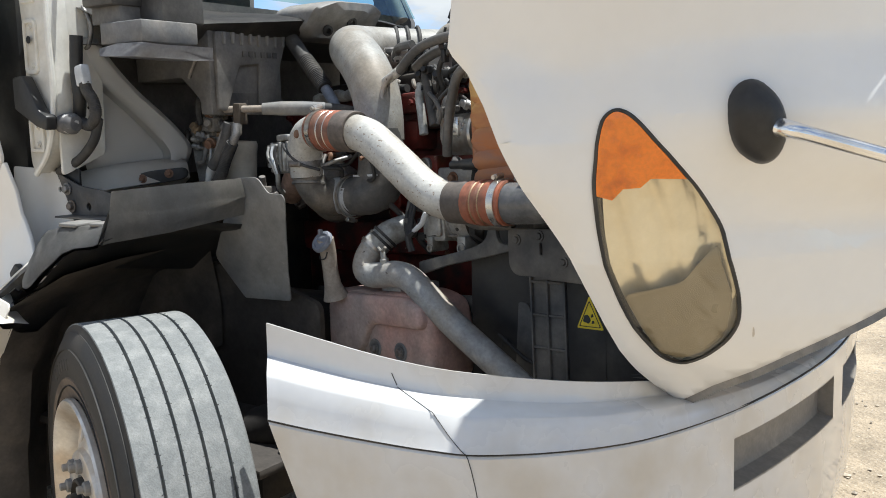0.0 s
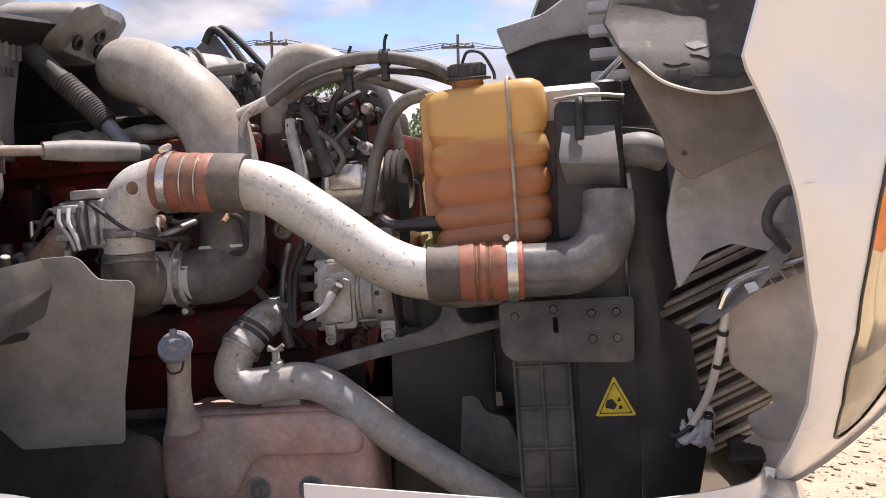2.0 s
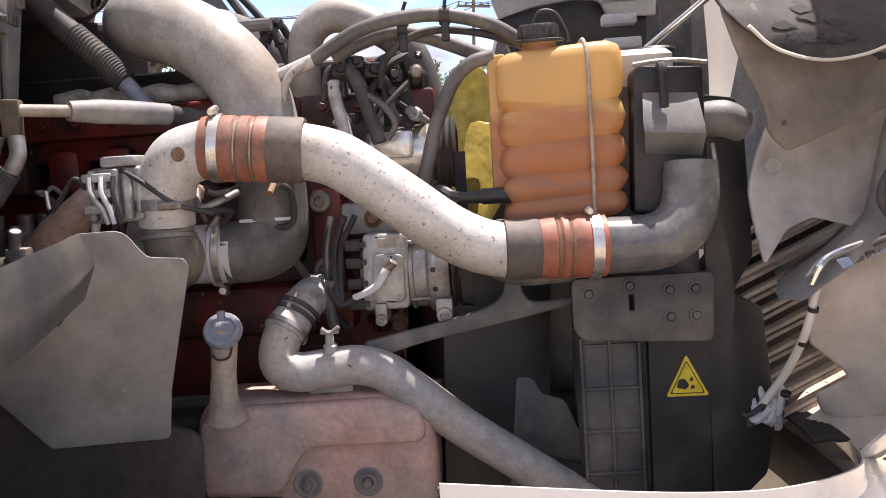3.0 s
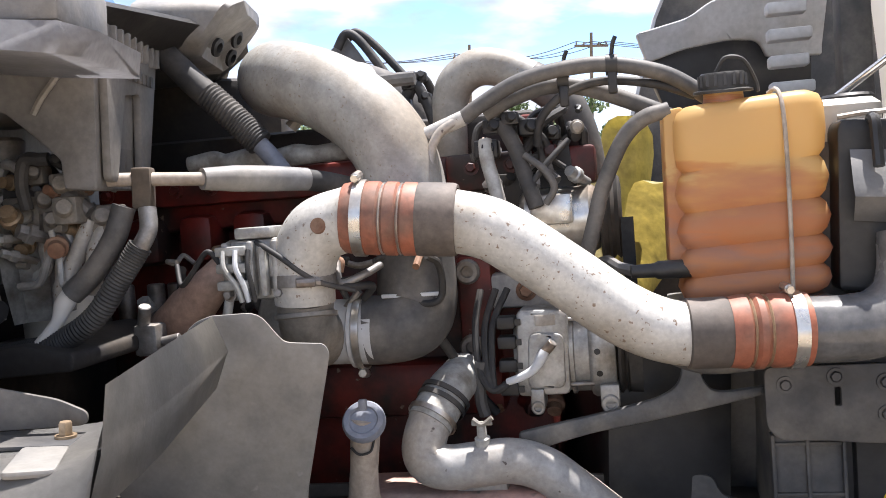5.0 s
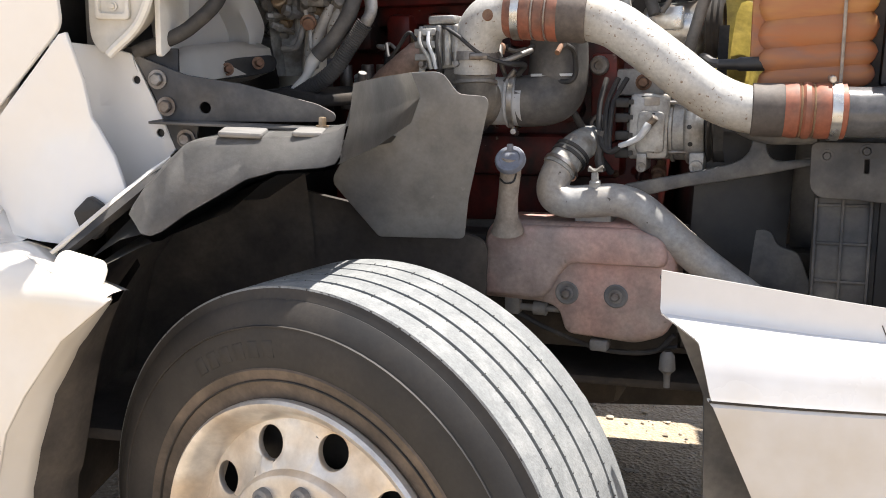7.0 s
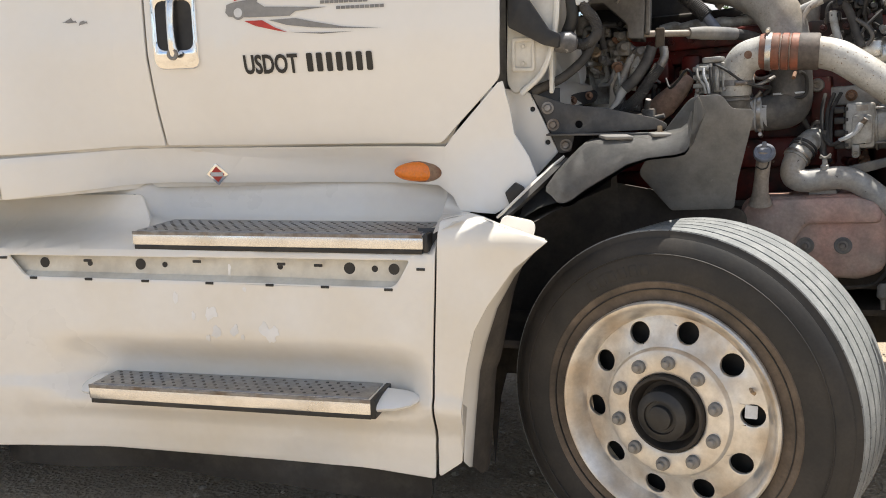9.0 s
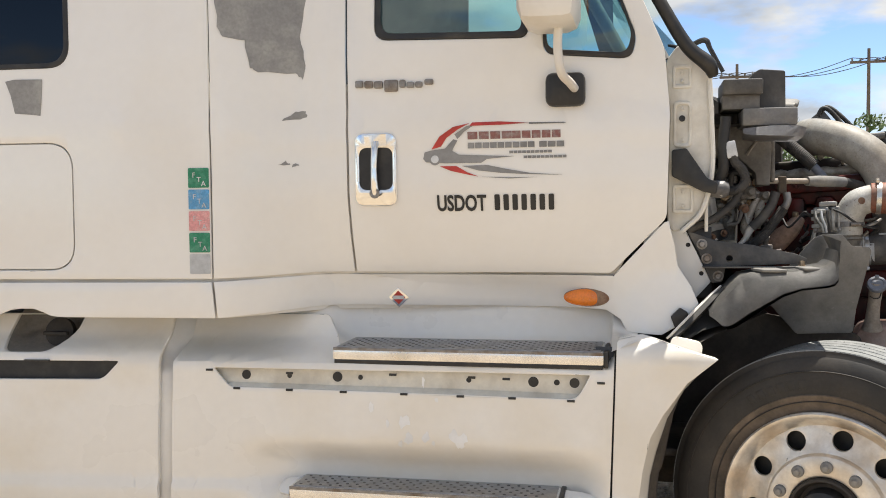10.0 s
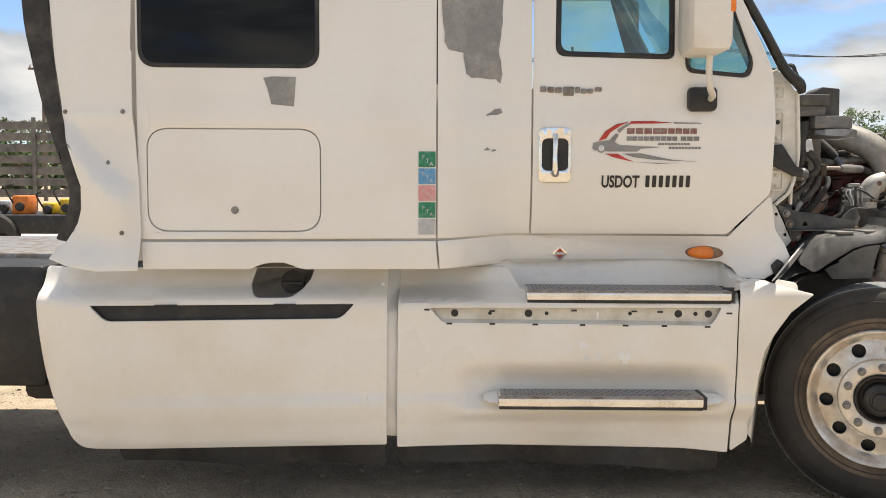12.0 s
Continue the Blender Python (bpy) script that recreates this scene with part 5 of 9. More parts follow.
# axle and brake parts behind the wheel
bm = bmesh.new()
rod(bm, (0, 0.02, 0.5), (0, 1.95, 0.5), 0.06)
box(bm, -0.10, 0.10, 0.15, 1.85, 0.40, 0.52, 0.02)
rod(bm, (0.08, 0.16, 0.62), (0.28, 0.18, 0.70), 0.07, 24)
part("front_axle", bm, DARK_IRON, truck, "dark front axle")
bm = bmesh.new()
lathe(bm, (0.27, 0.15, 0.70), (1, 0.1, 0.2), [(0, 0.07), (0.02, 0.075), (0.03, 0.075), (0.05, 0.06), (0.06, 0)], 24)
part("brake_chamber", bm, CREAM, truck, "pale brake chamber")
bm = bmesh.new()
tube(bm, [(0.31, 0.12, 0.72), (0.36, 0.10, 0.73), (0.40, 0.10, 0.68), (0.38, 0.12, 0.60)], 0.009, 8)
part("brake_hose", bm, GASKET, truck)
bm = bmesh.new()
lathe(bm, (-4.85, -0.08, 0.512), (0, 1, 0), [(0, 0.30), (0.0, 0.36), (-0.01, 0.42), (0.0, 0.48), (0.02, 0.515), (0.03, 0.52), (0.27, 0.52), (0.30, 0.48), (0.30, 0.30)], 72)
part("rear_tyre", bm, SIDEWALL, truck, "dark rear tyre")
bm = bmesh.new()
lathe(bm, (0, 1.95, 0.5), (0, 1, 0), [(0, 0.30), (0.0, 0.48), (0.02, 0.52), (0.25, 0.52), (0.28, 0.48), (0.28, 0.30), (0.2, 0.2), (0.2, 0)], 72)
part("far_front_tyre", bm, SIDEWALL, truck, "dark far front tyre")
# far wheelhouse panel added to stop light leaks, cut away where sun should pass
bm = bmesh.new()
plate(bm, rounded([(-0.95, 0.22), (0.42, 0.22), (0.48, 0.72), (1.20, 0.72), (1.30, 1.20), (1.10, 1.50), (-0.95, 1.50)], 0.03), 1.70, 0.02, "y", 0.3)
part("far_fender", bm, LINER, truck, "dark far wheelhouse panel added to block stray light")
# upright sheet added to keep bright far ground from showing under the engine
bm = bmesh.new()
plate(bm, rounded([(0.30, 0.36), (0.98, 0.40), (1.0, 0.85), (0.30, 0.85)], 0.03), 0.95, 0.02, "y", 0.3)
part("engine_view_block", bm, LINER, truck, "dark upright sheet added under the engine")
# two added sheets that shade the ground, with a gap for one sunlit strip
bm = bmesh.new()
box(bm, 0.18, 0.98, 1.25, 1.58, 0.46, 0.49, 0.01)
box(bm, 0.18, 1.15, 1.865, 2.05, 0.46, 0.49, 0.01)
part("under_engine_sun_block", bm, LINER, truck, "dark sheets added under the engine to block sun")
bm = bmesh.new()
box(bm, -0.80, -0.42, 0.42, 1.60, 0.50, 1.33, 0.06)
part("bell_housing", bm, DARK_IRON, truck, "dark bell housing and gearbox")

seat_in.append(Matrix.Identity(4))
# ---- inner fender, splash flap and bracket ----
LOW = [(0.104, 1.222), (0.094, 1.209), (0.071, 1.203), (0.035, 1.199), (-0.001, 1.195), (-0.055, 1.175), (-0.110, 1.138), (-0.155, 1.107), (-0.205, 1.072), (-0.222, 1.068), (-0.238, 1.077)]
TOP = [(0.112, 1.312), (0.102, 1.276), (0.085, 1.262), (0.040, 1.253), (-0.014, 1.248), (-0.070, 1.246), (-0.115, 1.243), (-0.178, 1.231), (-0.212, 1.199), (-0.253, 1.155), (-0.279, 1.118)]
bm = bmesh.new()
rows = []
for (xl, zl), (xt, zt) in zip(LOW, TOP):
    rows.append([(xt, 0.11, zt + 0.006), (xt, -0.04, zt + 0.006), (xt, -0.088, zt + 0.003), (xt, -0.104, zt - 0.010),
                 (xl + (xt - xl) * 0.55, -0.122, zl + (zt - zl) * 0.50), (xl + (xt - xl) * 0.15, -0.134, zl + (zt - zl) * 0.12), (xl, -0.134, zl), (xl, -0.118, zl + 0.012)])
loft(bm, rows)
bmesh.ops.solidify(bm, geom=bm.faces[:], thickness=0.005)
fender = part("inner_fender", bm, FENDER_GREY, truck, "dusty grey plastic inner fender", 35)
bm = bmesh.new()
plate(bm, rounded([(-0.142, 0.0), (-0.118, -0.098), (-0.040, -0.098), (-0.060, 0.0)], 0.008), 1.248, 0.010, "z", 0, (), 0.004)
part("fender_pad", bm, FENDER_GREY, fender)
bm = bmesh.new()
plate(bm, rounded([(-0.005, 0.0), (0.010, -0.096), (0.062, -0.090), (0.046, 0.0)], 0.008), 1.254, 0.009, "z", 0, (), 0.004)
part("fender_pad", bm, FENDER_GREY, fender)
for k in range(7):
    bm = bmesh.new()
    box(bm, -0.195 + 0.006 * k, -0.192 + 0.006 * k, -0.116, -0.110, 1.150, 1.158, 0.0005)
    part("moulded_mark", bm, FENDER_GREY, fender)
bm = bmesh.new()
loft(bm, [[(x, -0.122, z + 0.004) for x, z in LOW] + [(-0.30, -0.10, 1.06), (-0.36, -0.10, 1.02)], [(x, 0.12, z + 0.03) for x, z in LOW] + [(-0.30, 0.12, 1.10), (-0.36, 0.12, 1.08)], [(x, 0.46, z - 0.02) for x, z in LOW] + [(-0.30, 0.46, 1.05), (-0.36, 0.46, 1.03)]])
part("fender_underside", bm, BLACK, fender)
# upright wall from the fender to the flap, and the flap itself
bm = bmesh.new()
loft(bm, [[(0.117, -0.100, 1.347), (0.128, 0.10, 1.352), (0.138, 0.322, 1.354)], [(0.112, -0.108, 1.280), (0.134, 0.09, 1.290), (0.160, 0.315, 1.305)], [(0.098, -0.122, 1.215), (0.120, 0.07, 1.225), (0.140, 0.325, 1.25)]])
bmesh.ops.solidify(bm, geom=bm.faces[:], thickness=0.004)
part("fender_end_wall", bm, FENDER_GREY, fender)
FN = Vector((0.0829, 0.9832, 0.1626))
FC = Vector((0.203, 0.319, 1.358))


def y_flap(x, z):
    return FC.y - (FN.x * (x - FC.x) + FN.z * (z - FC.z)) / FN.y + 0.010 * math.sin((x - 0.1) * 9) * smooth(1.3, 1.05, z) * 0.6


bm = bmesh.new()
plate(bm, rounded([(0.030, 1.24), (0.110, 1.345), (0.136, 1.354), (0.203, 1.358), (0.234, 1.317), (0.245, 1.313), (0.295, 1.311), (0.302, 1.296), (0.262, 1.09), (0.254, 0.998), (0.062, 0.990), (-0.045, 1.112)],
                  [0, 0.02, 0, 0.018, 0.02, 0.01, 0.008, 0.008, 0, 0.012, 0.008, 0.02], 4), y_flap, 0.005, "y", 0.05, (), 0.0015)
part("splash_flap", bm, FENDER_GREY, truck, "dusty grey plastic splash flap", 40)
bm = bmesh.new()
rows = []
for x, y0, z in ((-0.545, -0.16, 0.36), (-0.52, -0.16, 0.62), (-0.46, -0.15, 0.86), (-0.37, -0.14, 0.99), (-0.26, -0.11, 1.05), (-0.17, -0.10, 1.09), (-0.10, -0.10, 1.12)):
    rows.append([(x, y0, z), (x - 0.01, 0.1, z + 0.02), (x - 0.02, 0.42, z + 0.03), (x, 0.44, z - 0.16), (x + 0.01, 0.43, z - 0.30)])
loft(bm, rows)
arch = part("wheel_arch_liner", bm, LINER, truck, "dusty dark wheel arch liner", 60)
bm = bmesh.new()
plate(bm, rounded([(-0.60, 0.40), (0.30, 0.40), (0.30, 0.98), (0.16, 1.02), (-0.16, 1.08), (-0.60, 1.0)], 0.03), 0.45, 0.02, "y", 0.2)
part("arch_back_wall", bm, LINER, arch)
bm = bmesh.new()
plate(bm, rounded([(-0.342, 1.378), (-0.239, 1.343), (-0.130, 1.330), (0.012, 1.299), (0.046, 1.283), (0.044, 1.268), (-0.215, 1.258), (-0.225, 1.205), (-0.262, 1.200), (-0.30, 1.30)], 0.010), 0.062, 0.006, "y", 0, (circle(-0.203, 1.284, 0.011, 14),), 0.0015)
box(bm, -0.292, 0.046, 0.012, 0.066, 1.2545, 1.2595, 0.001)
bracket = part("fender_bracket", bm, PLASTIC, truck, "dark steel fender bracket, dusty")
for p in ((-0.293, 0.060, 1.333), (-0.277, 0.060, 1.284), (-0.24, 0.060, 1.225)):
    bolt("bracket_bolt", p, (0, -1, 0), 0.012, bracket, STEEL)
bolt("fender_bolt", (0.026, 0.045, 1.2595), (0, 0, 1), 0.008, bracket, BRASS, 0.016)
bm = bmesh.new()
plate(bm, rounded([(-0.480, 1.40), (-0.392, 1.388), (-0.345, 1.378), (-0.262, 1.205), (-0.33, 1.13), (-0.42, 1.10), (-0.50, 1.20)], [0.01, 0.03, 0.006, 0.006, 0.02, 0.02, 0.02]), lambda x, z: 0.066 - 0.05 * smooth(-0.40, -0.47, x), 0.008, "y", 0.03, (circle(-0.338, 1.330, 0.0075, 12), circle(-0.294, 1.233, 0.0075, 12)), 0.002)
part("cab_mount_plate", bm, WHITE, truck, "white mounting plate at the cab corner")
bm = bmesh.new()
box(bm, -0.47, -0.26, 0.078, 0.086, 1.15, 1.39, 0.002)
part("plate_backing", bm, BLACK, truck)
# torn trim blade between sill and fender
bl = [Vector((-0.238, -0.018, 1.200)), Vector((-0.270, -0.040, 1.172)), Vector((-0.33, -0.078, 1.115)), Vector((-0.39, -0.115, 1.058)), Vector((-0.415, -0.130, 1.037))]
for nm, mt, d, w, lb in (("edge_trim", WHITE_WORN, 0.0, (0.003, 0.008, 0.010, 0.008, 0.003), "torn cream edge trim"), ("torn_rubber", RUBBER, 0.012, (0.006, 0.018, 0.022, 0.016, 0.005), "torn black rubber strip")):
    bm = bmesh.new()
    up, out = Vector((-0.45, -0.35, 0.80)).normalized(), Vector((0.6, -0.7, 0.1)).normalized()
    loft(bm, [[p - out * 0 + up * (s * 0.5) + Vector((0.9, 0.1, -0.6)) * d, p + out * s * 0.7 + Vector((0.9, 0.1, -0.6)) * d, p - up * (s * 0.5) + Vector((0.9, 0.1, -0.6)) * (d + 0.004)] for p, s in zip(bl, w)], True, True)
    part(nm, bm, mt, truck, lb)
bm = bmesh.new()
plate(bm, rounded([(-0.40, 1.10), (-0.37, 1.13), (-0.345, 1.115), (-0.34, 1.07), (-0.36, 1.05), (-0.385, 1.06)], 0.006), -0.075, 0.02, "y", 0, (), 0.004)
part("torn_edge", bm, BLACK, truck)
seat_in.append(Matrix.Identity(4))

# ---- hood, tilted forward ----
MID = 1.03
HOOD_X = [(0.90, 1.455), (0.925, 1.443), (0.96, 1.424), (1.02, 1.404), (1.12, 1.393), (1.246, 1.369), (1.378, 1.314), (1.526, 1.260), (1.582, 1.232), (1.622, 1.203), (1.74, 1.23), (2.1, 1.33), (2.4, 1.45)]
HOOD_Y = [(0.90, 0.275), (0.96, 0.185), (1.02, 0.10), (1.06, 0.055), (1.12, 0.0), (1.246, -0.084), (1.378, -0.137), (1.459, -0.160), (1.582, -0.172), (1.622, -0.19), (2.1, -0.26), (2.4, -0.24)]
BULGE = [(1.03, 2.0), (1.30, 1.9), (1.40, 1.1), (1.5, 0.75), (1.6, 0.75), (2.1, 1.1), (2.4, 1.5)]


def y_hood(x, z):
    d = max(0.0, x - interp(HOOD_X, z))
    return interp(HOOD_Y, z) + 0.12 * d + interp(BULGE, z) * d * d + 0.008 * smooth(0.02, 0.0, d) - 0.036 * smooth(0.15, 0.0, d) * smooth(1.25, 1.45, z) + 0.042 * smooth(1.44, 1.61, x) * smooth(1.50, 1.36, z)


hood_outline = [(interp(HOOD_X, z), z) for z in (0.925, 0.96, 1.0, 1.06, 1.12, 1.25, 1.38, 1.46, 1.526, 1.582, 1.61)] + [(1.205, 1.626), (1.213, 1.66), (1.23, 1.74), (1.33, 2.1), (1.45, 2.4), (1.88, 2.4), (1.88, 1.16), (1.781, 1.097), (1.718, 1.063), (1.661, 1.033), (1.595, 0.996), (1.527, 0.965), (1.48, 0.935), (1.456, 0.920)]
lamp_outline = rounded([(1.464, 1.520), (1.444, 1.504), (1.435, 1.466), (1.425, 1.39), (1.423, 1.304), (1.427, 1.236), (1.436, 1.165), (1.452, 1.10), (1.474, 1.042), (1.500, 1.026), (1.540, 1.042), (1.580, 1.077), (1.604, 1.118), (1.609, 1.17), (1.604, 1.240), (1.590, 1.314), (1.565, 1.392), (1.538, 1.446), (1.506, 1.494), (1.485, 1.514)], 0.02, 3)


def inset(d):
    """The lamp's outline drawn in by d metres."""
    n = len(lamp_outline)
    out = []
    for i, (u, v) in enumerate(lamp_outline):
        (u0, v0), (u1, v1) = lamp_outline[i - 3], lamp_outline[(i + 3) % n]
        tu, tv = u1 - u0, v1 - v0
        ln = math.hypot(tu, tv)
        out.append((u - tv / ln * d, v + tu / ln * d))
    return out


bm = bmesh.new()
plate(bm, hood_outline, y_hood, 0.010, "y", 0.022, (inset(0.001),))
hood = part("hood", bm, WHITE, truck, "white hood tilted forward, with a teardrop headlight", 60)
bm = bmesh.new()
plate(bm, inset(0.0), off(y_hood, -0.004), 0.02, "y", 0.03, (inset(0.0055),), 0.002)
lamp = part("headlight", bm, BLACK, hood, "teardrop headlight with amber turn lens", 40)
bm = bmesh.new()
plate(bm, inset(0.004), lambda x, z: y_hood(x, z) + 0.020 + 0.016 * max(0.0, 1 - ((x - 1.51) / 0.085) ** 2 - ((z - 1.24) / 0.22) ** 2) + 0.009 * math.sin((x + 0.12 * (z - 1.2) - 1.44) * 105) * smooth(1.15, 1.19, z), 0.006, "y", 0.009)
part("reflector", bm, REFLECTOR, lamp, "silvery reflector bowl")
# tan plate in place of the ground mirrored in the lower lens
bm = bmesh.new()
plate(bm, rounded([(1.443, 1.185), (1.470, 1.06), (1.50, 1.042), (1.54, 1.058), (1.578, 1.10), (1.594, 1.17), (1.582, 1.275), (1.53, 1.205)], 0.012), lambda x, z: y_hood(x, z) + 0.008, 0.004, "y", 0.02, (), 0.001)
part("lower_reflection", bm, LENS_GROUND, lamp, "tan plate painted as the ground's reflection in the lens")
bm = bmesh.new()
lens = inset(0.006)
turn = [i for i, (u, v) in enumerate(lens) if v > 1.395 - 0.46 * max(0, 1.50 - u) - 0.0 * u]
gap = next((k for k in range(len(turn) - 1) if turn[k + 1] != turn[k] + 1), len(turn) - 1)
ring = [lens[i] for i in turn[gap + 1:]] + [lens[i] for i in turn[:gap + 1]]
plate(bm, ring + [(1.452, 1.362), (1.469, 1.381), (1.493, 1.383), (1.509, 1.398)], off(y_hood, -0.0025), 0.002, "y", 0.03)
part("turn_lens", bm, AMBER, lamp, "amber turn signal lens")
bm = bmesh.new()
plate(bm, inset(0.005), off(y_hood, 0.0), 0, "y", 0.03)
ln = part("clear_lens", bm, LENS, lamp, "yellowed clear lens")
ln.visible_shadow = False
# mirror foot and chrome arm on the hood
mp = Vector((1.665, y_hood(1.665, 1.489), 1.489))
slope = (y_hood(1.675, 1.489) - y_hood(1.655, 1.489)) / 0.02
along = Vector((1, slope, 0)).normalized()
up_hood = Vector((0, (y_hood(1.665, 1.51) - y_hood(1.665, 1.47)) / 0.04, 1)).normalized()
hn = along.cross(up_hood).normalized()
bm = bmesh.new()
rows = []
for s, hgt in ((1.0, -0.012), (0.97, 0.012), (0.82, 0.026), (0.55, 0.036), (0.3, 0.040), (0.02, 0.041)):
    rows.append([tuple(mp + along * 0.048 * s * math.cos(a) + up_hood * 0.072 * s * math.sin(a) + hn * hgt) for a in [2 * math.pi * k / 28 for k in range(28)]])
loft(bm, rows, True, True)
foot = part("hood_mirror_foot", bm, BLACK, hood, "black hood mirror foot")
for q in (0.6, -0.7):
    bm = bmesh.new()
    c = mp + along * 0.012 + up_hood * 0.055 * q + hn * 0.030
    lathe(bm, c, hn, [(-0.006, 0.008), (0.0, 0.008), (0.0, 0)], 14)
    part("screw_hole", bm, BLACK, foot)
bm = bmesh.new()
tube(bm, [mp + hn * 0.03 + along * 0.025, mp + hn * 0.075 + along * 0.06, mp + hn * 0.12 + along * 0.20 - up_hood * 0.035, mp + hn * 0.14 + along * 0.40 - up_hood * 0.085], [0.017, 0.013, 0.012, 0.012], 14)
part("hood_mirror_arm", bm, CHROME, foot, "chrome mirror arm")
# lower lip, nose and far side of the hood
bm = bmesh.new()
lip = [(1.456, 0.922), (1.48, 0.937), (1.527, 0.967), (1.595, 0.998), (1.661, 1.035), (1.718, 1.065), (1.781, 1.099), (1.88, 1.162)]
loft(bm, [[(x, y_hood(x, z) + 0.004, z) for x, z in lip], [(x + 0.01, y_hood(x, z) + 0.012, z - 0.014) for x, z in lip], [(x - 0.02, y_hood(x, z) + 0.08, z - 0.024) for x, z in lip]])
part("hood_lip", bm, PLASTIC_GREY, hood, "grey lip below the hood")
bm = bmesh.new()
loft(bm, [[(x, y_hood(x, z) + 0.012, z + 0.014) for x, z in lip[:6]], [(x - 0.005, y_hood(x, z) * 0.5 + 0.20, z + 0.004) for x, z in lip[:6]], [(x - 0.02, 0.42, z + 0.016) for x, z in lip[:6]]])
part("hood_floor", bm, HOOD_SHADE_TAN, hood, "inner floor of the hood side, toned tan for shade", 60)
bm = bmesh.new()
rows = []
for k in range(13):
    z = 1.165 + (2.395 - 1.165) * k / 12
    x0, y0 = 1.882, y_hood(1.88, z)
    xn = 2.06 + 0.10 * math.sin((z - 1.1) * 1.6)
    near = [(x0, y0, z)] + [(x0 + (xn - x0) * math.sin(a), y0 + (MID - y0) * (1 - math.cos(a)), z) for a in [math.pi / 2 * j / 6 for j in range(1, 7)]]
    rows.append(near + [(x, 2 * MID - y, zz) for x, y, zz in near[-2::-1]])
rows.append([(x - 0.05, y * 0.96 + MID * 0.04, 2.43) for x, y, z in rows[-1]])
loft(bm, rows)
bmesh.ops.solidify(bm, geom=bm.faces[:], thickness=0.008)
part("hood_nose", bm, WHITE, hood, "white rounded nose of the tilted hood", 60)
bm = bmesh.new()
plate(bm, hood_outline, lambda x, z: 2 * MID - y_hood(x, z) - 0.010, 0.010, "y", 0.06)
part("far_hood_side", bm, WHITE, hood, "white far side of the hood", 60)
bm = bmesh.new()
plate(bm, [(u + 0.01, v) for u, v in hood_outline], lambda x, z: 2 * MID - y_hood(x - 0.01, z) - 0.026, 0.008, "y", 0.08)
part("far_hood_lining", bm, PLASTIC, hood, "dark lining inside the far hood side", 60)
bm = bmesh.new()
edge_l = [(1.88, y_hood(1.88, 2.4), 2.40), (1.70, y_hood(1.70, 2.4), 2.40), (1.56, y_hood(1.56, 2.4), 2.405), (1.45, -0.235, 2.41)]
full = [edge_l, [(1.94, 0.62, 2.45), (1.74, 0.42, 2.46), (1.58, 0.36, 2.46), (1.45, 0.34, 2.46)], [(2.0, MID, 2.47), (1.76, MID, 2.49), (1.58, MID, 2.49), (1.45, MID, 2.48)]]
full += [[(x, 2 * MID - y, z) for x, y, z in r] for r in full[-2::-1]]
loft(bm, full)
bmesh.ops.solidify(bm, geom=bm.faces[:], thickness=0.008)
part("hood_rear_lip", bm, WHITE, hood, "white rear edge of the tilted hood", 60)


# ---- bumper ----
FACE = [(0.715, -0.196), (0.85, -0.196), (1.022, -0.186), (1.13, -0.172), (1.212, -0.148), (1.335, -0.052), (1.440, 0.085), (1.520, 0.300), (1.570, 0.536), (1.602, 0.80), (1.612, MID)]
EDGE = [(0.632, -0.104, 1.063), (0.784, -0.110, 1.047), (0.906, -0.110, 1.033), (1.013, -0.100, 1.021), (1.110, -0.080, 1.012), (1.235, -0.020, 1.000), (1.345, 0.085, 0.982), (1.445, 0.300, 0.950), (1.505, 0.536, 0.925), (1.540, 0.80, 0.910), (1.548, MID, 0.907)]


def bumper_line(s, dz, lean=0.0):
    """s: 0 at the top edge, 1 at the face's crease; dz: height, as a share of the drop from edge to crease (1.0), then metres below."""
    half = []
    for (fx, fy), (ex, ey, ez) in zip(FACE, EDGE):
        z = ez + (0.880 - ez) * min(dz, 1.0) - max(0.0, dz - 1.0)
        fx += min(0.11, 0.47 * max(0.0, dz - 1.0)) if not half else 0.0
        half.append((ex + (fx - ex) * s - lean, ey + (fy - ey) * s + lean * 0.3, z))
    line = half + [(x, 2 * MID - y, z) for x, y, z in half[-2::-1]]
    return [tuple(q) for q in curve(line, 4)]


BUMPER_SECTION = ((0.0, -0.02), (0.0, 0.0), (0.02, 0.18), (0.03, 0.33), (0.06, 0.365), (0.66, 0.49), (0.72, 0.525), (0.86, 0.76), (0.97, 0.945), (1.0, 0.976), (0.93, 0.990), (1.0, 1.006),
                  (1.012, 1.062), (1.026, 1.178), (1.01, 1.34), (0.85, 1.44), (0.3, 1.48))
bm = bmesh.new()
loft(bm, [bumper_line(s, dz) for s, dz in BUMPER_SECTION])
# lamp opening at each front corner
bm.faces.ensure_lookup_table()
per_row = len(bumper_line(0, 0)) - 1
bmesh.ops.delete(bm, geom=[bm.faces[12 * per_row + k] for k in range(29, 39)] + [bm.faces[12 * per_row + per_row - 1 - k] for k in range(29, 39)], context="FACES")
bmesh.ops.solidify(bm, geom=bm.faces[:], thickness=0.004)
bumper = part("bumper", bm, BUMPER_WHITE, truck, "white wrap-round bumper, scuffed", 30)
bm = bmesh.new()
tube(bm, [Vector(p) for p in bumper_line(0.962, 0.991)[:60:2]], 0.0028, 6, 2)
part("bumper_groove", bm, DARK_IRON, bumper)
bm = bmesh.new()
seam = []
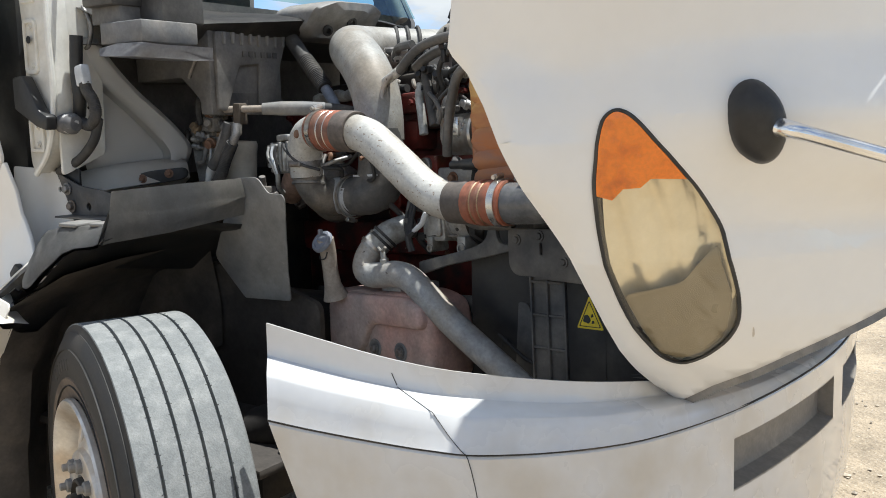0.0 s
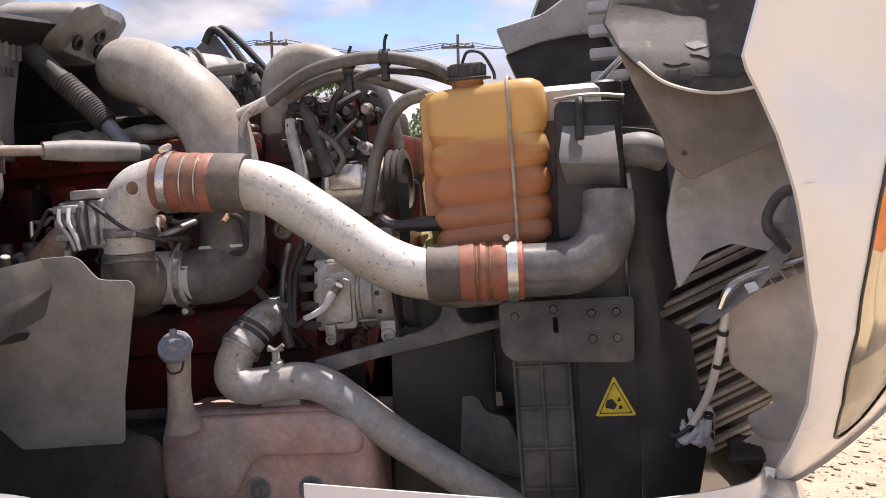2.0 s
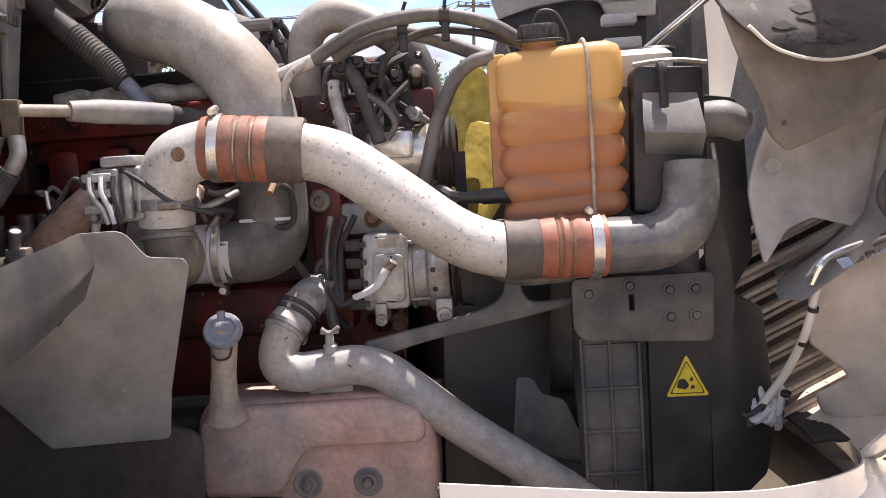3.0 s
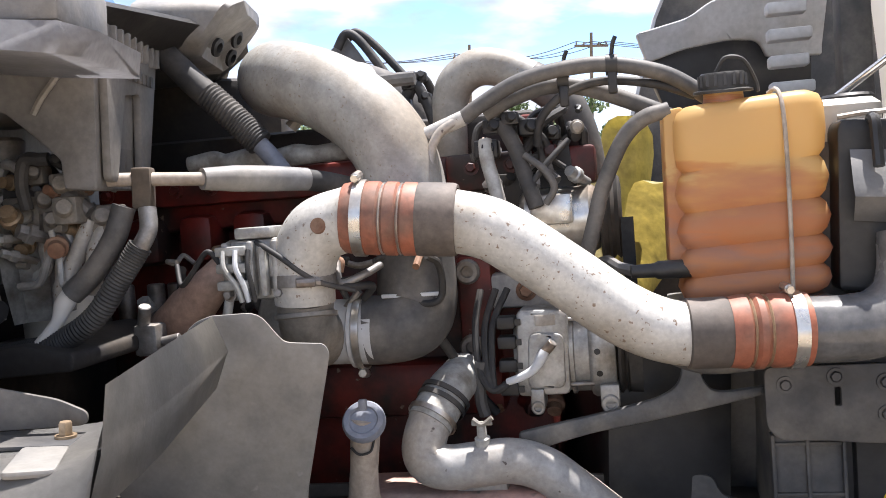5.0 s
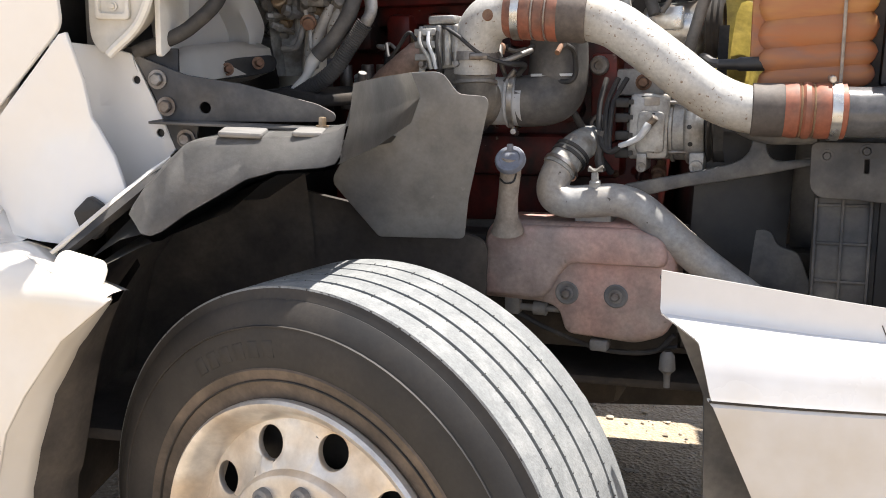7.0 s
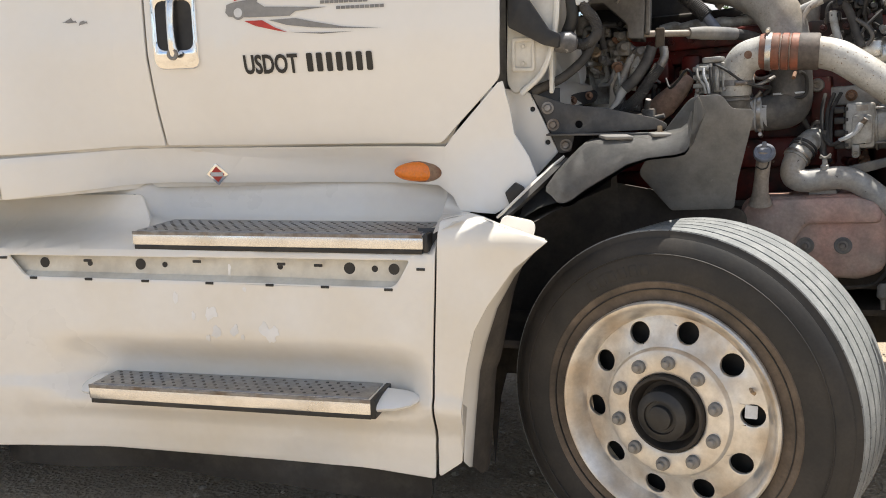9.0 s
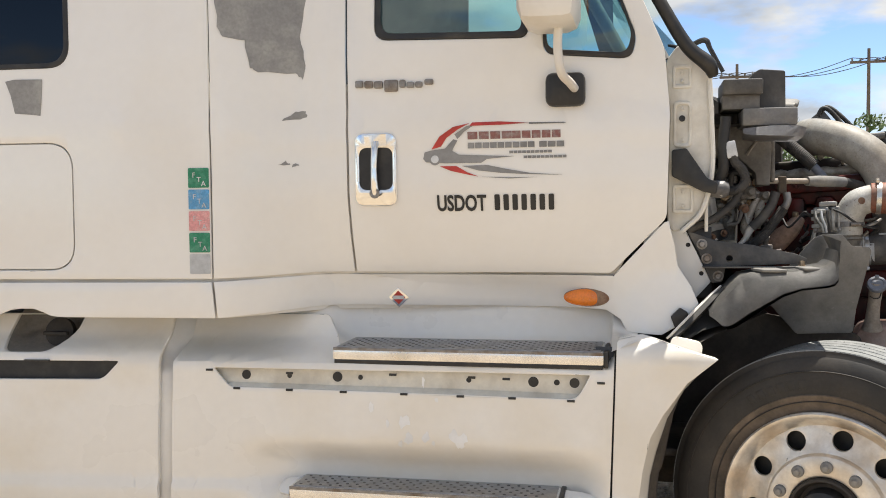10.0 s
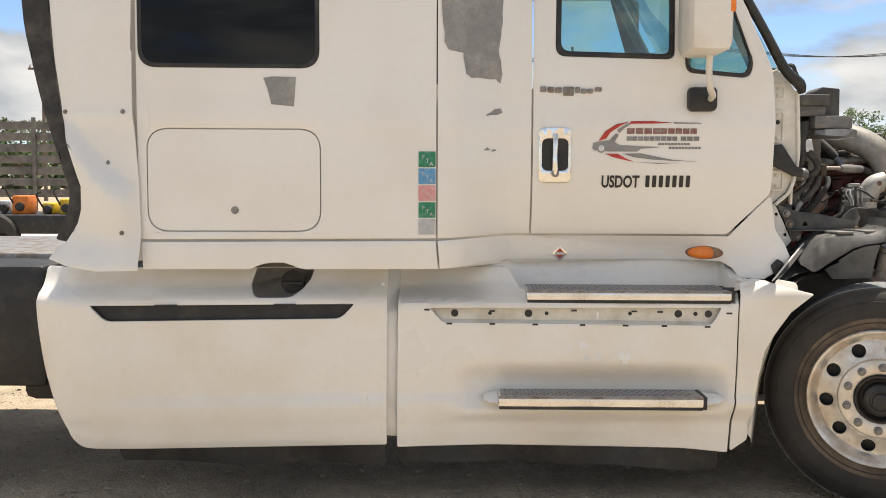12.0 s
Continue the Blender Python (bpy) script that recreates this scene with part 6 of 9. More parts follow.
for (s, dz), i in zip(BUMPER_SECTION[2:15], (10.6, 11.0, 11.1, 12.3, 12.6, 13.6, 14.6, 14.9, 15.0, 15.1, 15.6, 16.2, 16.9)):
    row = bumper_line(s, dz)
    seam.append(Vector(row[int(i)]).lerp(Vector(row[int(i) + 1]), i - int(i)) + Vector((0.0004, -0.0008, 0.0004)))
tube(bm, seam, 0.0008, 6, 2)
part("panel_seam", bm, DARK_IRON, bumper)
for side in (slice(29, 40), slice(per_row - 39, per_row - 28)):
    bm = bmesh.new()
    rec = [bumper_line(s, dz)[side] for s, dz in ((1.014, 1.061), (1.0, 1.065), (0.45, 1.075), (0.40, 1.082), (0.40, 1.158), (0.45, 1.165), (1.015, 1.175), (1.028, 1.179))]
    loft(bm, rec)
    for e in (0, -1):
        bm.faces.new([bm.verts.new(r[e]) for r in rec])
    part("lamp_recess", bm, RECESS_GREY, bumper, "empty grey lamp recess in the bumper")
bm = bmesh.new()
mesh_line = [bumper_line(s, 0.02) for s in (-0.9, -0.02)]
loft(bm, [m[27:45] for m in mesh_line])
part("grille_shelf", bm, PLASTIC, bumper)
bm = bmesh.new()
for k in range(27, 42):
    for j in range(4):
        q = Vector(mesh_line[1][k]).lerp(Vector(mesh_line[1][k + 1]), j / 4)
        r = Vector(mesh_line[0][k]).lerp(Vector(mesh_line[0][k + 1]), j / 4)
        tube(bm, [q + Vector((0, 0, 0.004)), (q + r) / 2 + Vector((0, 0, 0.007)), r + Vector((0, 0, 0.004))], 0.0035, 5, 2)
tagged(part("grille_bar", bm, BLACK, bumper), kind="stuff")
bm = bmesh.new()
plate(bm, rounded([(0.63, 1.055), (0.66, 0.98), (0.72, 0.85), (0.735, 0.66), (0.74, 0.40), (0.82, 0.40), (0.84, 1.02)], 0.01), -0.085, 0.01, "y", 0)
part("bumper_end_cap", bm, PLASTIC, bumper)
bm = bmesh.new()
box(bm, 0.95, 1.15, 0.30, 1.75, 0.45, 0.70, 0.02)
part("front_crossmember", bm, DARK_IRON, truck)
seat_in.append(FRONT_AT)


# ---- hood: what is seen inside it ----
seat_in.append(Matrix.Identity(4))
bm = bmesh.new()
DISC = [(1.135, 1.74), (1.152, 1.69), (1.175, 1.661), (1.215, 1.630), (1.264, 1.614), (1.314, 1.609), (1.364, 1.616), (1.404, 1.632), (1.459, 1.662), (1.485, 1.72), (1.49, 1.80), (1.32, 1.86), (1.16, 1.80)]
plate(bm, DISC, lambda x, z: 0.17 + 0.10 * smooth(1.62, 1.80, z) - 0.35 * max(0, x - 1.33), 0.010, "y", 0.05, (), 0.003)
wh = part("wheelhouse_panel", bm, DISC_DARK, hood, "scuffed black wheelhouse panel inside the hood", 60)
bm = bmesh.new()
tube(bm, [(x, 0.169 - 0.35 * max(0, x - 1.33), z + 0.002) for x, z in DISC[2:9]], 0.003, 6)
part("frayed_edge", bm, CREAM, wh, "frayed pale edge")
rs = random.Random(3)
for k in range(14):
    u, v = rs.gauss(1.29, 0.05), rs.gauss(1.655, 0.02)
    bm = bmesh.new()
    plate(bm, [(u + rs.uniform(0.008, 0.026) * math.cos(a), v + rs.uniform(0.003, 0.010) * math.sin(a)) for a in [2 * math.pi * q / 9 for q in range(9)]], lambda x, z: 0.1685 + 0.10 * smooth(1.62, 1.80, z) - 0.35 * max(0, x - 1.33), 0.001, "y", 0)
    part("scrape", bm, BLACK, wh)
bm = bmesh.new()
plate(bm, rounded([(1.150, 1.70), (1.50, 1.70), (1.515, 1.562), (1.444, 1.540), (1.28, 1.466), (1.243, 1.497), (1.233, 1.535), (1.181, 1.63)], 0.012), lambda x, z: 0.215 - 0.25 * max(0, x - 1.36) + 0.15 * max(0, 1.53 - z), 0.010, "y", 0.05, (circle(1.268, 1.513, 0.005, 10),), 0.002)
part("hood_inner_brace", bm, HOOD_INNER, hood, "dusty brown-grey inner hood panel", 60)
bm = bmesh.new()
plate(bm, rounded([(1.289, 1.515), (1.322, 1.495), (1.571, 1.575), (1.58, 1.31), (1.503, 1.319), (1.390, 1.347), (1.336, 1.329), (1.277, 1.269), (1.273, 1.397)], 0.010), lambda x, z: 0.30 - 0.30 * max(0, x - 1.42) + 0.04 * math.sin((z - 1.3) * 14), 0.010, "y", 0.04, (), 0.002)
part("hood_inner_cheek", bm, HOOD_BLUE, hood, "scratched grey inner cheek of the hood", 60)
bm = bmesh.new()
lathe(bm, (1.292, 0.296, 1.437), (0, -1, 0), [(0, 0.016), (0.002, 0.016), (0.002, 0.011), (0, 0.010), (0, 0)], 20)
part("moulded_ring", bm, HOOD_BLUE, hood)
seat_in.pop()
bm = bmesh.new()
rows = []
for k in range(15):
    y = 0.42 + 1.16 * k / 14
    c = abs(y - 1.0) / 0.58
    rows.append([(1.17 + 0.10 * (1 - c ** 2), y, 1.20), (1.25 + 0.12 * (1 - c ** 2), y, 1.255), (1.32 + 0.14 * (1 - c ** 2), y, 1.33), (1.36 + 0.16 * (1 - c ** 2), y, 1.50), (1.42 + 0.16 * (1 - c ** 2), y, 1.75), (1.50 + 0.16 * (1 - c ** 2), y, 2.0), (1.60 + 0.16 * (1 - c ** 2), y, 2.3)])
loft(bm, rows)
loft(bm, [[(x, y, z) for x, y, z in rows[0]], [(x - 0.01, 0.36, z) for x, y, z in rows[0]], [(x + 0.02, 0.33, z) for x, y, z in rows[0]]])
part("hood_inner_skin", bm, PLASTIC_GREY, hood, "dusty grey inside of the hood", 60)
# inner hood surface behind the headlamp; tan stands in for shade on white paint
seat_in.append(Matrix.Identity(4))
bm = bmesh.new()
plate(bm, rounded([(1.343, 1.245), (1.375, 1.279), (1.462, 1.318), (1.478, 1.385), (1.53, 1.425), (1.61, 1.45), (1.62, 1.09), (1.581, 1.02), (1.543, 0.985), (1.489, 0.955), (1.46, 0.965), (1.438, 1.007), (1.478, 1.042), (1.47, 1.059), (1.386, 1.12)], 0.010), lambda x, z: 0.25 + 0.55 * max(0, 1.20 - z) + 0.02 * math.sin((x - 1.3) * 18) - 0.75 * max(0, x - 1.47), 0.012, "y", 0.04, (), 0.003)
bucket = part("lamp_bucket", bm, HOOD_SHADE_TAN, hood, "dusty inner hood surface behind the headlamp, white toned tan for shade", 50)
bm = bmesh.new()
tube(bm, [(1.335, 0.235, 1.24), (1.348, 0.23, 1.272), (1.375, 0.23, 1.292), (1.43, 0.22, 1.312), (1.488, 0.20, 1.334)], [0.006, 0.008, 0.007, 0.007, 0.005], 8)
part("bucket_rim", bm, CHROME, bucket, "bright torn rim")
for k in range(5):
    bm = bmesh.new()
    x = 1.375 + 0.022 * k
    loft(bm, [[(x, 0.228, 1.283 + 0.008 * k), (x + 0.018, 0.222, 1.288 + 0.008 * k)], [(x + 0.004, 0.212, 1.268 + 0.008 * k), (x + 0.022, 0.210, 1.276 + 0.008 * k)]])
    bmesh.ops.solidify(bm, geom=bm.faces[:], thickness=0.002)
    part("foil_tatter", bm, CHROME, bucket)
bm = bmesh.new()
tube(bm, [(1.437, 0.10, 1.451), (1.390, 0.095, 1.446), (1.364, 0.09, 1.417), (1.362, 0.09, 1.390), (1.382, 0.10, 1.371), (1.405, 0.12, 1.352)], 0.009, 10)
part("lamp_cable", bm, PLASTIC, bucket, "brown lamp cable")
bm = bmesh.new()
box(bm, 1.378, 1.412, 0.10, 0.125, 1.372, 1.398, 0.005)
part("lamp_plug", bm, PLASTIC_GREY, bucket)
bm = bmesh.new()
tube(bm, [(1.348, 0.24, 1.235), (1.342, 0.26, 1.15), (1.345, 0.33, 1.06), (1.330, 0.38, 0.99)], 0.008, 12)
tw = part("washer_tube", bm, WHITE_WORN, bucket, "white plastic tube")
for z in (1.20, 1.135, 1.03):
    bm = bmesh.new()
    lathe(bm, (1.344, 0.24 + 0.5 * max(0, 1.19 - z), z), (0, 0.3, -1), [(0, 0.0095), (0.008, 0.0095), (0.008, 0.008), (0, 0.008), (0, 0.0095)], 14)
    part("tape", bm, BLACK, tw)
for k in range(9):
    a = k * 0.9
    bm = bmesh.new()
    tube(bm, [(1.305 + 0.02 * math.sin(a), 0.40, 0.985 + 0.006 * k), (1.325 + 0.03 * math.sin(a * 2), 0.375, 0.965 + 0.012 * math.cos(a)), (1.355 + 0.012 * math.cos(a), 0.375, 0.975 + 0.006 * k), (1.375, 0.40, 0.955 + 0.02 * math.sin(a * 3))], 0.005 + 0.002 * (k % 3), 8, 6)
    part("loose_wire", bm, (RUBBER, GASKET, PALE)[k % 3], bucket)
seat_in.pop()
seat_in.append(Matrix.Identity(4))
bm = bmesh.new()
plate(bm, rounded([(1.27, 1.20), (1.40, 1.36), (1.62, 1.36), (1.62, 1.02), (1.54, 0.955), (1.49, 0.90), (1.34, 0.90)], 0.01), 0.58, 0.02, "y", 0)
gr = part("nose_grille", bm, BLACK, hood, "slatted nose grille seen from inside")
for k in range(19):
    z = 0.92 + 0.0235 * k
    bm = bmesh.new()
    box(bm, -0.15, 0.18, -0.012, 0.012, -0.0042, 0.0042, 0.001, Matrix.Translation((1.44, 0.50 - 0.02 * (k % 2), z)) @ Matrix.Rotation(radians(-24), 4, "Y"))
    part("slat", bm, SLAT_TAN, gr, "dusty tan slat")
seat_in.pop()

# ---- engine: block and head ----
block = bmesh.new()
box(block, -0.36, 0.50, 0.66, 1.38, 0.80, 1.50, 0.02)
box(block, -0.34, 0.56, 0.62, 1.36, 1.50, 1.60, 0.015)
box(block, -0.30, 0.42, 0.60, 0.70, 1.14, 1.24, 0.02)
box(block, -0.30, 0.33, 0.58, 0.70, 1.545, 1.605, 0.012)
for k in range(6):
    x = -0.27 + k * 0.105
    box(block, x, x + 0.07, 0.585, 0.68, 1.44, 1.53, 0.02)
    rod(block, (x + 0.035, 0.60, 1.30), (x + 0.035, 0.68, 1.30), 0.032)
engine = part("engine_block", block, RED_BLOCK, truck, "greasy dark red diesel engine block")
for k in range(12):
    bolt("head_bolt", (-0.29 + k * 0.068, 0.578, 1.575), (0, -1, 0), 0.009, engine, RED_BLOCK)
bm = bmesh.new()
box(bm, -0.33, 0.50, 0.72, 1.28, 1.60, 1.68, 0.02)
part("valve_cover", bm, DARK_IRON, engine, "dark valve cover")
bm = bmesh.new()
box(bm, -0.3, 0.40, 0.75, 1.30, 0.52, 0.82, 0.05)
part("oil_pan", bm, DARK_IRON, engine)
bm = bmesh.new()
box(bm, 0.352, 0.412, 0.575, 0.66, 1.225, 1.425, 0.008)
part("red_bracket", bm, RED_BLOCK, engine, "bright red bracket")
for z in (1.398, 1.268):
    bm = bmesh.new()
    lathe(bm, (0.372, 0.576, z), (0, -1, 0), [(0, 0.022), (0.010, 0.022), (0.014, 0.018), (0.014, 0.011), (0.004, 0.010), (0.004, 0)], 20)
    part("hollow_bolt", bm, STEEL, engine)
bm = bmesh.new()
box(bm, 0.34, 0.60, 0.60, 0.72, 1.535, 1.60, 0.008)
box(bm, 0.47, 0.53, 0.60, 0.66, 1.60, 1.66, 0.01)
part("front_housing", bm, RED_BLOCK, engine)
bm = bmesh.new()
box(bm, 0.42, 0.56, 0.585, 0.605, 1.50, 1.56, 0.004)
plate(bm, [(0.46, 1.56), (0.56, 1.56), (0.555, 1.62)], 0.59, 0.01, "y", 0)
part("black_bracket", bm, BLACK, engine)
# exhaust side clutter, rusty manifold and pipes low behind the flap
bm = bmesh.new()
tube(bm, [(-0.14, 0.46, 1.33), (-0.08, 0.44, 1.37), (-0.03, 0.42, 1.41), (0.0, 0.44, 1.45)], [0.035, 0.04, 0.032, 0.022], 14)
part("rusty_elbow", bm, PINKISH, engine, "rusty cast elbow")
bm = bmesh.new()
lathe(bm, (-0.015, 0.43, 1.44), (0.1, -0.2, 1), [(0, 0.012), (0.03, 0.012), (0.034, 0.009), (0.034, 0)], 10)
part("brass_fitting", bm, BRASS, engine)
bm = bmesh.new()
box(bm, -0.13, -0.09, 0.34, 0.38, 1.31, 1.36, 0.006)
rod(bm, (-0.115, 0.35, 1.36), (-0.105, 0.34, 1.39), 0.010)
rod(bm, (-0.09, 0.36, 1.33), (-0.06, 0.36, 1.335), 0.008)
part("small_valve", bm, STEEL, engine)
for x in (-0.26, -0.20, -0.16):
    bm = bmesh.new()
    rod(bm, (x, 0.56, 1.30), (x, 0.56, 1.41), 0.016)
    part("spacer", bm, STEEL, engine)
# ---- charge-air pipe ----
bm = bmesh.new()
tube(bm, [(0.395, 0.312, 1.492), (0.44, 0.313, 1.480), (0.475, 0.315, 1.462), (0.555, 0.322, 1.402), (0.625, 0.330, 1.347), (0.68, 0.338, 1.318), (0.735, 0.347, 1.305)], 0.0455, 32, 10)
cac = part("charge_air_pipe", bm, ALU, truck, "pitted aluminium charge air pipe")
bm = bmesh.new()
tube(bm, [(0.168, 0.315, 1.385), (0.170, 0.312, 1.42), (0.180, 0.306, 1.462), (0.205, 0.303, 1.492), (0.255, 0.303, 1.506)], [0.045, 0.046, 0.048, 0.048, 0.047], 28)
elbow = part("turbo_elbow", bm, ALU, cac, "speckled aluminium elbow")
bm = bmesh.new()
lathe(bm, (0.216, 0.262, 1.497), (0, -1, 0.2), [(0, 0.013), (0.008, 0.011), (0.008, 0)], 18)
part("plug", bm, RUST, elbow)
bm = bmesh.new()
prof = [(0.0, 0.050), (0.012, 0.0525), (0.030, 0.052), (0.034, 0.0535), (0.052, 0.0535), (0.055, 0.0505), (0.060, 0.0505), (0.063, 0.0535), (0.078, 0.0535), (0.081, 0.0505), (0.086, 0.0505), (0.089, 0.0535), (0.105, 0.0530), (0.108, 0.0520)]
ax = Vector((0.16, 0.010, -0.014))
lathe(bm, (0.243, 0.302, 1.506), ax, prof, 40)
hose_a = part("silicone_hose", bm, SILICONE, cac, "faded red silicone hose")
bm = bmesh.new()
lathe(bm, Vector((0.243, 0.302, 1.506)) + ax.normalized() * 0.108, ax, [(0, 0.0525), (0.004, 0.0535), (0.05, 0.0530), (0.056, 0.051), (0.056, 0.046)], 40)
part("sooty_end", bm, SILICONE_DARK, hose_a, "soot-darkened hose end")
for s in (0.0575, 0.0835):
    bm = bmesh.new()
    lathe(bm, Vector((0.243, 0.302, 1.506)) + ax.normalized() * s, ax, [(-0.002, 0.051), (0, 0.0528), (0.002, 0.051)], 40)
    part("wire_ring", bm, CLAMP, hose_a)
band("hose_clamp", (0.268, 0.303, 1.504), ax, 0.0535, 0.016, cac, CLAMP, (0, -0.2, 1))
band("hose_clamp", (0.169, 0.312, 1.418), (0, 0.05, 1), 0.047, 0.018, cac, STEEL, (0.4, -1, 0))
bx = Vector((0.17, 0.021, -0.004))
o = Vector((0.715, 0.344, 1.309))
bm = bmesh.new()
lathe(bm, o, bx, [(0, 0.046), (0.002, 0.050), (0.055, 0.0505), (0.058, 0.049)], 40)
hose_b = part("silicone_hose", bm, SILICONE_DARK, cac, "soot-darkened silicone hose")
bm = bmesh.new()
lathe(bm, o + bx.normalized() * 0.058, bx, [(0, 0.0495), (0.018, 0.0525), (0.024, 0.0525), (0.027, 0.0490), (0.031, 0.0490), (0.036, 0.0535), (0.045, 0.0535), (0.050, 0.0490), (0.054, 0.0490), (0.060, 0.0525), (0.085, 0.0525), (0.108, 0.0520), (0.110, 0.047)], 40)
part("red_section", bm, SILICONE, hose_b, "faded red silicone section")
for s in (0.087, 0.110):
    bm = bmesh.new()
    lathe(bm, o + bx.normalized() * s, bx, [(-0.002, 0.0495), (0, 0.0515), (0.002, 0.0495)], 40)
    part("wire_ring", bm, BRASS, hose_b)
band("hose_clamp", o + bx.normalized() * 0.148, bx, 0.0525, 0.018, cac, CLAMP, (-0.1, -0.1, 1))
bm = bmesh.new()
tube(bm, [(0.862, 0.363, 1.305), (0.92, 0.369, 1.303), (0.975, 0.376, 1.307), (1.012, 0.384, 1.330), (1.030, 0.395, 1.37), (1.034, 0.405, 1.43)], [0.047, 0.047, 0.048, 0.049, 0.047, 0.045], 28)
part("cooler_elbow", bm, SOOTY, truck, "sooty black plastic charge air elbow")
# ---- turbo and intake ----
bm = bmesh.new()
tube(bm, [(0.168, 0.315, 1.395), (0.164, 0.325, 1.37), (0.160, 0.345, 1.345), (0.156, 0.375, 1.328), (0.152, 0.42, 1.322)], [0.044, 0.042, 0.044, 0.050, 0.052], 28)
lathe(bm, (0.165, 0.322, 1.372), (-0.05, 0.12, 1), [(-0.012, 0.040), (-0.010, 0.047), (-0.004, 0.047), (-0.002, 0.042)], 28)
lathe(bm, (0.05, 0.46, 1.335), (1, 0, 0), [(0, 0), (0, 0.05), (0.015, 0.078), (0.05, 0.09), (0.085, 0.078), (0.10, 0.05)], 32)
turbo = part("turbocharger", bm, TURBO_IRON, truck, "grey cast turbocharger with clamped joints")
bm = bmesh.new()
lathe(bm, (0.145, 0.425, 1.325), (1, 0.02, -0.02), [(0, 0.03), (0, 0.049), (0.006, 0.052), (0.060, 0.052), (0.063, 0.058), (0.069, 0.058), (0.072, 0.053), (0.10, 0.053)], 40)
part("compressor_neck", bm, PALE_PANEL, turbo, "dull silver compressor neck")
band("v_clamp", (0.222, 0.427, 1.323), (1, 0.02, -0.02), 0.059, 0.011, turbo, CLAMP, (0.0, -0.2, -1))
bm = bmesh.new()
tube(bm, [(0.304, 0.470, 1.50), (0.306, 0.468, 1.43), (0.306, 0.462, 1.375), (0.302, 0.453, 1.346), (0.290, 0.440, 1.332), (0.262, 0.432, 1.325), (0.228, 0.428, 1.323)], [0.061, 0.063, 0.065, 0.064, 0.060, 0.056, 0.0545], 40, 8)
part("inlet_elbow", bm, HOSE_GREY, turbo, "dusty dark rubber inlet elbow")
bm = bmesh.new()
box(bm, 0.262, 0.362, 0.400, 0.407, 1.376, 1.382, 0.001)
part("label_edge", bm, PALE, turbo)
bm = bmesh.new()
tube(bm, [(0.300, 0.475, 1.47), (0.297, 0.475, 1.54), (0.283, 0.478, 1.60), (0.247, 0.487, 1.655), (0.190, 0.505, 1.703), (0.12, 0.535, 1.738), (0.055, 0.585, 1.758), (0.025, 0.665, 1.765), (0.05, 0.77, 1.762), (0.12, 0.88, 1.755)], [0.064, 0.066, 0.067, 0.067, 0.067, 0.067, 0.067, 0.066, 0.066, 0.066], 32, 10)
intake = part("intake_pipe", bm, TAN_PIPE, truck, "dusty grey air intake pipe")
for k, s in enumerate((0.76, 0.79, 0.82)):
    bm = bmesh.new()
    lathe(bm, (0.045 + 0.6 * (s - 0.76), s, 1.765), (0.55, 0.83, 0), [(-0.006, 0.066), (-0.003, 0.0705), (0.003, 0.0705), (0.006, 0.066)], 32)
    part("bellows_ring", bm, RUBBER, intake)
bm = bmesh.new()
tube(bm, [(0.115, 0.875, 1.757), (0.165, 0.94, 1.735), (0.20, 0.98, 1.69), (0.215, 1.0, 1.62)], [0.066, 0.066, 0.064, 0.06], 28)
part("intake_far_hose", bm, HOSE_GREY, intake)
bm = bmesh.new()
tube(bm, [(0.338, 0.67, 1.58), (0.340, 0.67, 1.63), (0.344, 0.67, 1.69), (0.360, 0.67, 1.733), (0.398, 0.67, 1.756), (0.445, 0.67, 1.750), (0.499, 0.67, 1.724)], [0.033, 0.033, 0.033, 0.034, 0.034, 0.033, 0.032], 26, 8)
part("coolant_crossover_pipe", bm, TAN_PIPE, truck, "grey curved crossover pipe")
# the crossover pipe's falling leg; its dark colour stands in for shadow
bm = bmesh.new()
tube(bm, [(0.492, 0.67, 1.728), (0.525, 0.67, 1.706), (0.555, 0.67, 1.672), (0.577, 0.67, 1.615), (0.588, 0.67, 1.545)], [0.033, 0.034, 0.033, 0.031, 0.030], 24, 8)
part("crossover_leg", bm, HOSE_GREY, truck, "lower leg of the crossover pipe, coloured dark for shadow")
# ---- turbo actuator ----
bm = bmesh.new()
box(bm, 0.058, 0.150, 0.285, 0.36, 1.395, 1.485, 0.008)
act = part("turbo_actuator", bm, ALU_CAST, truck, "ribbed cast actuator housing")
bm = bmesh.new()
box(bm, 0.078, 0.135, 0.280, 0.34, 1.485, 1.502, 0.004)
part("actuator_lid", bm, ALU_CAST, act)
for k in range(5):
    bm = bmesh.new()
    box(bm, 0.060 + 0.019 * k, 0.071 + 0.019 * k, 0.270, 0.29, 1.40, 1.482 - 0.008 * (k % 2), 0.004)
    part("actuator_rib", bm, (ALU_CAST, GASKET)[k % 2], act)
for z in (1.42, 1.445, 1.47):
    bm = bmesh.new()
    box(bm, 0.052, 0.10, 0.265, 0.285, z - 0.008, z + 0.006, 0.003)
    part("actuator_plug", bm, GASKET, act)
for k in range(3):
    bm = bmesh.new()
    tube(bm, [(0.066 + 0.02 * k, 0.262, 1.47), (0.070 + 0.018 * k, 0.255, 1.445), (0.085 + 0.012 * k, 0.258, 1.42), (0.09 + 0.01 * k, 0.265, 1.395)], 0.004, 8)
    part("actuator_wire", bm, (GASKET, PALE, RUBBER)[k], act)
for x in (0.065, 0.143):
    bolt("actuator_bolt", (x, 0.283, 1.405), (0, -1, 0), 0.007, act)
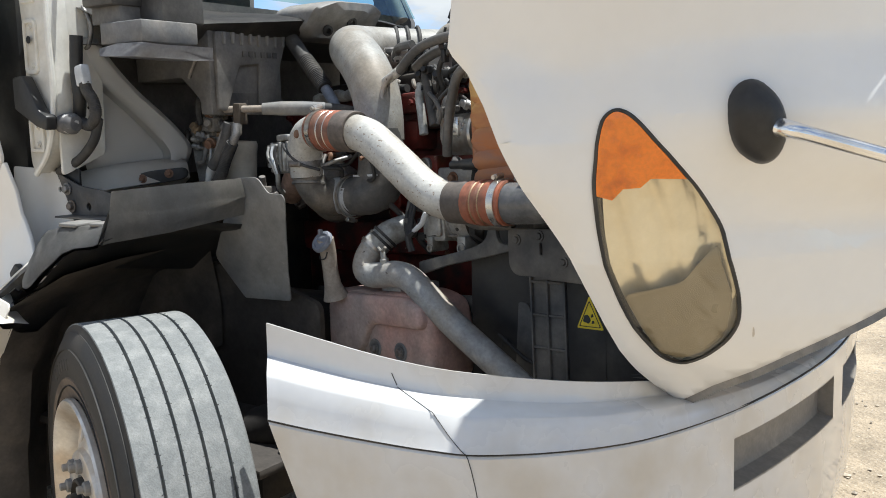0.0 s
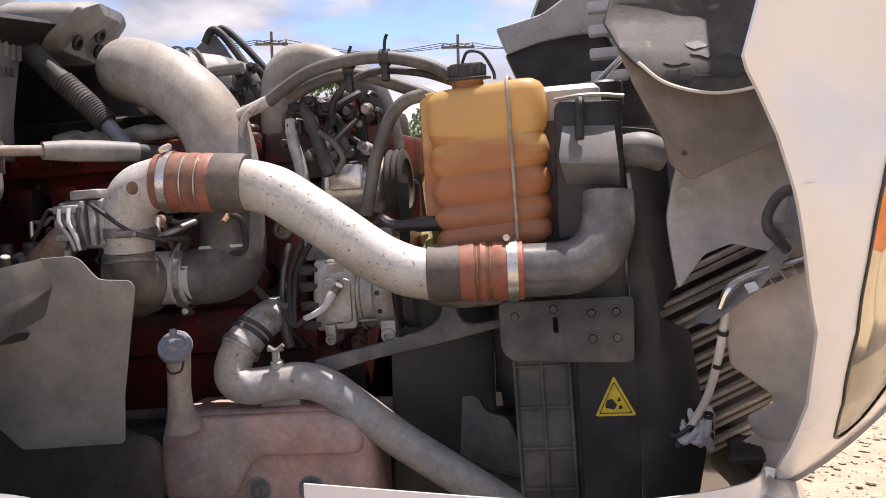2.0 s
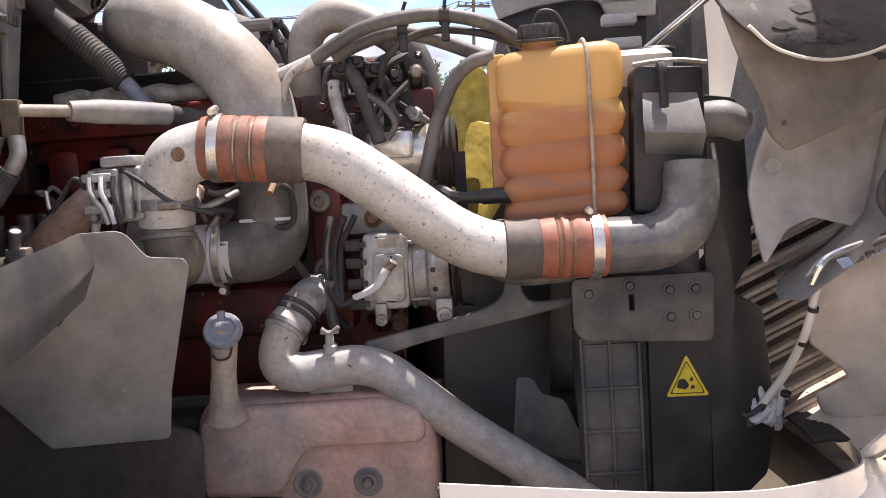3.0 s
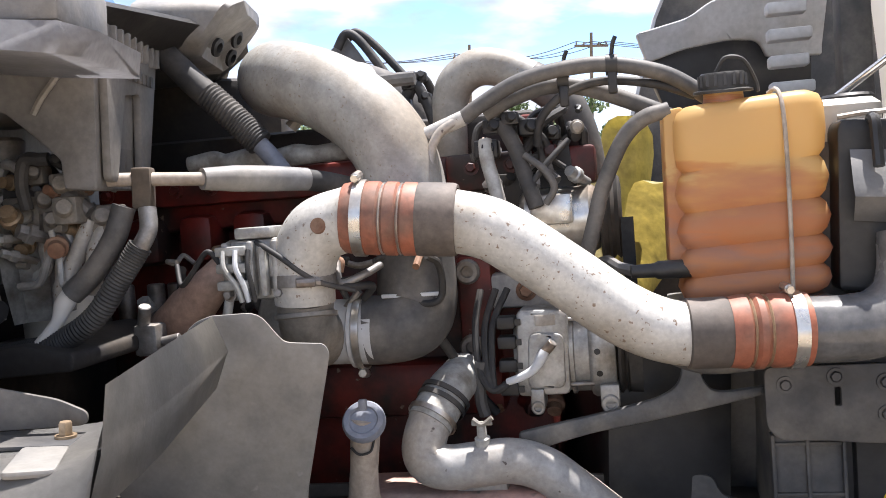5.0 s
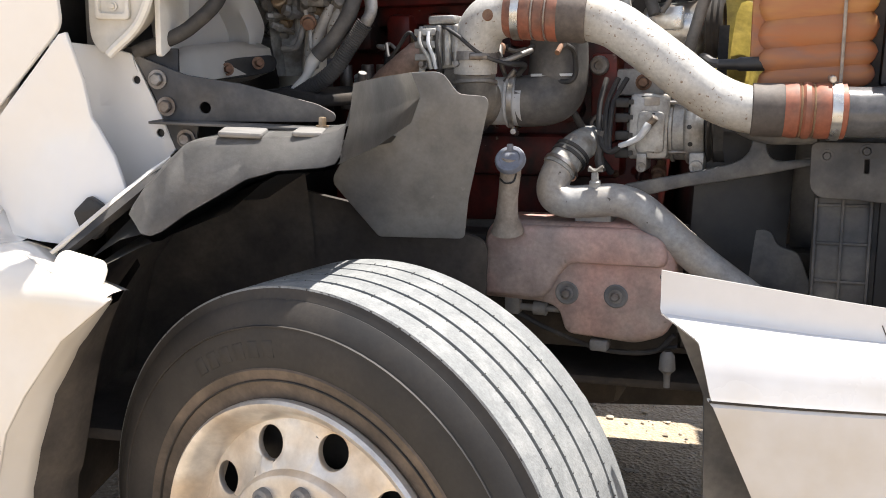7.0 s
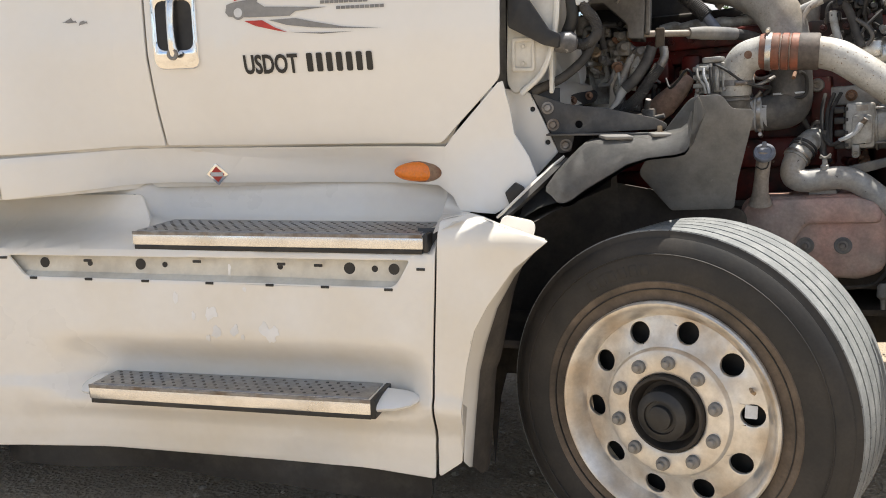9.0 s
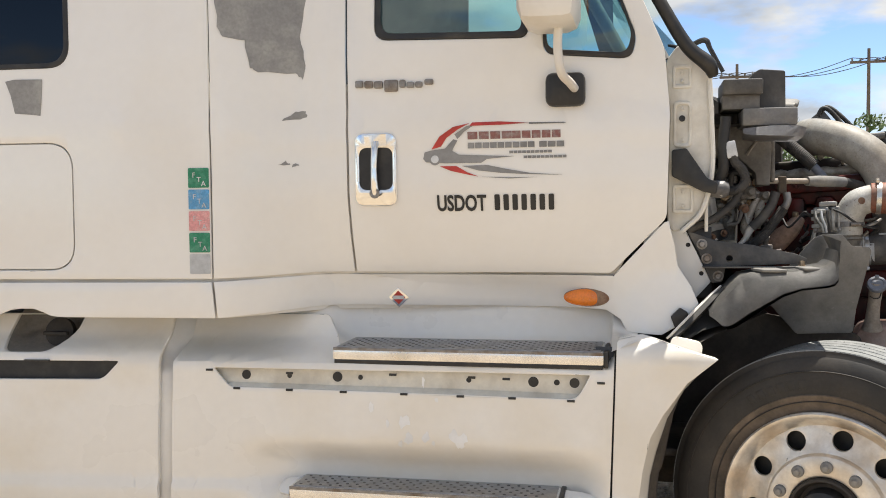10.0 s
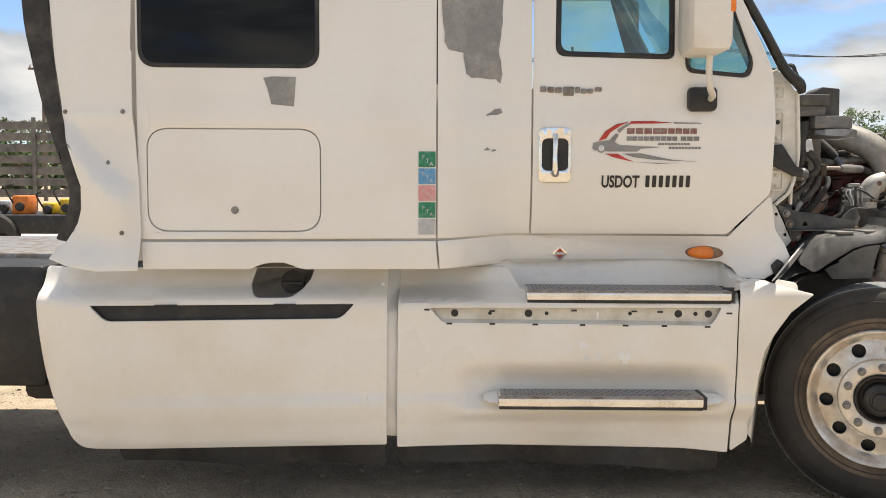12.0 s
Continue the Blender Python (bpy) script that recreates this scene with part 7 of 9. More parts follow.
# ---- coolant reservoir ----
RES = [(1.345, 0.88), (1.352, 0.96), (1.365, 1.0), (1.378, 0.98), (1.386, 0.93), (1.394, 0.98), (1.408, 1.02), (1.422, 0.98), (1.429, 0.93), (1.437, 0.98), (1.455, 1.02), (1.474, 0.98), (1.482, 0.93), (1.491, 0.98), (1.512, 1.02),
       (1.533, 0.98), (1.542, 0.94), (1.552, 0.99), (1.58, 1.01), (1.615, 1.0), (1.630, 0.96), (1.638, 0.86), (1.640, 0.6)]
bm = bmesh.new()
rows = []
for z, s in RES:
    k = (s - 0.94)
    cx_, cy_ = 0.825, 0.478
    hx, hy = 0.098 + k * 0.14, 0.076 + k * 0.09
    if s < 0.93:
        hx, hy = 0.098 * s + 0.004, 0.076 * s
    rows.append([(u, v, z + 0.006 * (u - 0.825) / 0.1) for u, v in rrect(cx_ - hx, cy_ - hy, cx_ + hx, cy_ + hy, 0.035, 6)])
loft(bm, rows, True, True)
tank = part("coolant_tank", bm, TANK, truck, "amber translucent ribbed coolant tank", 50)
bm = bmesh.new()
plate(bm, rounded([(0.703, 1.40), (0.735, 1.385), (0.752, 1.40), (0.745, 1.60), (0.735, 1.635), (0.705, 1.63)], 0.008), 0.425, 0.10, "y", 0, (), 0.006)
part("tank_bracket", bm, TANK, tank, "yellowed side bracket")
bm = bmesh.new()
lathe(bm, (0.795, 0.440, 1.634), (0, -0.08, 1), [(0, 0.030), (0.018, 0.028), (0.018, 0)], 28)
part("neck", bm, TANK, tank)
bm = bmesh.new()
lathe(bm, (0.795, 0.439, 1.650), (0, -0.08, 1), [(0, 0), (0, 0.043), (0.004, 0.043), (0.006, 0.034), (0.026, 0.033), (0.030, 0.030), (0.030, 0)], 32)
cap = part("cap", bm, BLACK, tank, "dusty black filler cap")
bm = bmesh.new()
for k in range(16):
    a = 2 * math.pi * k / 16
    box(bm, -0.002, 0.002, -0.002, 0.002, -0.009, 0.009, 0, Matrix.Translation((0.795 + 0.0335 * math.cos(a), 0.438 + 0.0335 * math.sin(a), 1.667)))
tagged(part("cap_ribs", bm, PLASTIC, cap), kind="stuff")
bm = bmesh.new()
tube(bm, [(0.787, 0.44, 1.682), (0.80, 0.43, 1.70), (0.825, 0.43, 1.695), (0.842, 0.44, 1.665), (0.845, 0.44, 1.648)], 0.003, 6)
part("cap_tether", bm, RUBBER, cap)
bm = bmesh.new()
tube(bm, [(0.868, 0.50, 1.650), (0.868, 0.43, 1.648), (0.870, 0.397, 1.625), (0.872, 0.391, 1.56), (0.872, 0.391, 1.44), (0.871, 0.395, 1.352)], 0.0033, 8)
part("strap", bm, NECK_TAN, tank, "pale rubber strap")
bm = bmesh.new()
plate(bm, rounded([(0.70, 0.40), (0.93, 0.40), (0.93, 0.56), (0.70, 0.56)], 0.02), 1.333, 0.012, "z", 0, (), 0.003)
part("tank_shelf", bm, PLASTIC_GREY, truck)
bm = bmesh.new()
lathe(bm, (0.735, 0.42, 1.395), (-1, -0.1, 0), [(0, 0.014), (0.05, 0.014), (0.055, 0.011), (0.09, 0.010), (0.09, 0)], 14)
part("tank_outlet", bm, BLACK, tank)
bm = bmesh.new()
tube(bm, [(0.65, 0.43, 1.395), (0.63, 0.44, 1.40), (0.61, 0.46, 1.41), (0.59, 0.50, 1.40)], 0.009, 8)
part("outlet_hose", bm, HOSE_GREY, tank)
# pale second tank behind the reservoir
bm = bmesh.new()
loft(bm, [[(u, v, z) for u, v in rrect(0.895, 0.49, 1.03, 0.62, 0.02, 4)] for z in (1.56, 1.60, 1.622)] + [[(u, v, 1.632) for u, v in rrect(0.905, 0.50, 1.02, 0.61, 0.02, 4)]], True, True)
part("washer_reservoir", bm, CREAM, truck, "yellowed small reservoir")
# ---- radiator side and shroud ----
bm = bmesh.new()
box(bm, 0.835, 1.06, 0.48, 1.60, 0.60, 1.57, 0.015)
rad = part("radiator", bm, PLASTIC, truck, "dusty black radiator and side tank")
bm = bmesh.new()
plate(bm, rounded([(0.955, 0.78), (1.06, 0.78), (1.066, 1.16), (0.958, 1.165)], 0.008), 0.455, 0.03, "y", 0, (), 0.004)
part("side_cover", bm, BLACK, rad, "black side cover")
bm = bmesh.new()
box(bm, 0.840, 0.948, 0.470, 0.49, 0.76, 1.13, 0.004)
rib_tank = part("ribbed_tank", bm, PLASTIC, rad, "ribbed black side tank")
for k in range(5):
    bm = bmesh.new()
    box(bm, 0.838, 0.945, 0.464, 0.485, 0.80 + 0.078 * k, 0.806 + 0.078 * k, 0.002)
    part("rib", bm, PLASTIC, rib_tank)
for x in (0.838, 0.888, 0.94):
    bm = bmesh.new()
    box(bm, x, x + 0.006, 0.462, 0.485, 0.76, 1.13, 0.002)
    part("rib", bm, PLASTIC, rib_tank)
bm = bmesh.new()
plate(bm, rounded([(0.826, 1.245), (0.826, 1.155), (0.845, 1.135), (0.90, 1.135), (0.95, 1.13), (1.062, 1.125), (1.068, 1.245)], 0.015), 0.408, 0.010, "y", 0, (rrect(0.923, 1.185, 0.931, 1.212, 0.003, 3),), 0.003)
bplate = part("bracket_plate", bm, PLASTIC, rad, "grey bolted bracket plate")
for u, v in ((0.855, 1.218), (0.925, 1.228), (0.992, 1.218), (0.992, 1.172), (1.035, 1.218), (1.035, 1.172)):
    bolt("plate_bolt", (u, 0.408, v), (0, -1, 0), 0.0085, bplate, PLASTIC, 0.004)
bm = bmesh.new()
plate(bm, rounded([(0.94, 1.35), (0.948, 1.585), (0.955, 1.597), (1.065, 1.59), (1.068, 1.33)], 0.008), 0.425, 0.12, "y", 0, (), 0.006)
ub = part("air_box", bm, BLACK, rad, "black moulded air box")
# grey on this face of the black box stands in for reflected sky
bm = bmesh.new()
loft(bm, [[(0.962, 0.418, 1.552), (1.052, 0.418, 1.546)], [(0.955, 0.375, 1.50), (1.055, 0.378, 1.492)], [(0.956, 0.372, 1.485), (1.056, 0.375, 1.477)], [(0.962, 0.415, 1.45), (1.056, 0.415, 1.44)]])
part("air_box_face", bm, FENDER_GREY, ub, "sloping face, coloured grey as if reflecting the sky")
bm = bmesh.new()
tube(bm, [(0.995, 0.43, 1.595), (0.994, 0.405, 1.59), (0.993, 0.395, 1.56), (0.992, 0.385, 1.525)], 0.008, 8)
part("clip", bm, BLACK, ub)
bm = bmesh.new()
tube(bm, [(0.95, 0.43, 1.6), (0.99, 0.425, 1.603), (1.03, 0.425, 1.602), (1.072, 0.43, 1.596)], 0.004, 6)
part("wire_clip", bm, STEEL, ub)
bm = bmesh.new()
tube(bm, [(1.07, 0.40, 1.46), (1.072, 0.395, 1.42), (1.07, 0.40, 1.35)], 0.004, 6)
part("wire_clip", bm, STEEL, ub)
bm = bmesh.new()
plate(bm, rounded([(1.062, 1.545), (1.125, 1.535), (1.140, 1.50), (1.150, 1.26), (1.108, 1.20), (1.165, 1.165), (1.188, 0.96), (1.165, 0.86), (1.062, 0.80)], 0.01), lambda x, z: 0.455 + 0.6 * max(0, x - 1.11), 0.012, "y", 0.08, (), 0.003)
part("radiator_seal", bm, BLACK, rad, "black radiator air seal")
bm = bmesh.new()
tube(bm, [(1.06, 0.46, 1.50), (1.10, 0.45, 1.50), (1.135, 0.46, 1.485)], [0.03, 0.032, 0.028], 14)
part("cold_duct", bm, PLASTIC_GREY, rad)
bm = bmesh.new()
plate(bm, rounded([(0.985, 1.020), (1.060, 1.020), (1.0225, 1.094)], 0.005, 3), 0.4535, 0.0012, "y", 0)
sign = part("warning_label", bm, YELLOW_SIGN, rad, "yellow triangular warning label")
bm = bmesh.new()
plate(bm, rounded([(0.992, 1.0245), (1.053, 1.0245), (1.0225, 1.084)], 0.004, 3), 0.4525, 0.001, "y", 0, (rounded([(0.9945, 1.026), (1.0505, 1.026), (1.0225, 1.081)], 0.004, 3),))
part("label_border", bm, INK, sign)
bm = bmesh.new()
plate(bm, rounded([(1.004, 1.036), (1.020, 1.032), (1.026, 1.040), (1.018, 1.052), (1.008, 1.050)], 0.003), 0.452, 0.001, "y", 0)
plate(bm, rounded([(1.028, 1.032), (1.036, 1.034), (1.034, 1.040), (1.029, 1.039)], 0.002), 0.452, 0.001, "y", 0)
plate(bm, rounded([(1.026, 1.046), (1.034, 1.048), (1.030, 1.056)], 0.002), 0.452, 0.001, "y", 0)
part("label_symbol", bm, INK, sign)
seat_in.append(Matrix.Identity(4))
bm = bmesh.new()
lathe(bm, (0.85, 1.03, 1.22), (1, 0, 0), [(0, 0), (0, 0.10), (0.05, 0.12), (0.07, 0.12), (0.07, 0)], 28)
fan = part("cooling_fan", bm, BLADE_YELLOW, truck, "pale yellow plastic cooling fan")
for k in range(9):
    m = Matrix.Translation((0.89, 1.03, 1.22)) @ Matrix.Rotation(2 * math.pi * k / 9 + 0.18, 4, "X") @ Matrix.Rotation(radians(38), 4, "Z")
    bm = bmesh.new()
    loft(bm, [[tuple(m @ Vector((0.03 * (1 - q * q), w * q, r))) for q in (-1, -0.5, 0, 0.5, 1)] for r, w in ((0.11, 0.04), (0.18, 0.048), (0.25, 0.058), (0.32, 0.066), (0.38, 0.071), (0.42, 0.066), (0.442, 0.050), (0.453, 0.026))])
    bmesh.ops.solidify(bm, geom=bm.faces[:], thickness=0.006)
    part("fan_blade", bm, YELLOW_FAN if k % 3 else BLADE_YELLOW, fan)
bm = bmesh.new()
plate(bm, rounded([(0.56, 0.72), (1.50, 0.72), (1.50, 1.22), (1.25, 1.27), (0.70, 1.27), (0.56, 1.26)], 0.03), 0.755, 0.215, "x", 0, (), 0.003)
part("lower_fan_guard", bm, BLACK, truck, "black lower fan guard")
bm = bmesh.new()
box(bm, -0.30, 0.14, 1.28, 1.50, 1.45, 1.80, 0.03)
part("heater_box", bm, DARK_IRON, truck, "dark heater box on the firewall")
seat_in.pop()
bm = bmesh.new()
loft(bm, [[(0.79 + 0.05 * s, 1.03 + 0.44 * math.cos(2 * math.pi * k / 40), 1.22 + 0.44 * math.sin(2 * math.pi * k / 40)) for k in range(40)] for s in (0, 1)], True)
part("fan_shroud", bm, PLASTIC, truck, "black fan shroud", 60)
# ---- lower coolant pipe, filler, washer tank ----
bm = bmesh.new()
tube(bm, [(0.332, 0.412, 1.196), (0.320, 0.394, 1.166), (0.316, 0.384, 1.140), (0.326, 0.380, 1.122), (0.354, 0.380, 1.114), (0.40, 0.383, 1.117), (0.452, 0.387, 1.120), (0.50, 0.392, 1.104), (0.548, 0.400, 1.064), (0.63, 0.42, 0.990), (0.755, 0.45, 0.893), (0.86, 0.48, 0.81)], 0.0345, 26, 9)
lower = part("lower_coolant_pipe", bm, STEEL_PAINT, truck, "grey painted lower coolant pipe")
bm = bmesh.new()
tube(bm, [(0.366, 0.51, 1.236), (0.358, 0.47, 1.228), (0.348, 0.44, 1.216), (0.331, 0.410, 1.190), (0.324, 0.400, 1.178)], [0.034, 0.035, 0.036, 0.037, 0.037], 28)
part("rubber_hose", bm, GASKET, lower, "pale rubber hose with clamps")
for s in (0.0, 0.30, 0.88):
    p = Vector((0.346, 0.434, 1.212)).lerp(Vector((0.326, 0.402, 1.181)), s)
    band("hose_clamp", p, (-0.026, -0.039, -0.044), 0.0385, 0.008, lower, RUBBER if s < 0.5 else CLAMP)
bm = bmesh.new()
lathe(bm, (0.410, 0.376, 1.148), (0, -0.2, 1), [(0, 0.012), (0.012, 0.012), (0.014, 0.008), (0.03, 0.007), (0.034, 0.004), (0.034, 0)], 12)
box(bm, 0.396, 0.428, 0.364, 0.368, 1.180, 1.187, 0.002, None)
tube(bm, [(0.398, 0.366, 1.190), (0.412, 0.366, 1.182), (0.428, 0.366, 1.192)], 0.004, 6)
part("drain_cock", bm, GASKET, lower, "small drain cock")
bm = bmesh.new()
tube(bm, [(0.249, 0.305, 1.215), (0.244, 0.315, 1.18), (0.236, 0.325, 1.13), (0.230, 0.335, 1.085), (0.228, 0.345, 1.05)], [0.023, 0.022, 0.021, 0.024, 0.036], 20)
wt_neck = part("washer_filler_neck", bm, NECK_TAN, truck, "dusty plastic filler neck")
bm = bmesh.new()
lathe(bm, (0.250, 0.300, 1.203), (0.08, -1.0, 0.75), [(0, 0.0), (0, 0.026), (0.004, 0.032), (0.012, 0.032), (0.016, 0.029), (0.016, 0.022), (0.013, 0.020), (0.013, 0.0)], 28)
box(bm, -0.006, 0.006, -0.005, 0.005, -0.006, 0.010, 0.002, Matrix.Translation((0.252, 0.288, 1.232)))
part("filler_cap", bm, BLUE_PIPE, wt_neck, "blue-grey filler cap")
bm = bmesh.new()
tube(bm, [(0.226, 0.30, 1.168), (0.24, 0.292, 1.160), (0.256, 0.296, 1.163), (0.262, 0.30, 1.18)], 0.002, 6)
part("cap_leash", bm, RUBBER, wt_neck)
bm = bmesh.new()
plate(bm, rounded([(0.155, 0.892), (0.160, 1.035), (0.185, 1.068), (0.50, 1.072), (0.560, 1.05), (0.578, 1.0), (0.576, 0.84), (0.50, 0.812), (0.345, 0.822), (0.330, 0.875), (0.30, 0.888)], [0.015, 0.03, 0.02, 0.03, 0.02, 0.02, 0.05, 0.02, 0.02, 0.015, 0.02]), 0.375, 0.16, "y", 0, (), 0.022)
plate(bm, rounded([(0.165, 0.905), (0.170, 1.03), (0.195, 1.06), (0.495, 1.064), (0.552, 1.045), (0.566, 1.01), (0.560, 0.985), (0.36, 0.985), (0.335, 0.955), (0.315, 0.915), (0.29, 0.90)], 0.02), 0.355, 0.05, "y", 0, (), 0.014)
wtank = part("washer_tank", bm, PINK_TANK, truck, "dusty pinkish plastic washer tank", 45)
for x in (0.352, 0.458):
    bm = bmesh.new()
    lathe(bm, (x, 0.374, 0.917), (0, -1, 0), [(0, 0.026), (0.002, 0.023), (-0.0, 0.019), (0.0, 0)], 24)
    part("bolt_recess", bm, PLASTIC_GREY, wtank)
    bolt("tank_bolt", (x, 0.373, 0.917), (0, -1, 0), 0.010, wtank, STEEL, 0.010)
bm = bmesh.new()
box(bm, 0.205, 0.24, 0.39, 0.42, 0.855, 0.895, 0.006)
lathe(bm, (0.24, 0.40, 0.872), (1, 0, 0), [(0, 0.008), (0.03, 0.008), (0.032, 0.016), (0.06, 0.016), (0.062, 0.007), (0.09, 0.007)], 14)
part("washer_pump", bm, PLASTIC_GREY, wtank)
bm = bmesh.new()
box(bm, 0.40, 0.44, 0.38, 0.42, 0.79, 0.815, 0.006)
part("level_sensor", bm, PLASTIC_GREY, wtank)
bm = bmesh.new()
tube(bm, [(0.22, 0.41, 0.86), (0.30, 0.42, 0.82), (0.42, 0.42, 0.785), (0.53, 0.42, 0.79), (0.575, 0.42, 0.83)], 0.006, 8)
part("washer_hose", bm, RUBBER, wtank)
bm = bmesh.new()
tube(bm, [(0.23, 0.43, 0.85), (0.33, 0.44, 0.80), (0.46, 0.44, 0.775), (0.58, 0.44, 0.80)], 0.005, 8)
part("washer_hose", bm, RUBBER, wtank)
bm = bmesh.new()
lathe(bm, (0.565, 0.40, 0.80), (0, 0, -1), [(0, 0.008), (0.01, 0.016), (0.04, 0.018), (0.05, 0.008), (0.08, 0.007), (0.08, 0)], 14)
part("tow_pin", bm, PLASTIC_GREY, truck, "hanging grey pin")
bm = bmesh.new()
plate(bm, rounded([(-0.15, 0.80), (-0.15, 1.035), (0.57, 1.05), (0.755, 1.046), (0.768, 1.012), (0.812, 1.0), (0.862, 0.872), (0.86, 0.80)], 0.015), 0.545, 0.012, "y", 0, (), 0.003)
part("frame_side_plate", bm, PLASTIC, truck, "flat dark plate on the chassis rail")
bm = bmesh.new()
box(bm, 0.64, 0.665, 0.53, 0.55, 1.046, 1.056, 0.003)
part("paper_scrap", bm, PALE, truck)
bm = bmesh.new()
tube(bm, [(0.66, 0.535, 0.96), (0.75, 0.53, 0.91), (0.83, 0.53, 0.885), (0.86, 0.535, 0.87)], 0.005, 6)
lathe(bm, (0.655, 0.54, 0.94), (0, -1, 0), [(0, 0.02), (0.006, 0.018), (0.006, 0)], 16)
part("ground_cable", bm, RUBBER, truck)
bm = bmesh.new()
box(bm, 0.36, 0.44, 0.40, 0.54, 1.065, 1.085, 0.005)
part("pipe_rest", bm, STEEL_PAINT, truck)
# ---- strut, alternator, compressor ----
bm = bmesh.new()
plate(bm, rounded([(0.455, 1.110), (0.573, 1.142), (0.661, 1.158), (0.746, 1.175), (0.832, 1.194), (0.832, 1.208), (0.758, 1.199), (0.742, 1.222), (0.740, 1.252), (0.715, 1.252), (0.708, 1.215), (0.680, 1.196), (0.60, 1.176), (0.520, 1.160), (0.455, 1.146)], [0.006, 0.02, 0.02, 0.02, 0.004, 0.004, 0.03, 0.02, 0.01, 0.01, 0.03, 0.03, 0.03, 0.02, 0.006], 5), lambda x, z: 0.452 + 0.10 * max(0.0, z - 1.19), 0.016, "y", 0, (), 0.006)
part("support_strut", bm, STRUT_GREY, truck, "grey forked support strut")
bm = bmesh.new()
lathe(bm, (0.452, 0.548, 1.262), (1, 0, 0), [(0, 0), (0, 0.060), (0.008, 0.068), (0.088, 0.068), (0.090, 0.074), (0.096, 0.074), (0.098, 0.070), (0.120, 0.070), (0.122, 0.076), (0.128, 0.080), (0.150, 0.079), (0.162, 0.070), (0.166, 0.030), (0.166, 0)], 40)
alt = part("alternator", bm, ALU_CAST, truck, "dusty cast aluminium alternator")
bm = bmesh.new()
plate(bm, rounded([(0.456, 1.198), (0.541, 1.200), (0.543, 1.336), (0.462, 1.339)], 0.012), lambda x, z: 0.470 + 1.2 * (z - 1.27) ** 2, 0.07, "y", 0.03, (), 0.006)
part("rectifier_cover", bm, ALU_CAST, alt, "boxy cast end cover")
bm = bmesh.new()
plate(bm, rounded([(0.474, 1.212), (0.534, 1.212), (0.536, 1.300), (0.480, 1.302)], 0.014), lambda x, z: 0.463 + 1.2 * (z - 1.27) ** 2, 0.012, "y", 0.03, (), 0.004)
part("raised_panel", bm, ALU_CAST, alt)
bm = bmesh.new()
plate(bm, rrect(0.490, 1.312, 0.524, 1.330, 0.003), lambda x, z: 0.469 + 1.2 * (z - 1.27) ** 2, 0.006, "y", 0, (), 0.002)
part("raised_panel", bm, STEEL_PAINT, alt)
for z in (1.320, 1.288, 1.250, 1.212):
    bm = bmesh.new()
    plate(bm, rrect(0.459, z - 0.005, 0.468, z + 0.005, 0.001, 2), 0.468, 0.01, "y", 0)
    part("cooling_slot", bm, BLACK, alt)
    bm = bmesh.new()
    box(bm, 0.428, 0.458, 0.478, 0.51, z - 0.012, z + 0.008, 0.003)
    part("terminal_block", bm, BLACK, alt)
for x, z in ((0.582, 1.306), (0.586, 1.268), (0.588, 1.232)):
    bm = bmesh.new()
    lathe(bm, (x, 0.548 - math.sqrt(0.0805 ** 2 - (z - 1.262) ** 2), z), (0, -1, (z - 1.262) * 12), [(-0.004, 0.005), (0.0008, 0.005), (0.0008, 0)], 12)
    part("vent_hole", bm, BLACK, alt)
for z in (1.318, 1.214):
    bm = bmesh.new()
    rod(bm, (0.540, 0.489, z), (0.578, 0.489, z), 0.004, 10)
    part("through_bolt", bm, STEEL, alt)
bm = bmesh.new()
lathe(bm, (0.618, 0.548, 1.262), (1, 0, 0), [(0, 0), (0, 0.076), (0.004, 0.078), (0.010, 0.070), (0.014, 0.078), (0.018, 0.070), (0.020, 0.05), (0.020, 0)], 40)
part("pulley", bm, DARK_IRON, alt)
for p, r in (((0.602, 0.500, 1.184), 0.015), ((0.488, 0.495, 1.182), 0.011)):
    bm = bmesh.new()
    lathe(bm, p, (0, -1, 0), [(-0.03, r), (0.03, r), (0.032, r - 0.002), (0.032, r * 0.55), (0.025, r * 0.55), (0.025, 0)], 20)
    box(bm, p[0] - r, p[0] + r, p[1] - 0.028, p[1] + 0.03, p[2], p[2] + 0.03, 0.003)
    part("mount_lug", bm, ALU_CAST, alt)
bm = bmesh.new()
tube(bm, [(0.444, 0.452, 1.228), (0.466, 0.446, 1.236), (0.487, 0.444, 1.248), (0.500, 0.444, 1.266), (0.506, 0.446, 1.276)], [0.006, 0.0065, 0.007, 0.009, 0.008], 10)
part("battery_cable_end", bm, PALE, alt, "pale cable sleeve")
bm = bmesh.new()
rod(bm, (0.504, 0.452, 1.272), (0.520, 0.447, 1.289), 0.008, 12)
part("cable_lug", bm, STEEL, alt)
for d in (0, 0.017, 0.030):
    bm = bmesh.new()
    tube(bm, [(0.400 + d * 1.5, 0.52, 1.37), (0.392 + d, 0.495, 1.32), (0.394 + d * 0.8, 0.475, 1.27), (0.402 + d * 0.6, 0.462, 1.235 - 0.4 * d), (0.42 + d * 0.3, 0.455, 1.215), (0.446, 0.452, 1.226)], 0.0058, 8)
    part("alternator_cable", bm, RUBBER, alt)
bm = bmesh.new()
tube(bm, [(0.40, 0.47, 1.26), (0.395, 0.475, 1.20), (0.40, 0.48, 1.17)], 0.010, 8)
part("alternator_cable", bm, HOSE_GREY, alt)
bm = bmesh.new()
box(bm, 0.40, 0.60, 0.58, 0.64, 1.33, 1.39, 0.008)
part("alternator_bracket", bm, STEEL_PAINT, truck)
bolt("bracket_bolt", (0.47, 0.58, 1.36), (0, -1, 0), 0.012, alt, RUST)
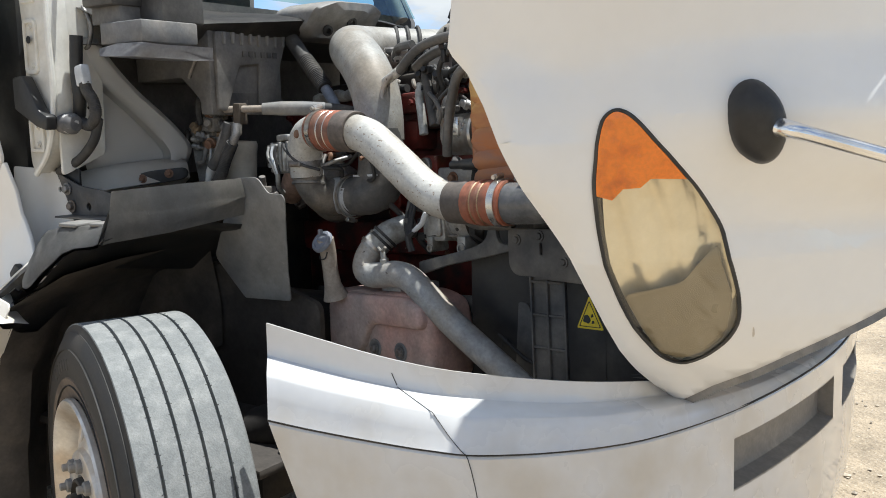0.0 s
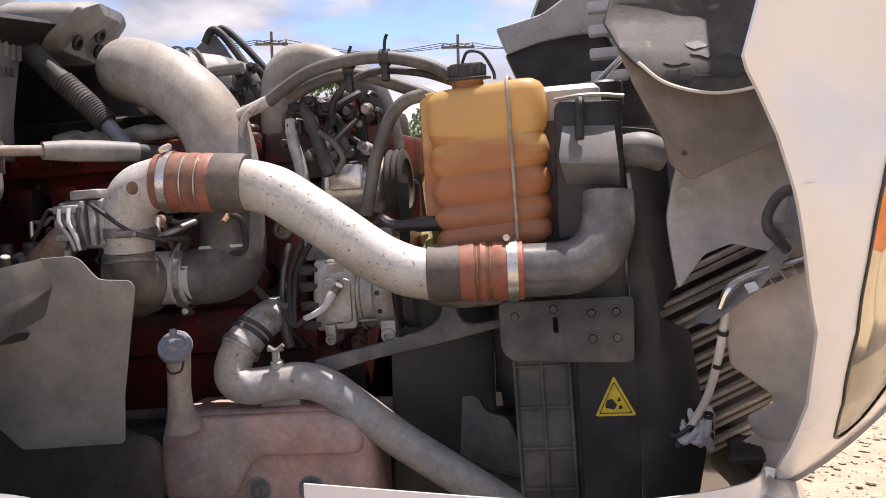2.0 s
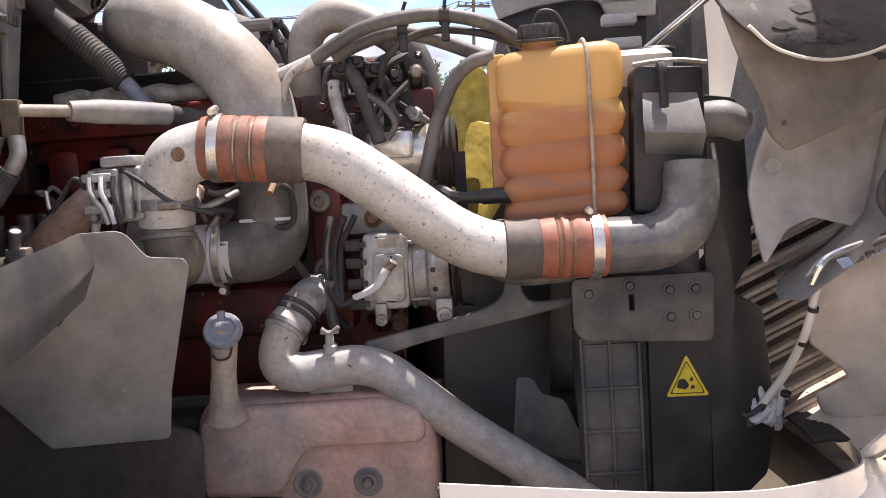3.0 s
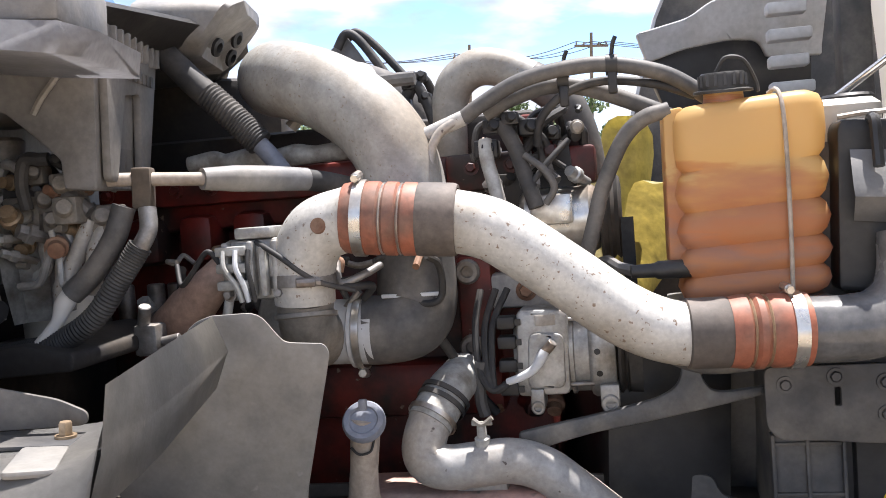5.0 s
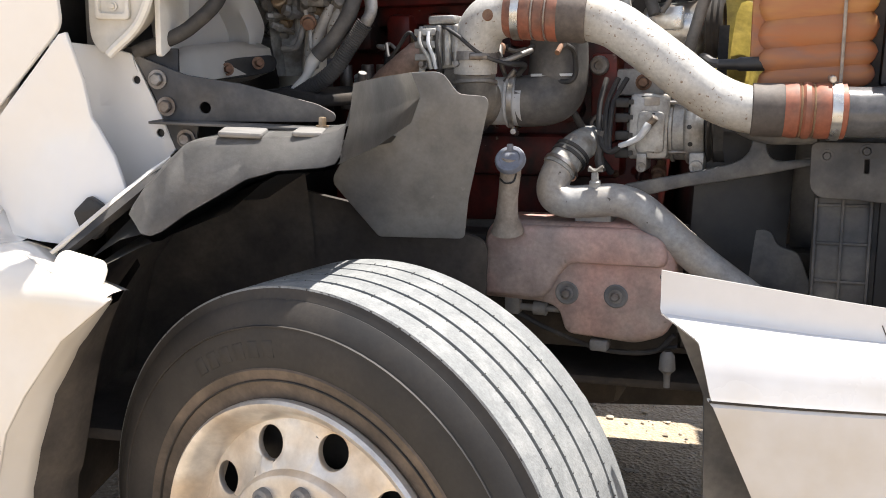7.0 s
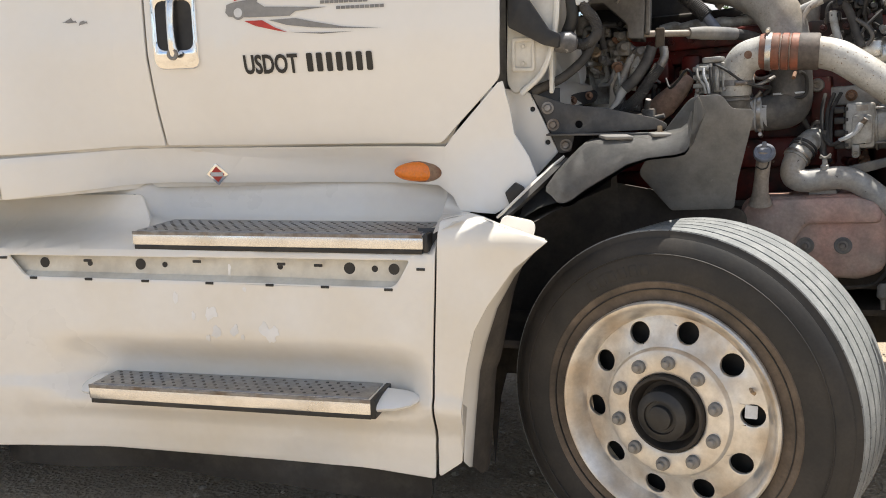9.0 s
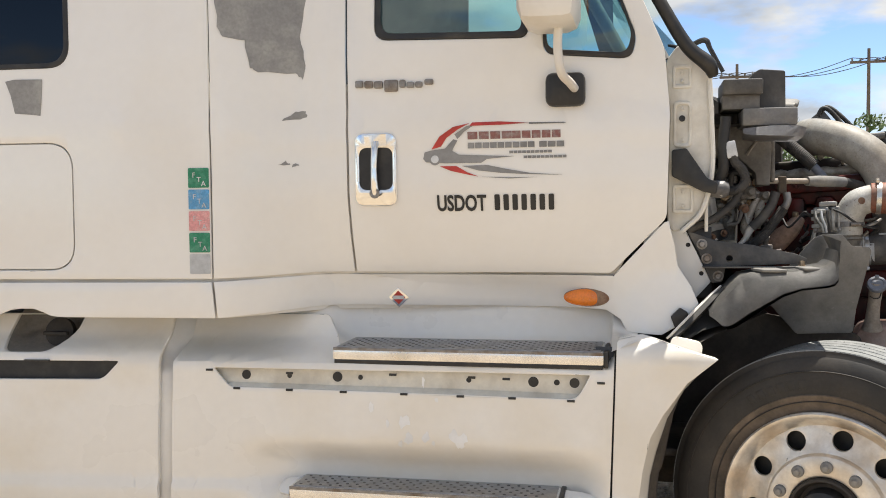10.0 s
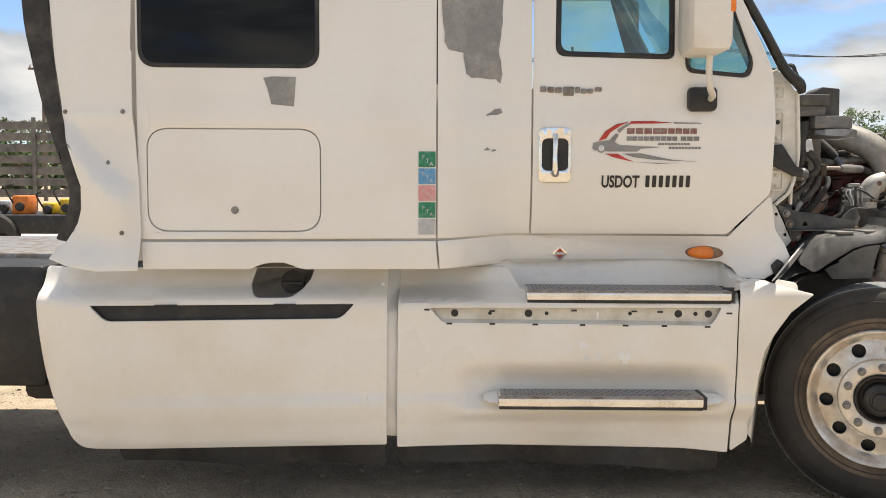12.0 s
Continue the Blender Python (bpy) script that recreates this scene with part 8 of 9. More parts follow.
bm = bmesh.new()
lathe(bm, (0.47, 0.585, 1.475), (1, 0, 0), [(0, 0), (0, 0.045), (0.01, 0.055), (0.10, 0.056), (0.115, 0.06), (0.13, 0.05), (0.13, 0)], 36)
box(bm, 0.49, 0.56, 0.52, 0.55, 1.47, 1.52, 0.006)
comp = part("ac_compressor", bm, CLAMP, truck, "bright compressor body")
bm = bmesh.new()
lathe(bm, (0.602, 0.585, 1.475), (1, 0, 0), [(0, 0), (0, 0.066), (0.005, 0.070), (0.012, 0.064), (0.018, 0.070), (0.024, 0.064), (0.03, 0.070), (0.034, 0.066), (0.036, 0.05), (0.030, 0.045), (0.030, 0)], 40)
part("clutch_pulley", bm, DARK_IRON, comp, "dark clutch pulley")
bm = bmesh.new()
belt = [(0.645, 0.515, 1.475), (0.645, 0.47, 1.30), (0.645, 0.47, 1.22), (0.645, 0.56, 1.17), (0.645, 0.70, 1.05)]
loft(bm, [[(x - 0.01, y, z) for x, y, z in belt], [(x + 0.01, y, z) for x, y, z in belt]])
bmesh.ops.solidify(bm, geom=bm.faces[:], thickness=0.004)
part("drive_belt", bm, RUBBER, truck, "black drive belt", 60)
# ---- hoses and cables above the engine ----
HOSES = [
    ("heater_hose", HOSE_GREY, 0.0125, [(0.40, 0.47, 1.650), (0.430, 0.465, 1.668), (0.493, 0.46, 1.698), (0.566, 0.465, 1.712), (0.636, 0.47, 1.712), (0.713, 0.48, 1.692), (0.768, 0.49, 1.658), (0.79, 0.50, 1.64)]),
    ("heater_hose", HOSE_GREY, 0.0135, [(0.43, 0.50, 1.655), (0.47, 0.50, 1.675), (0.535, 0.505, 1.692), (0.60, 0.51, 1.682), (0.70, 0.52, 1.64), (0.73, 0.53, 1.62)]),
    ("vent_hose", HOSE_GREY, 0.0125, [(0.580, 0.46, 1.42), (0.595, 0.45, 1.47), (0.612, 0.445, 1.525), (0.645, 0.435, 1.592), (0.678, 0.43, 1.622), (0.715, 0.435, 1.632)]),
    ("small_hose", RUBBER, 0.007, [(0.51, 0.52, 1.60), (0.52, 0.50, 1.64), (0.56, 0.49, 1.675), (0.62, 0.49, 1.690), (0.70, 0.49, 1.678), (0.76, 0.49, 1.655)]),
    ("metal_line", STEEL_PAINT, 0.0075, [(0.345, 0.45, 1.53), (0.345, 0.45, 1.59), (0.362, 0.455, 1.628), (0.395, 0.465, 1.650)]),
    ("metal_line", ALU, 0.0125, [(0.31, 0.47, 1.618), (0.35, 0.468, 1.632), (0.40, 0.468, 1.650)]),
    ("fuel_hose", GASKET, 0.012, [(0.425, 0.52, 1.615), (0.428, 0.51, 1.58), (0.44, 0.505, 1.53), (0.45, 0.50, 1.48)]),
    ("wiring_loom", RUBBER, 0.013, [(0.455, 0.51, 1.64), (0.475, 0.50, 1.60), (0.49, 0.495, 1.55), (0.505, 0.49, 1.50)]),
    ("small_hose", HOSE_GREY, 0.006, [(0.49, 0.49, 1.585), (0.52, 0.485, 1.56), (0.535, 0.485, 1.53), (0.52, 0.49, 1.505)]),
    ("small_hose", RUBBER, 0.006, [(0.43, 0.53, 1.63), (0.46, 0.52, 1.655), (0.49, 0.52, 1.64), (0.52, 0.53, 1.61), (0.53, 0.55, 1.58)]),
    ("small_hose", RUBBER, 0.005, [(0.50, 0.49, 1.54), (0.53, 0.50, 1.575), (0.56, 0.52, 1.605)]),
    ("low_hose", HOSE_GREY, 0.014, [(0.655, 0.42, 1.31), (0.69, 0.40, 1.275), (0.74, 0.395, 1.255), (0.80, 0.40, 1.255), (0.83, 0.41, 1.262)]),
    ("low_hose", HOSE_GREY, 0.010, [(0.66, 0.44, 1.30), (0.72, 0.42, 1.262), (0.78, 0.42, 1.248), (0.835, 0.42, 1.25)]),
    ("loop_pipe", RUBBER, 0.010, [(0.045, 1.0, 1.875), (0.068, 1.0, 1.905), (0.100, 1.0, 1.884), (0.159, 1.0, 1.798), (0.234, 1.0, 1.699)]),
    ("loop_pipe", RUBBER, 0.009, [(0.062, 1.03, 1.90), (0.085, 1.03, 1.912), (0.128, 1.03, 1.875), (0.19, 1.03, 1.80), (0.26, 1.03, 1.715)]),
    ("sensor_wire", RUBBER, 0.004, [(0.11, 0.285, 1.48), (0.15, 0.26, 1.46), (0.20, 0.27, 1.42), (0.25, 0.30, 1.40)]),
    ("sensor_wire", RUBBER, 0.006, [(0.20, 0.34, 1.42), (0.235, 0.33, 1.405), (0.26, 0.36, 1.40), (0.24, 0.38, 1.38)]),
    ("oil_line", STEEL, 0.006, [(0.21, 0.35, 1.44), (0.22, 0.33, 1.41), (0.255, 0.34, 1.42), (0.27, 0.38, 1.43)]),
    ("oil_line", RUBBER, 0.008, [(0.34, 0.46, 1.30), (0.36, 0.50, 1.25), (0.385, 0.52, 1.20), (0.41, 0.54, 1.16)]),
    ("wiring_loom", RUBBER, 0.010, [(0.255, 0.66, 1.66), (0.265, 0.66, 1.71), (0.285, 0.66, 1.735), (0.305, 0.66, 1.70), (0.32, 0.66, 1.65)]),
    ("wiring_loom", RUBBER, 0.008, [(0.25, 0.70, 1.68), (0.27, 0.70, 1.73), (0.295, 0.70, 1.75), (0.315, 0.72, 1.70)]),
    ("thin_wire", RUBBER, 0.004, [(-0.05, 0.35, 1.45), (-0.03, 0.32, 1.42), (0.0, 0.30, 1.44), (0.03, 0.29, 1.47), (0.05, 0.29, 1.45)]),
    ("pale_line", GASKET, 0.007, [(0.02, 0.33, 1.34), (0.045, 0.30, 1.36), (0.06, 0.29, 1.40), (0.065, 0.28, 1.42)]),
]
for nm, mt, r, pts in HOSES:
    bm = bmesh.new()
    tube(bm, pts, r, 12, 8)
    part(nm, bm, mt, truck)
bm = bmesh.new()
plate(bm, rounded([(-0.02, 1.838), (0.0, 1.858), (0.062, 1.905), (0.085, 1.872), (0.13, 1.80), (0.10, 1.79)], 0.006), 1.015, 0.008, "y", 0, (), 0.002)
part("loom_bracket", bm, PLASTIC_GREY, truck, "grey triangular bracket behind the engine")
for p in ((0.636, 0.472, 1.712), (0.56, 0.49, 1.70)):
    bm = bmesh.new()
    lathe(bm, Vector(p) - Vector((0.009, 0, 0)), (1, 0, -0.05), [(0, 0.0135), (0, 0.0165), (0.018, 0.0165), (0.018, 0.0135)], 16)
    box(bm, p[0] - 0.007, p[0] + 0.007, p[1] - 0.012, p[1] + 0.006, p[2] - 0.045, p[2] - 0.012, 0.003)
    tube(bm, [(p[0], p[1], p[2] + 0.01), (p[0] + 0.003, p[1] - 0.003, p[2] + 0.03), (p[0] + 0.008, p[1] - 0.004, p[2] + 0.042)], 0.0035, 6)
    part("hose_tie", bm, BLACK, truck, "black hose tie")
for x, y, z, s in ((0.44, 0.52, 1.635, 0.016), (0.47, 0.51, 1.645, 0.014), (0.50, 0.53, 1.63, 0.018), (0.425, 0.54, 1.60, 0.02), (0.53, 0.56, 1.62, 0.016), (0.275, 0.66, 1.735, 0.013), (0.292, 0.68, 1.75, 0.012), (0.262, 0.66, 1.70, 0.014), (0.30, 0.67, 1.71, 0.012)):
    bm = bmesh.new()
    box(bm, x - s, x + s, y - s, y + s, z - s * 0.7, z + s * 0.8, 0.004, None)
    rod(bm, (x, y - s, z), (x + 0.006, y - s - 0.012, z + 0.004), s * 0.55, 10)
    part("connector", bm, BLACK, truck)
# ---- firewall side: duct, hoses, air filter neck ----
bm = bmesh.new()
tube(bm, [(-0.115, 0.47, 1.815), (-0.060, 0.47, 1.757), (-0.016, 0.47, 1.712)], 0.0225, 20)
dh = part("wiring_conduit", bm, RUBBER, truck, "black corrugated conduit")
bm = bmesh.new()
tube(bm, [(-0.03, 0.47, 1.728), (0.01, 0.471, 1.688), (0.056, 0.473, 1.638)], 0.0245, 20, 8, 0.002, 0.0065)
part("corrugated_sleeve", bm, RUBBER, dh)
bm = bmesh.new()
tube(bm, [(0.050, 0.474, 1.642), (0.075, 0.478, 1.610), (0.102, 0.48, 1.570)], 0.0155, 16)
part("inner_pipe", bm, BLUE_PIPE, dh)
seat_in.append(Matrix.Identity(4))
bm = bmesh.new()
tube(bm, [(-0.085, 0.425, 1.549), (-0.03, 0.438, 1.550), (0.03, 0.448, 1.550), (0.118, 0.457, 1.549)], 0.0105, 14)
ex = part("coolant_hardline", bm, NECK_TAN, truck, "dusty brown pipe with grey sleeve")
bm = bmesh.new()
tube(bm, [(0.105, 0.455, 1.549), (0.15, 0.487, 1.549), (0.20, 0.522, 1.548), (0.255, 0.562, 1.546)], [0.017, 0.021, 0.021, 0.019], 18)
part("sleeve", bm, PLASTIC_GREY, ex)
bm = bmesh.new()
tube(bm, [(0.25, 0.56, 1.546), (0.29, 0.59, 1.540), (0.33, 0.62, 1.530)], 0.018, 16)
part("rubber_end", bm, RUBBER, ex)
# brown colour makes up for shade that does not reach this block
bm = bmesh.new()
box(bm, 0.003, 0.032, 0.432, 0.466, 1.505, 1.568, 0.004)
part("junction_block", bm, DUST_RING, ex, "junction block, coloured dark brown for shade")
seat_in.pop()
bm = bmesh.new()
tube(bm, [(-0.115, 0.56, 1.619), (-0.07, 0.56, 1.622), (-0.045, 0.56, 1.618), (0.0, 0.56, 1.621), (0.039, 0.56, 1.616), (0.085, 0.56, 1.621), (0.123, 0.56, 1.619), (0.20, 0.56, 1.622), (0.27, 0.56, 1.62)], [0.014, 0.018, 0.015, 0.019, 0.016, 0.019, 0.015, 0.018, 0.016], 16, 6)
part("foil_wrapped_pipe", bm, GASKET, truck, "foil wrapped pipe")
bm = bmesh.new()
tube(bm, [(-0.02, 0.215, 1.54), (-0.018, 0.21, 1.51), (-0.03, 0.205, 1.485)], 0.013, 12)
part("conduit_neck", bm, STEEL, truck)
bm = bmesh.new()
tube(bm, [(-0.03, 0.205, 1.487), (-0.062, 0.20, 1.444), (-0.105, 0.20, 1.392), (-0.165, 0.20, 1.358), (-0.25, 0.21, 1.342), (-0.40, 0.24, 1.33)], 0.0175, 18, 8, 0.0012, 0.005)
part("conduit", bm, RUBBER, truck, "black corrugated conduit")
bm = bmesh.new()
tube(bm, [(-0.055, 0.215, 1.545), (-0.072, 0.21, 1.50), (-0.105, 0.205, 1.455), (-0.14, 0.20, 1.425)], 0.017, 14)
part("rubber_line", bm, HOSE_GREY, truck)
bm = bmesh.new()
tube(bm, [(-0.138, 0.20, 1.427), (-0.152, 0.198, 1.41), (-0.165, 0.196, 1.385), (-0.195, 0.195, 1.356)], [0.014, 0.014, 0.009, 0.008], 12)
part("crimped_end", bm, WHITE_WORN, truck)
bm = bmesh.new()
tube(bm, [(-0.12, 0.235, 1.53), (-0.145, 0.23, 1.48), (-0.165, 0.225, 1.43), (-0.16, 0.22, 1.40)], [0.010, 0.013, 0.018, 0.012], 10)
part("foil_sleeve", bm, ALU, truck)
bm = bmesh.new()
tube(bm, [(-0.10, 0.24, 1.53), (-0.115, 0.235, 1.48), (-0.125, 0.23, 1.42)], [0.008, 0.016, 0.011], 10)
part("foil_sleeve", bm, ALU, truck)
# grey filter housing above
seat_in.append(Matrix.Identity(4))
bm = bmesh.new()
plate(bm, rounded([(-0.36, 1.80), (-0.36, 1.640), (-0.160, 1.648), (-0.122, 1.616), (-0.084, 1.580), (-0.080, 1.537), (-0.032, 1.533), (-0.024, 1.80)], 0.006), lambda x, z: 0.385 - 0.05 * max(0, z - 1.6), 0.30, "y", 0, (), 0.006)
hous = part("filter_housing", bm, COWL_GREY, truck, "grey plastic air filter housing", 40)
bm = bmesh.new()
plate(bm, rounded([(0.395, 1.78), (0.398, 1.548), (0.432, 1.545), (0.487, 1.680), (0.575, 1.690), (0.570, 1.560), (0.618, 1.558), (0.70, 1.78)], 0.012), -0.028, 0.014, "x", 0, (), 0.004)
part("housing_cheek", bm, COWL_GREY, hous, "moulded cheek with an arched recess")
bm = bmesh.new()
plate(bm, rounded([(0.432, 1.55), (0.487, 1.680), (0.575, 1.690), (0.570, 1.56)], 0.01), -0.034, 0.004, "x", 0)
part("arched_recess", bm, PLASTIC, hous)
for k in range(8):
    bm = bmesh.new()
    y = 0.42 + 0.036 * k
    plate(bm, rounded([(y, 1.778), (y + 0.003, 1.742 + 0.003 * (k % 2)), (y + 0.008, 1.742 + 0.003 * (k % 2)), (y + 0.012, 1.778)], 0.002), -0.020, 0.014, "x", 0, (), 0.0015)
    part("housing_rib", bm, PLASTIC_GREY, hous)
for k in range(6):
    bm = bmesh.new()
    y = 0.50 + 0.026 * k
    plate(bm, rrect(y, 1.708, y + 0.016, 1.726, 0.002, 2), -0.0125, 0.003, "x", 0)
    part("moulded_mark", bm, PLASTIC, hous)
bm = bmesh.new()
tube(bm, [(-0.06, 0.372, 1.72), (-0.10, 0.374, 1.67), (-0.115, 0.376, 1.645)], 0.005, 6)
part("moulding_line", bm, PLASTIC_GREY, hous)
# footwell panel of the cab, cream paint with a rolled rim
RIM = [(-0.262, 0.15, 1.76), (-0.256, 0.20, 1.69), (-0.248, 0.27, 1.615), (-0.238, 0.34, 1.555), (-0.226, 0.40, 1.497), (-0.216, 0.435, 1.450), (-0.215, 0.438, 1.425), (-0.221, 0.427, 1.392)]
INSIDE = [(x - 0.040 + 0.004 * i, y - 0.050, z + 0.006 - 0.004 * i) for i, (x, y, z) in enumerate(RIM)]
bm = bmesh.new()
loft(bm, [[tuple(q) for q in curve(r, 4)] for r in ([(x - 0.012, y + 0.03, z) for x, y, z in RIM], [(x - 0.002, y + 0.008, z) for x, y, z in RIM], RIM, [(x - 0.008, y - 0.010, z + 0.001) for x, y, z in RIM],
          [((x + p) / 2 + 0.003, (y + q) / 2 - 0.004, (z + r) / 2) for (x, y, z), (p, q, r) in zip(RIM, INSIDE)], INSIDE, [(x - 0.022, y + 0.010, z - 0.002) for x, y, z in INSIDE], [(x - 0.05, y + 0.012, z - 0.004) for x, y, z in INSIDE],
          [(-0.345, 0.09 + 0.012 * i, 1.70 - 0.05 * i) for i in range(len(RIM))])])
bmesh.ops.solidify(bm, geom=bm.faces[:], thickness=0.003)
part("footwell_panel", bm, WHITE, truck, "cream painted footwell panel with a rolled flange", 75)
bm = bmesh.new()
loft(bm, [[(-0.345, 0.12, 1.375), (-0.30, 0.24, 1.395), (-0.255, 0.36, 1.405), (-0.222, 0.43, 1.402)], [(-0.330, 0.10, 1.345), (-0.28, 0.225, 1.375), (-0.225, 0.335, 1.392), (-0.195, 0.42, 1.392)],
          [(-0.325, 0.10, 1.31), (-0.27, 0.225, 1.325), (-0.215, 0.335, 1.338), (-0.185, 0.42, 1.345)], [(-0.36, 0.12, 1.30), (-0.34, 0.25, 1.30), (-0.30, 0.40, 1.31), (-0.25, 0.45, 1.32)]])
bmesh.ops.solidify(bm, geom=bm.faces[:], thickness=0.004)
tray_low = part("footwell_tray", bm, WHITE_WORN, truck, "dusty pale ledge below the footwell", 60)
bm = bmesh.new()
plate(bm, rounded([(-0.273, 1.336), (-0.262, 1.358), (-0.235, 1.371), (-0.180, 1.379), (-0.174, 1.362), (-0.180, 1.342), (-0.225, 1.330), (-0.262, 1.325)], 0.010), lambda x, z: 0.318 + 1.6 * (x + 0.225), 0.01, "y", 0.02, (), 0.002)
part("bolt_pocket", bm, BLACK, tray_low, "dark pocket with two bolts")
for p in ((-0.243, 0.285, 1.348), (-0.199, 0.350, 1.361)):
    bolt("tray_bolt", p, (0.6, -0.8, 0.1), 0.009, truck, RUST)
bm = bmesh.new()
loft(bm, [[(-0.215, 0.46, 1.50), (-0.20, 0.50, 1.50), (-0.14, 0.52, 1.50), (-0.13, 0.50, 1.50)], [(-0.205, 0.46, 1.40), (-0.19, 0.49, 1.40), (-0.15, 0.51, 1.40), (-0.14, 0.50, 1.40)], [(-0.19, 0.46, 1.33), (-0.18, 0.49, 1.33), (-0.15, 0.51, 1.33), (-0.145, 0.50, 1.33)]])
bmesh.ops.solidify(bm, geom=bm.faces[:], thickness=0.02)
part("steering_column_cover", bm, GASKET, truck, "dirty pale column cover")
seat_in.pop()
# steering and valves below the housing
bm = bmesh.new()
lathe(bm, (-0.30, 0.30, 1.60), (0, 0, 1), [(0, 0), (0, 0.028), (0.005, 0.034), (0.06, 0.034), (0.066, 0.028), (0.068, 0)], 24)
part("brown_canister", bm, GREASY, truck, "brown metal canister")
bm = bmesh.new()
tube(bm, [(-0.28, 0.28, 1.56), (-0.25, 0.27, 1.60), (-0.22, 0.27, 1.61), (-0.20, 0.28, 1.58), (-0.19, 0.29, 1.54)], 0.018, 12)
part("bent_tube", bm, PLASTIC, truck)
for x, y, z, s in ((-0.20, 0.24, 1.60, 0.014), (-0.19, 0.25, 1.56, 0.018), (-0.155, 0.24, 1.58, 0.02), (-0.14, 0.22, 1.545, 0.02), (-0.23, 0.26, 1.54, 0.03), (-0.28, 0.27, 1.53, 0.025), (-0.31, 0.28, 1.50, 0.03), (-0.17, 0.23, 1.53, 0.016), (-0.10, 0.25, 1.53, 0.02)):
    bm = bmesh.new()
    box(bm, x - s, x + s, y - s, y + s, z - s, z + s, 0.005, None)
    rod(bm, (x, y - s, z), (x + 0.01, y - s - 0.015, z + 0.006), s * 0.6, 12)
    part("valve", bm, GREASY, truck, "greasy valve with a fitting")
bm = bmesh.new()
lathe(bm, (-0.27, 0.36, 1.30), (0.02, 0, 1), [(0, 0.05), (0.10, 0.055), (0.16, 0.058), (0.19, 0.062), (0.20, 0.058), (0.205, 0)], 28)
part("steering_box", bm, CREAM, truck, "pale cylindrical steering unit")
seat_in.append(Matrix.Identity(4))
bm = bmesh.new()
tube(bm, [(-0.192, 0.07, 1.628), (-0.184, 0.07, 1.607), (-0.163, 0.07, 1.583), (-0.152, 0.07, 1.550), (-0.164, 0.07, 1.524), (-0.195, 0.075, 1.512), (-0.26, 0.085, 1.53)], 0.0165, 18, 8, 0.0012, 0.005)
part("door_conduit", bm, RUBBER, truck, "black corrugated door conduit")
bm = bmesh.new()
tube(bm, [(-0.163, 0.085, 1.53), (-0.170, 0.085, 1.51), (-0.187, 0.085, 1.474), (-0.222, 0.085, 1.441), (-0.262, 0.08, 1.413), (-0.34, 0.07, 1.38)], 0.0135, 12)
part("door_cable", bm, RUBBER, truck, "black cable to the door")
bm = bmesh.new()
box(bm, -0.020, 0.016, -0.014, 0.014, -0.028, 0.028, 0.004, Matrix.Translation((-0.197, 0.07, 1.650)) @ Matrix.Rotation(radians(-12), 4, "Y"))
part("connector", bm, PALE, truck, "pale blue connector")
bm = bmesh.new()
tube(bm, [(-0.215, 0.07, 1.76), (-0.225, 0.07, 1.66), (-0.222, 0.072, 1.59), (-0.24, 0.08, 1.54)], 0.018, 12)
part("door_grommet", bm, BLACK, truck, "black rubber door boot")
seat_in.pop()
bm = bmesh.new()
plate(bm, rounded([(-0.47, 1.33), (-0.36, 1.345), (-0.20, 1.36), (-0.12, 1.345), (-0.12, 1.32), (-0.30, 1.31), (-0.46, 1.29)], 0.01), 0.16, 0.30, "y", 0, (), 0.006)
part("support_arm", bm, DARK_IRON, truck, "dark support arm")
bm = bmesh.new()
plate(bm, rounded([(-0.46, 1.355), (-0.44, 1.405), (-0.38, 1.43), (-0.33, 1.42), (-0.32, 1.37), (-0.34, 1.35)], 0.015), 0.12, 0.02, "y", 0, (), 0.004)
part("pedal_mount", bm, BLACK, truck)
# ---- small fittings, looms and stubs in the engine bay ----
rc = random.Random(21)


def loom(region, n, r0, r1, mats, names):
    """Short bent lines inside a box of the bay (x0, x1, y0, y1, z0, z1)."""
    x0, x1, y0, y1, z0, z1 = region
    for k in range(n):
        a = Vector((rc.uniform(x0, x1), rc.uniform(y0, y1), rc.uniform(z0, z1)))
        pts = [a]
        d = Vector((rc.gauss(0, 1), rc.gauss(0, 0.5), rc.gauss(0, 1))).normalized()
        for _ in range(4):
            d = (d + Vector((rc.gauss(0, 0.6), rc.gauss(0, 0.3), rc.gauss(-0.2, 0.6)))).normalized()
            q = pts[-1] + d * rc.uniform(0.025, 0.05)
            pts.append(Vector((min(max(q.x, x0), x1), min(max(q.y, y0), y1), min(max(q.z, z0), z1))))
        bm = bmesh.new()
        tube(bm, pts, rc.uniform(r0, r1), 9, 6)
        i = rc.randrange(len(mats))
        part(names[i], bm, mats[i], truck)


def stubs(region, n, mats):
    """Small fittings with hexagon ends."""
    x0, x1, y0, y1, z0, z1 = region
    for k in range(n):
        p = Vector((rc.uniform(x0, x1), rc.uniform(y0, y1), rc.uniform(z0, z1)))
        ax = Vector((rc.gauss(0, 0.5), -1, rc.gauss(0, 0.6)))
        r = rc.uniform(0.007, 0.014)
        bm = bmesh.new()
        lathe(bm, p, ax, [(-0.03, r * 0.8), (0, r * 0.8), (0, r * 1.3), (0.010, r * 1.3), (0.012, r), (0.024, r * 0.9), (0.026, 0)], 6 + 6 * (k % 2))
        part("fitting", bm, mats[k % len(mats)], truck)


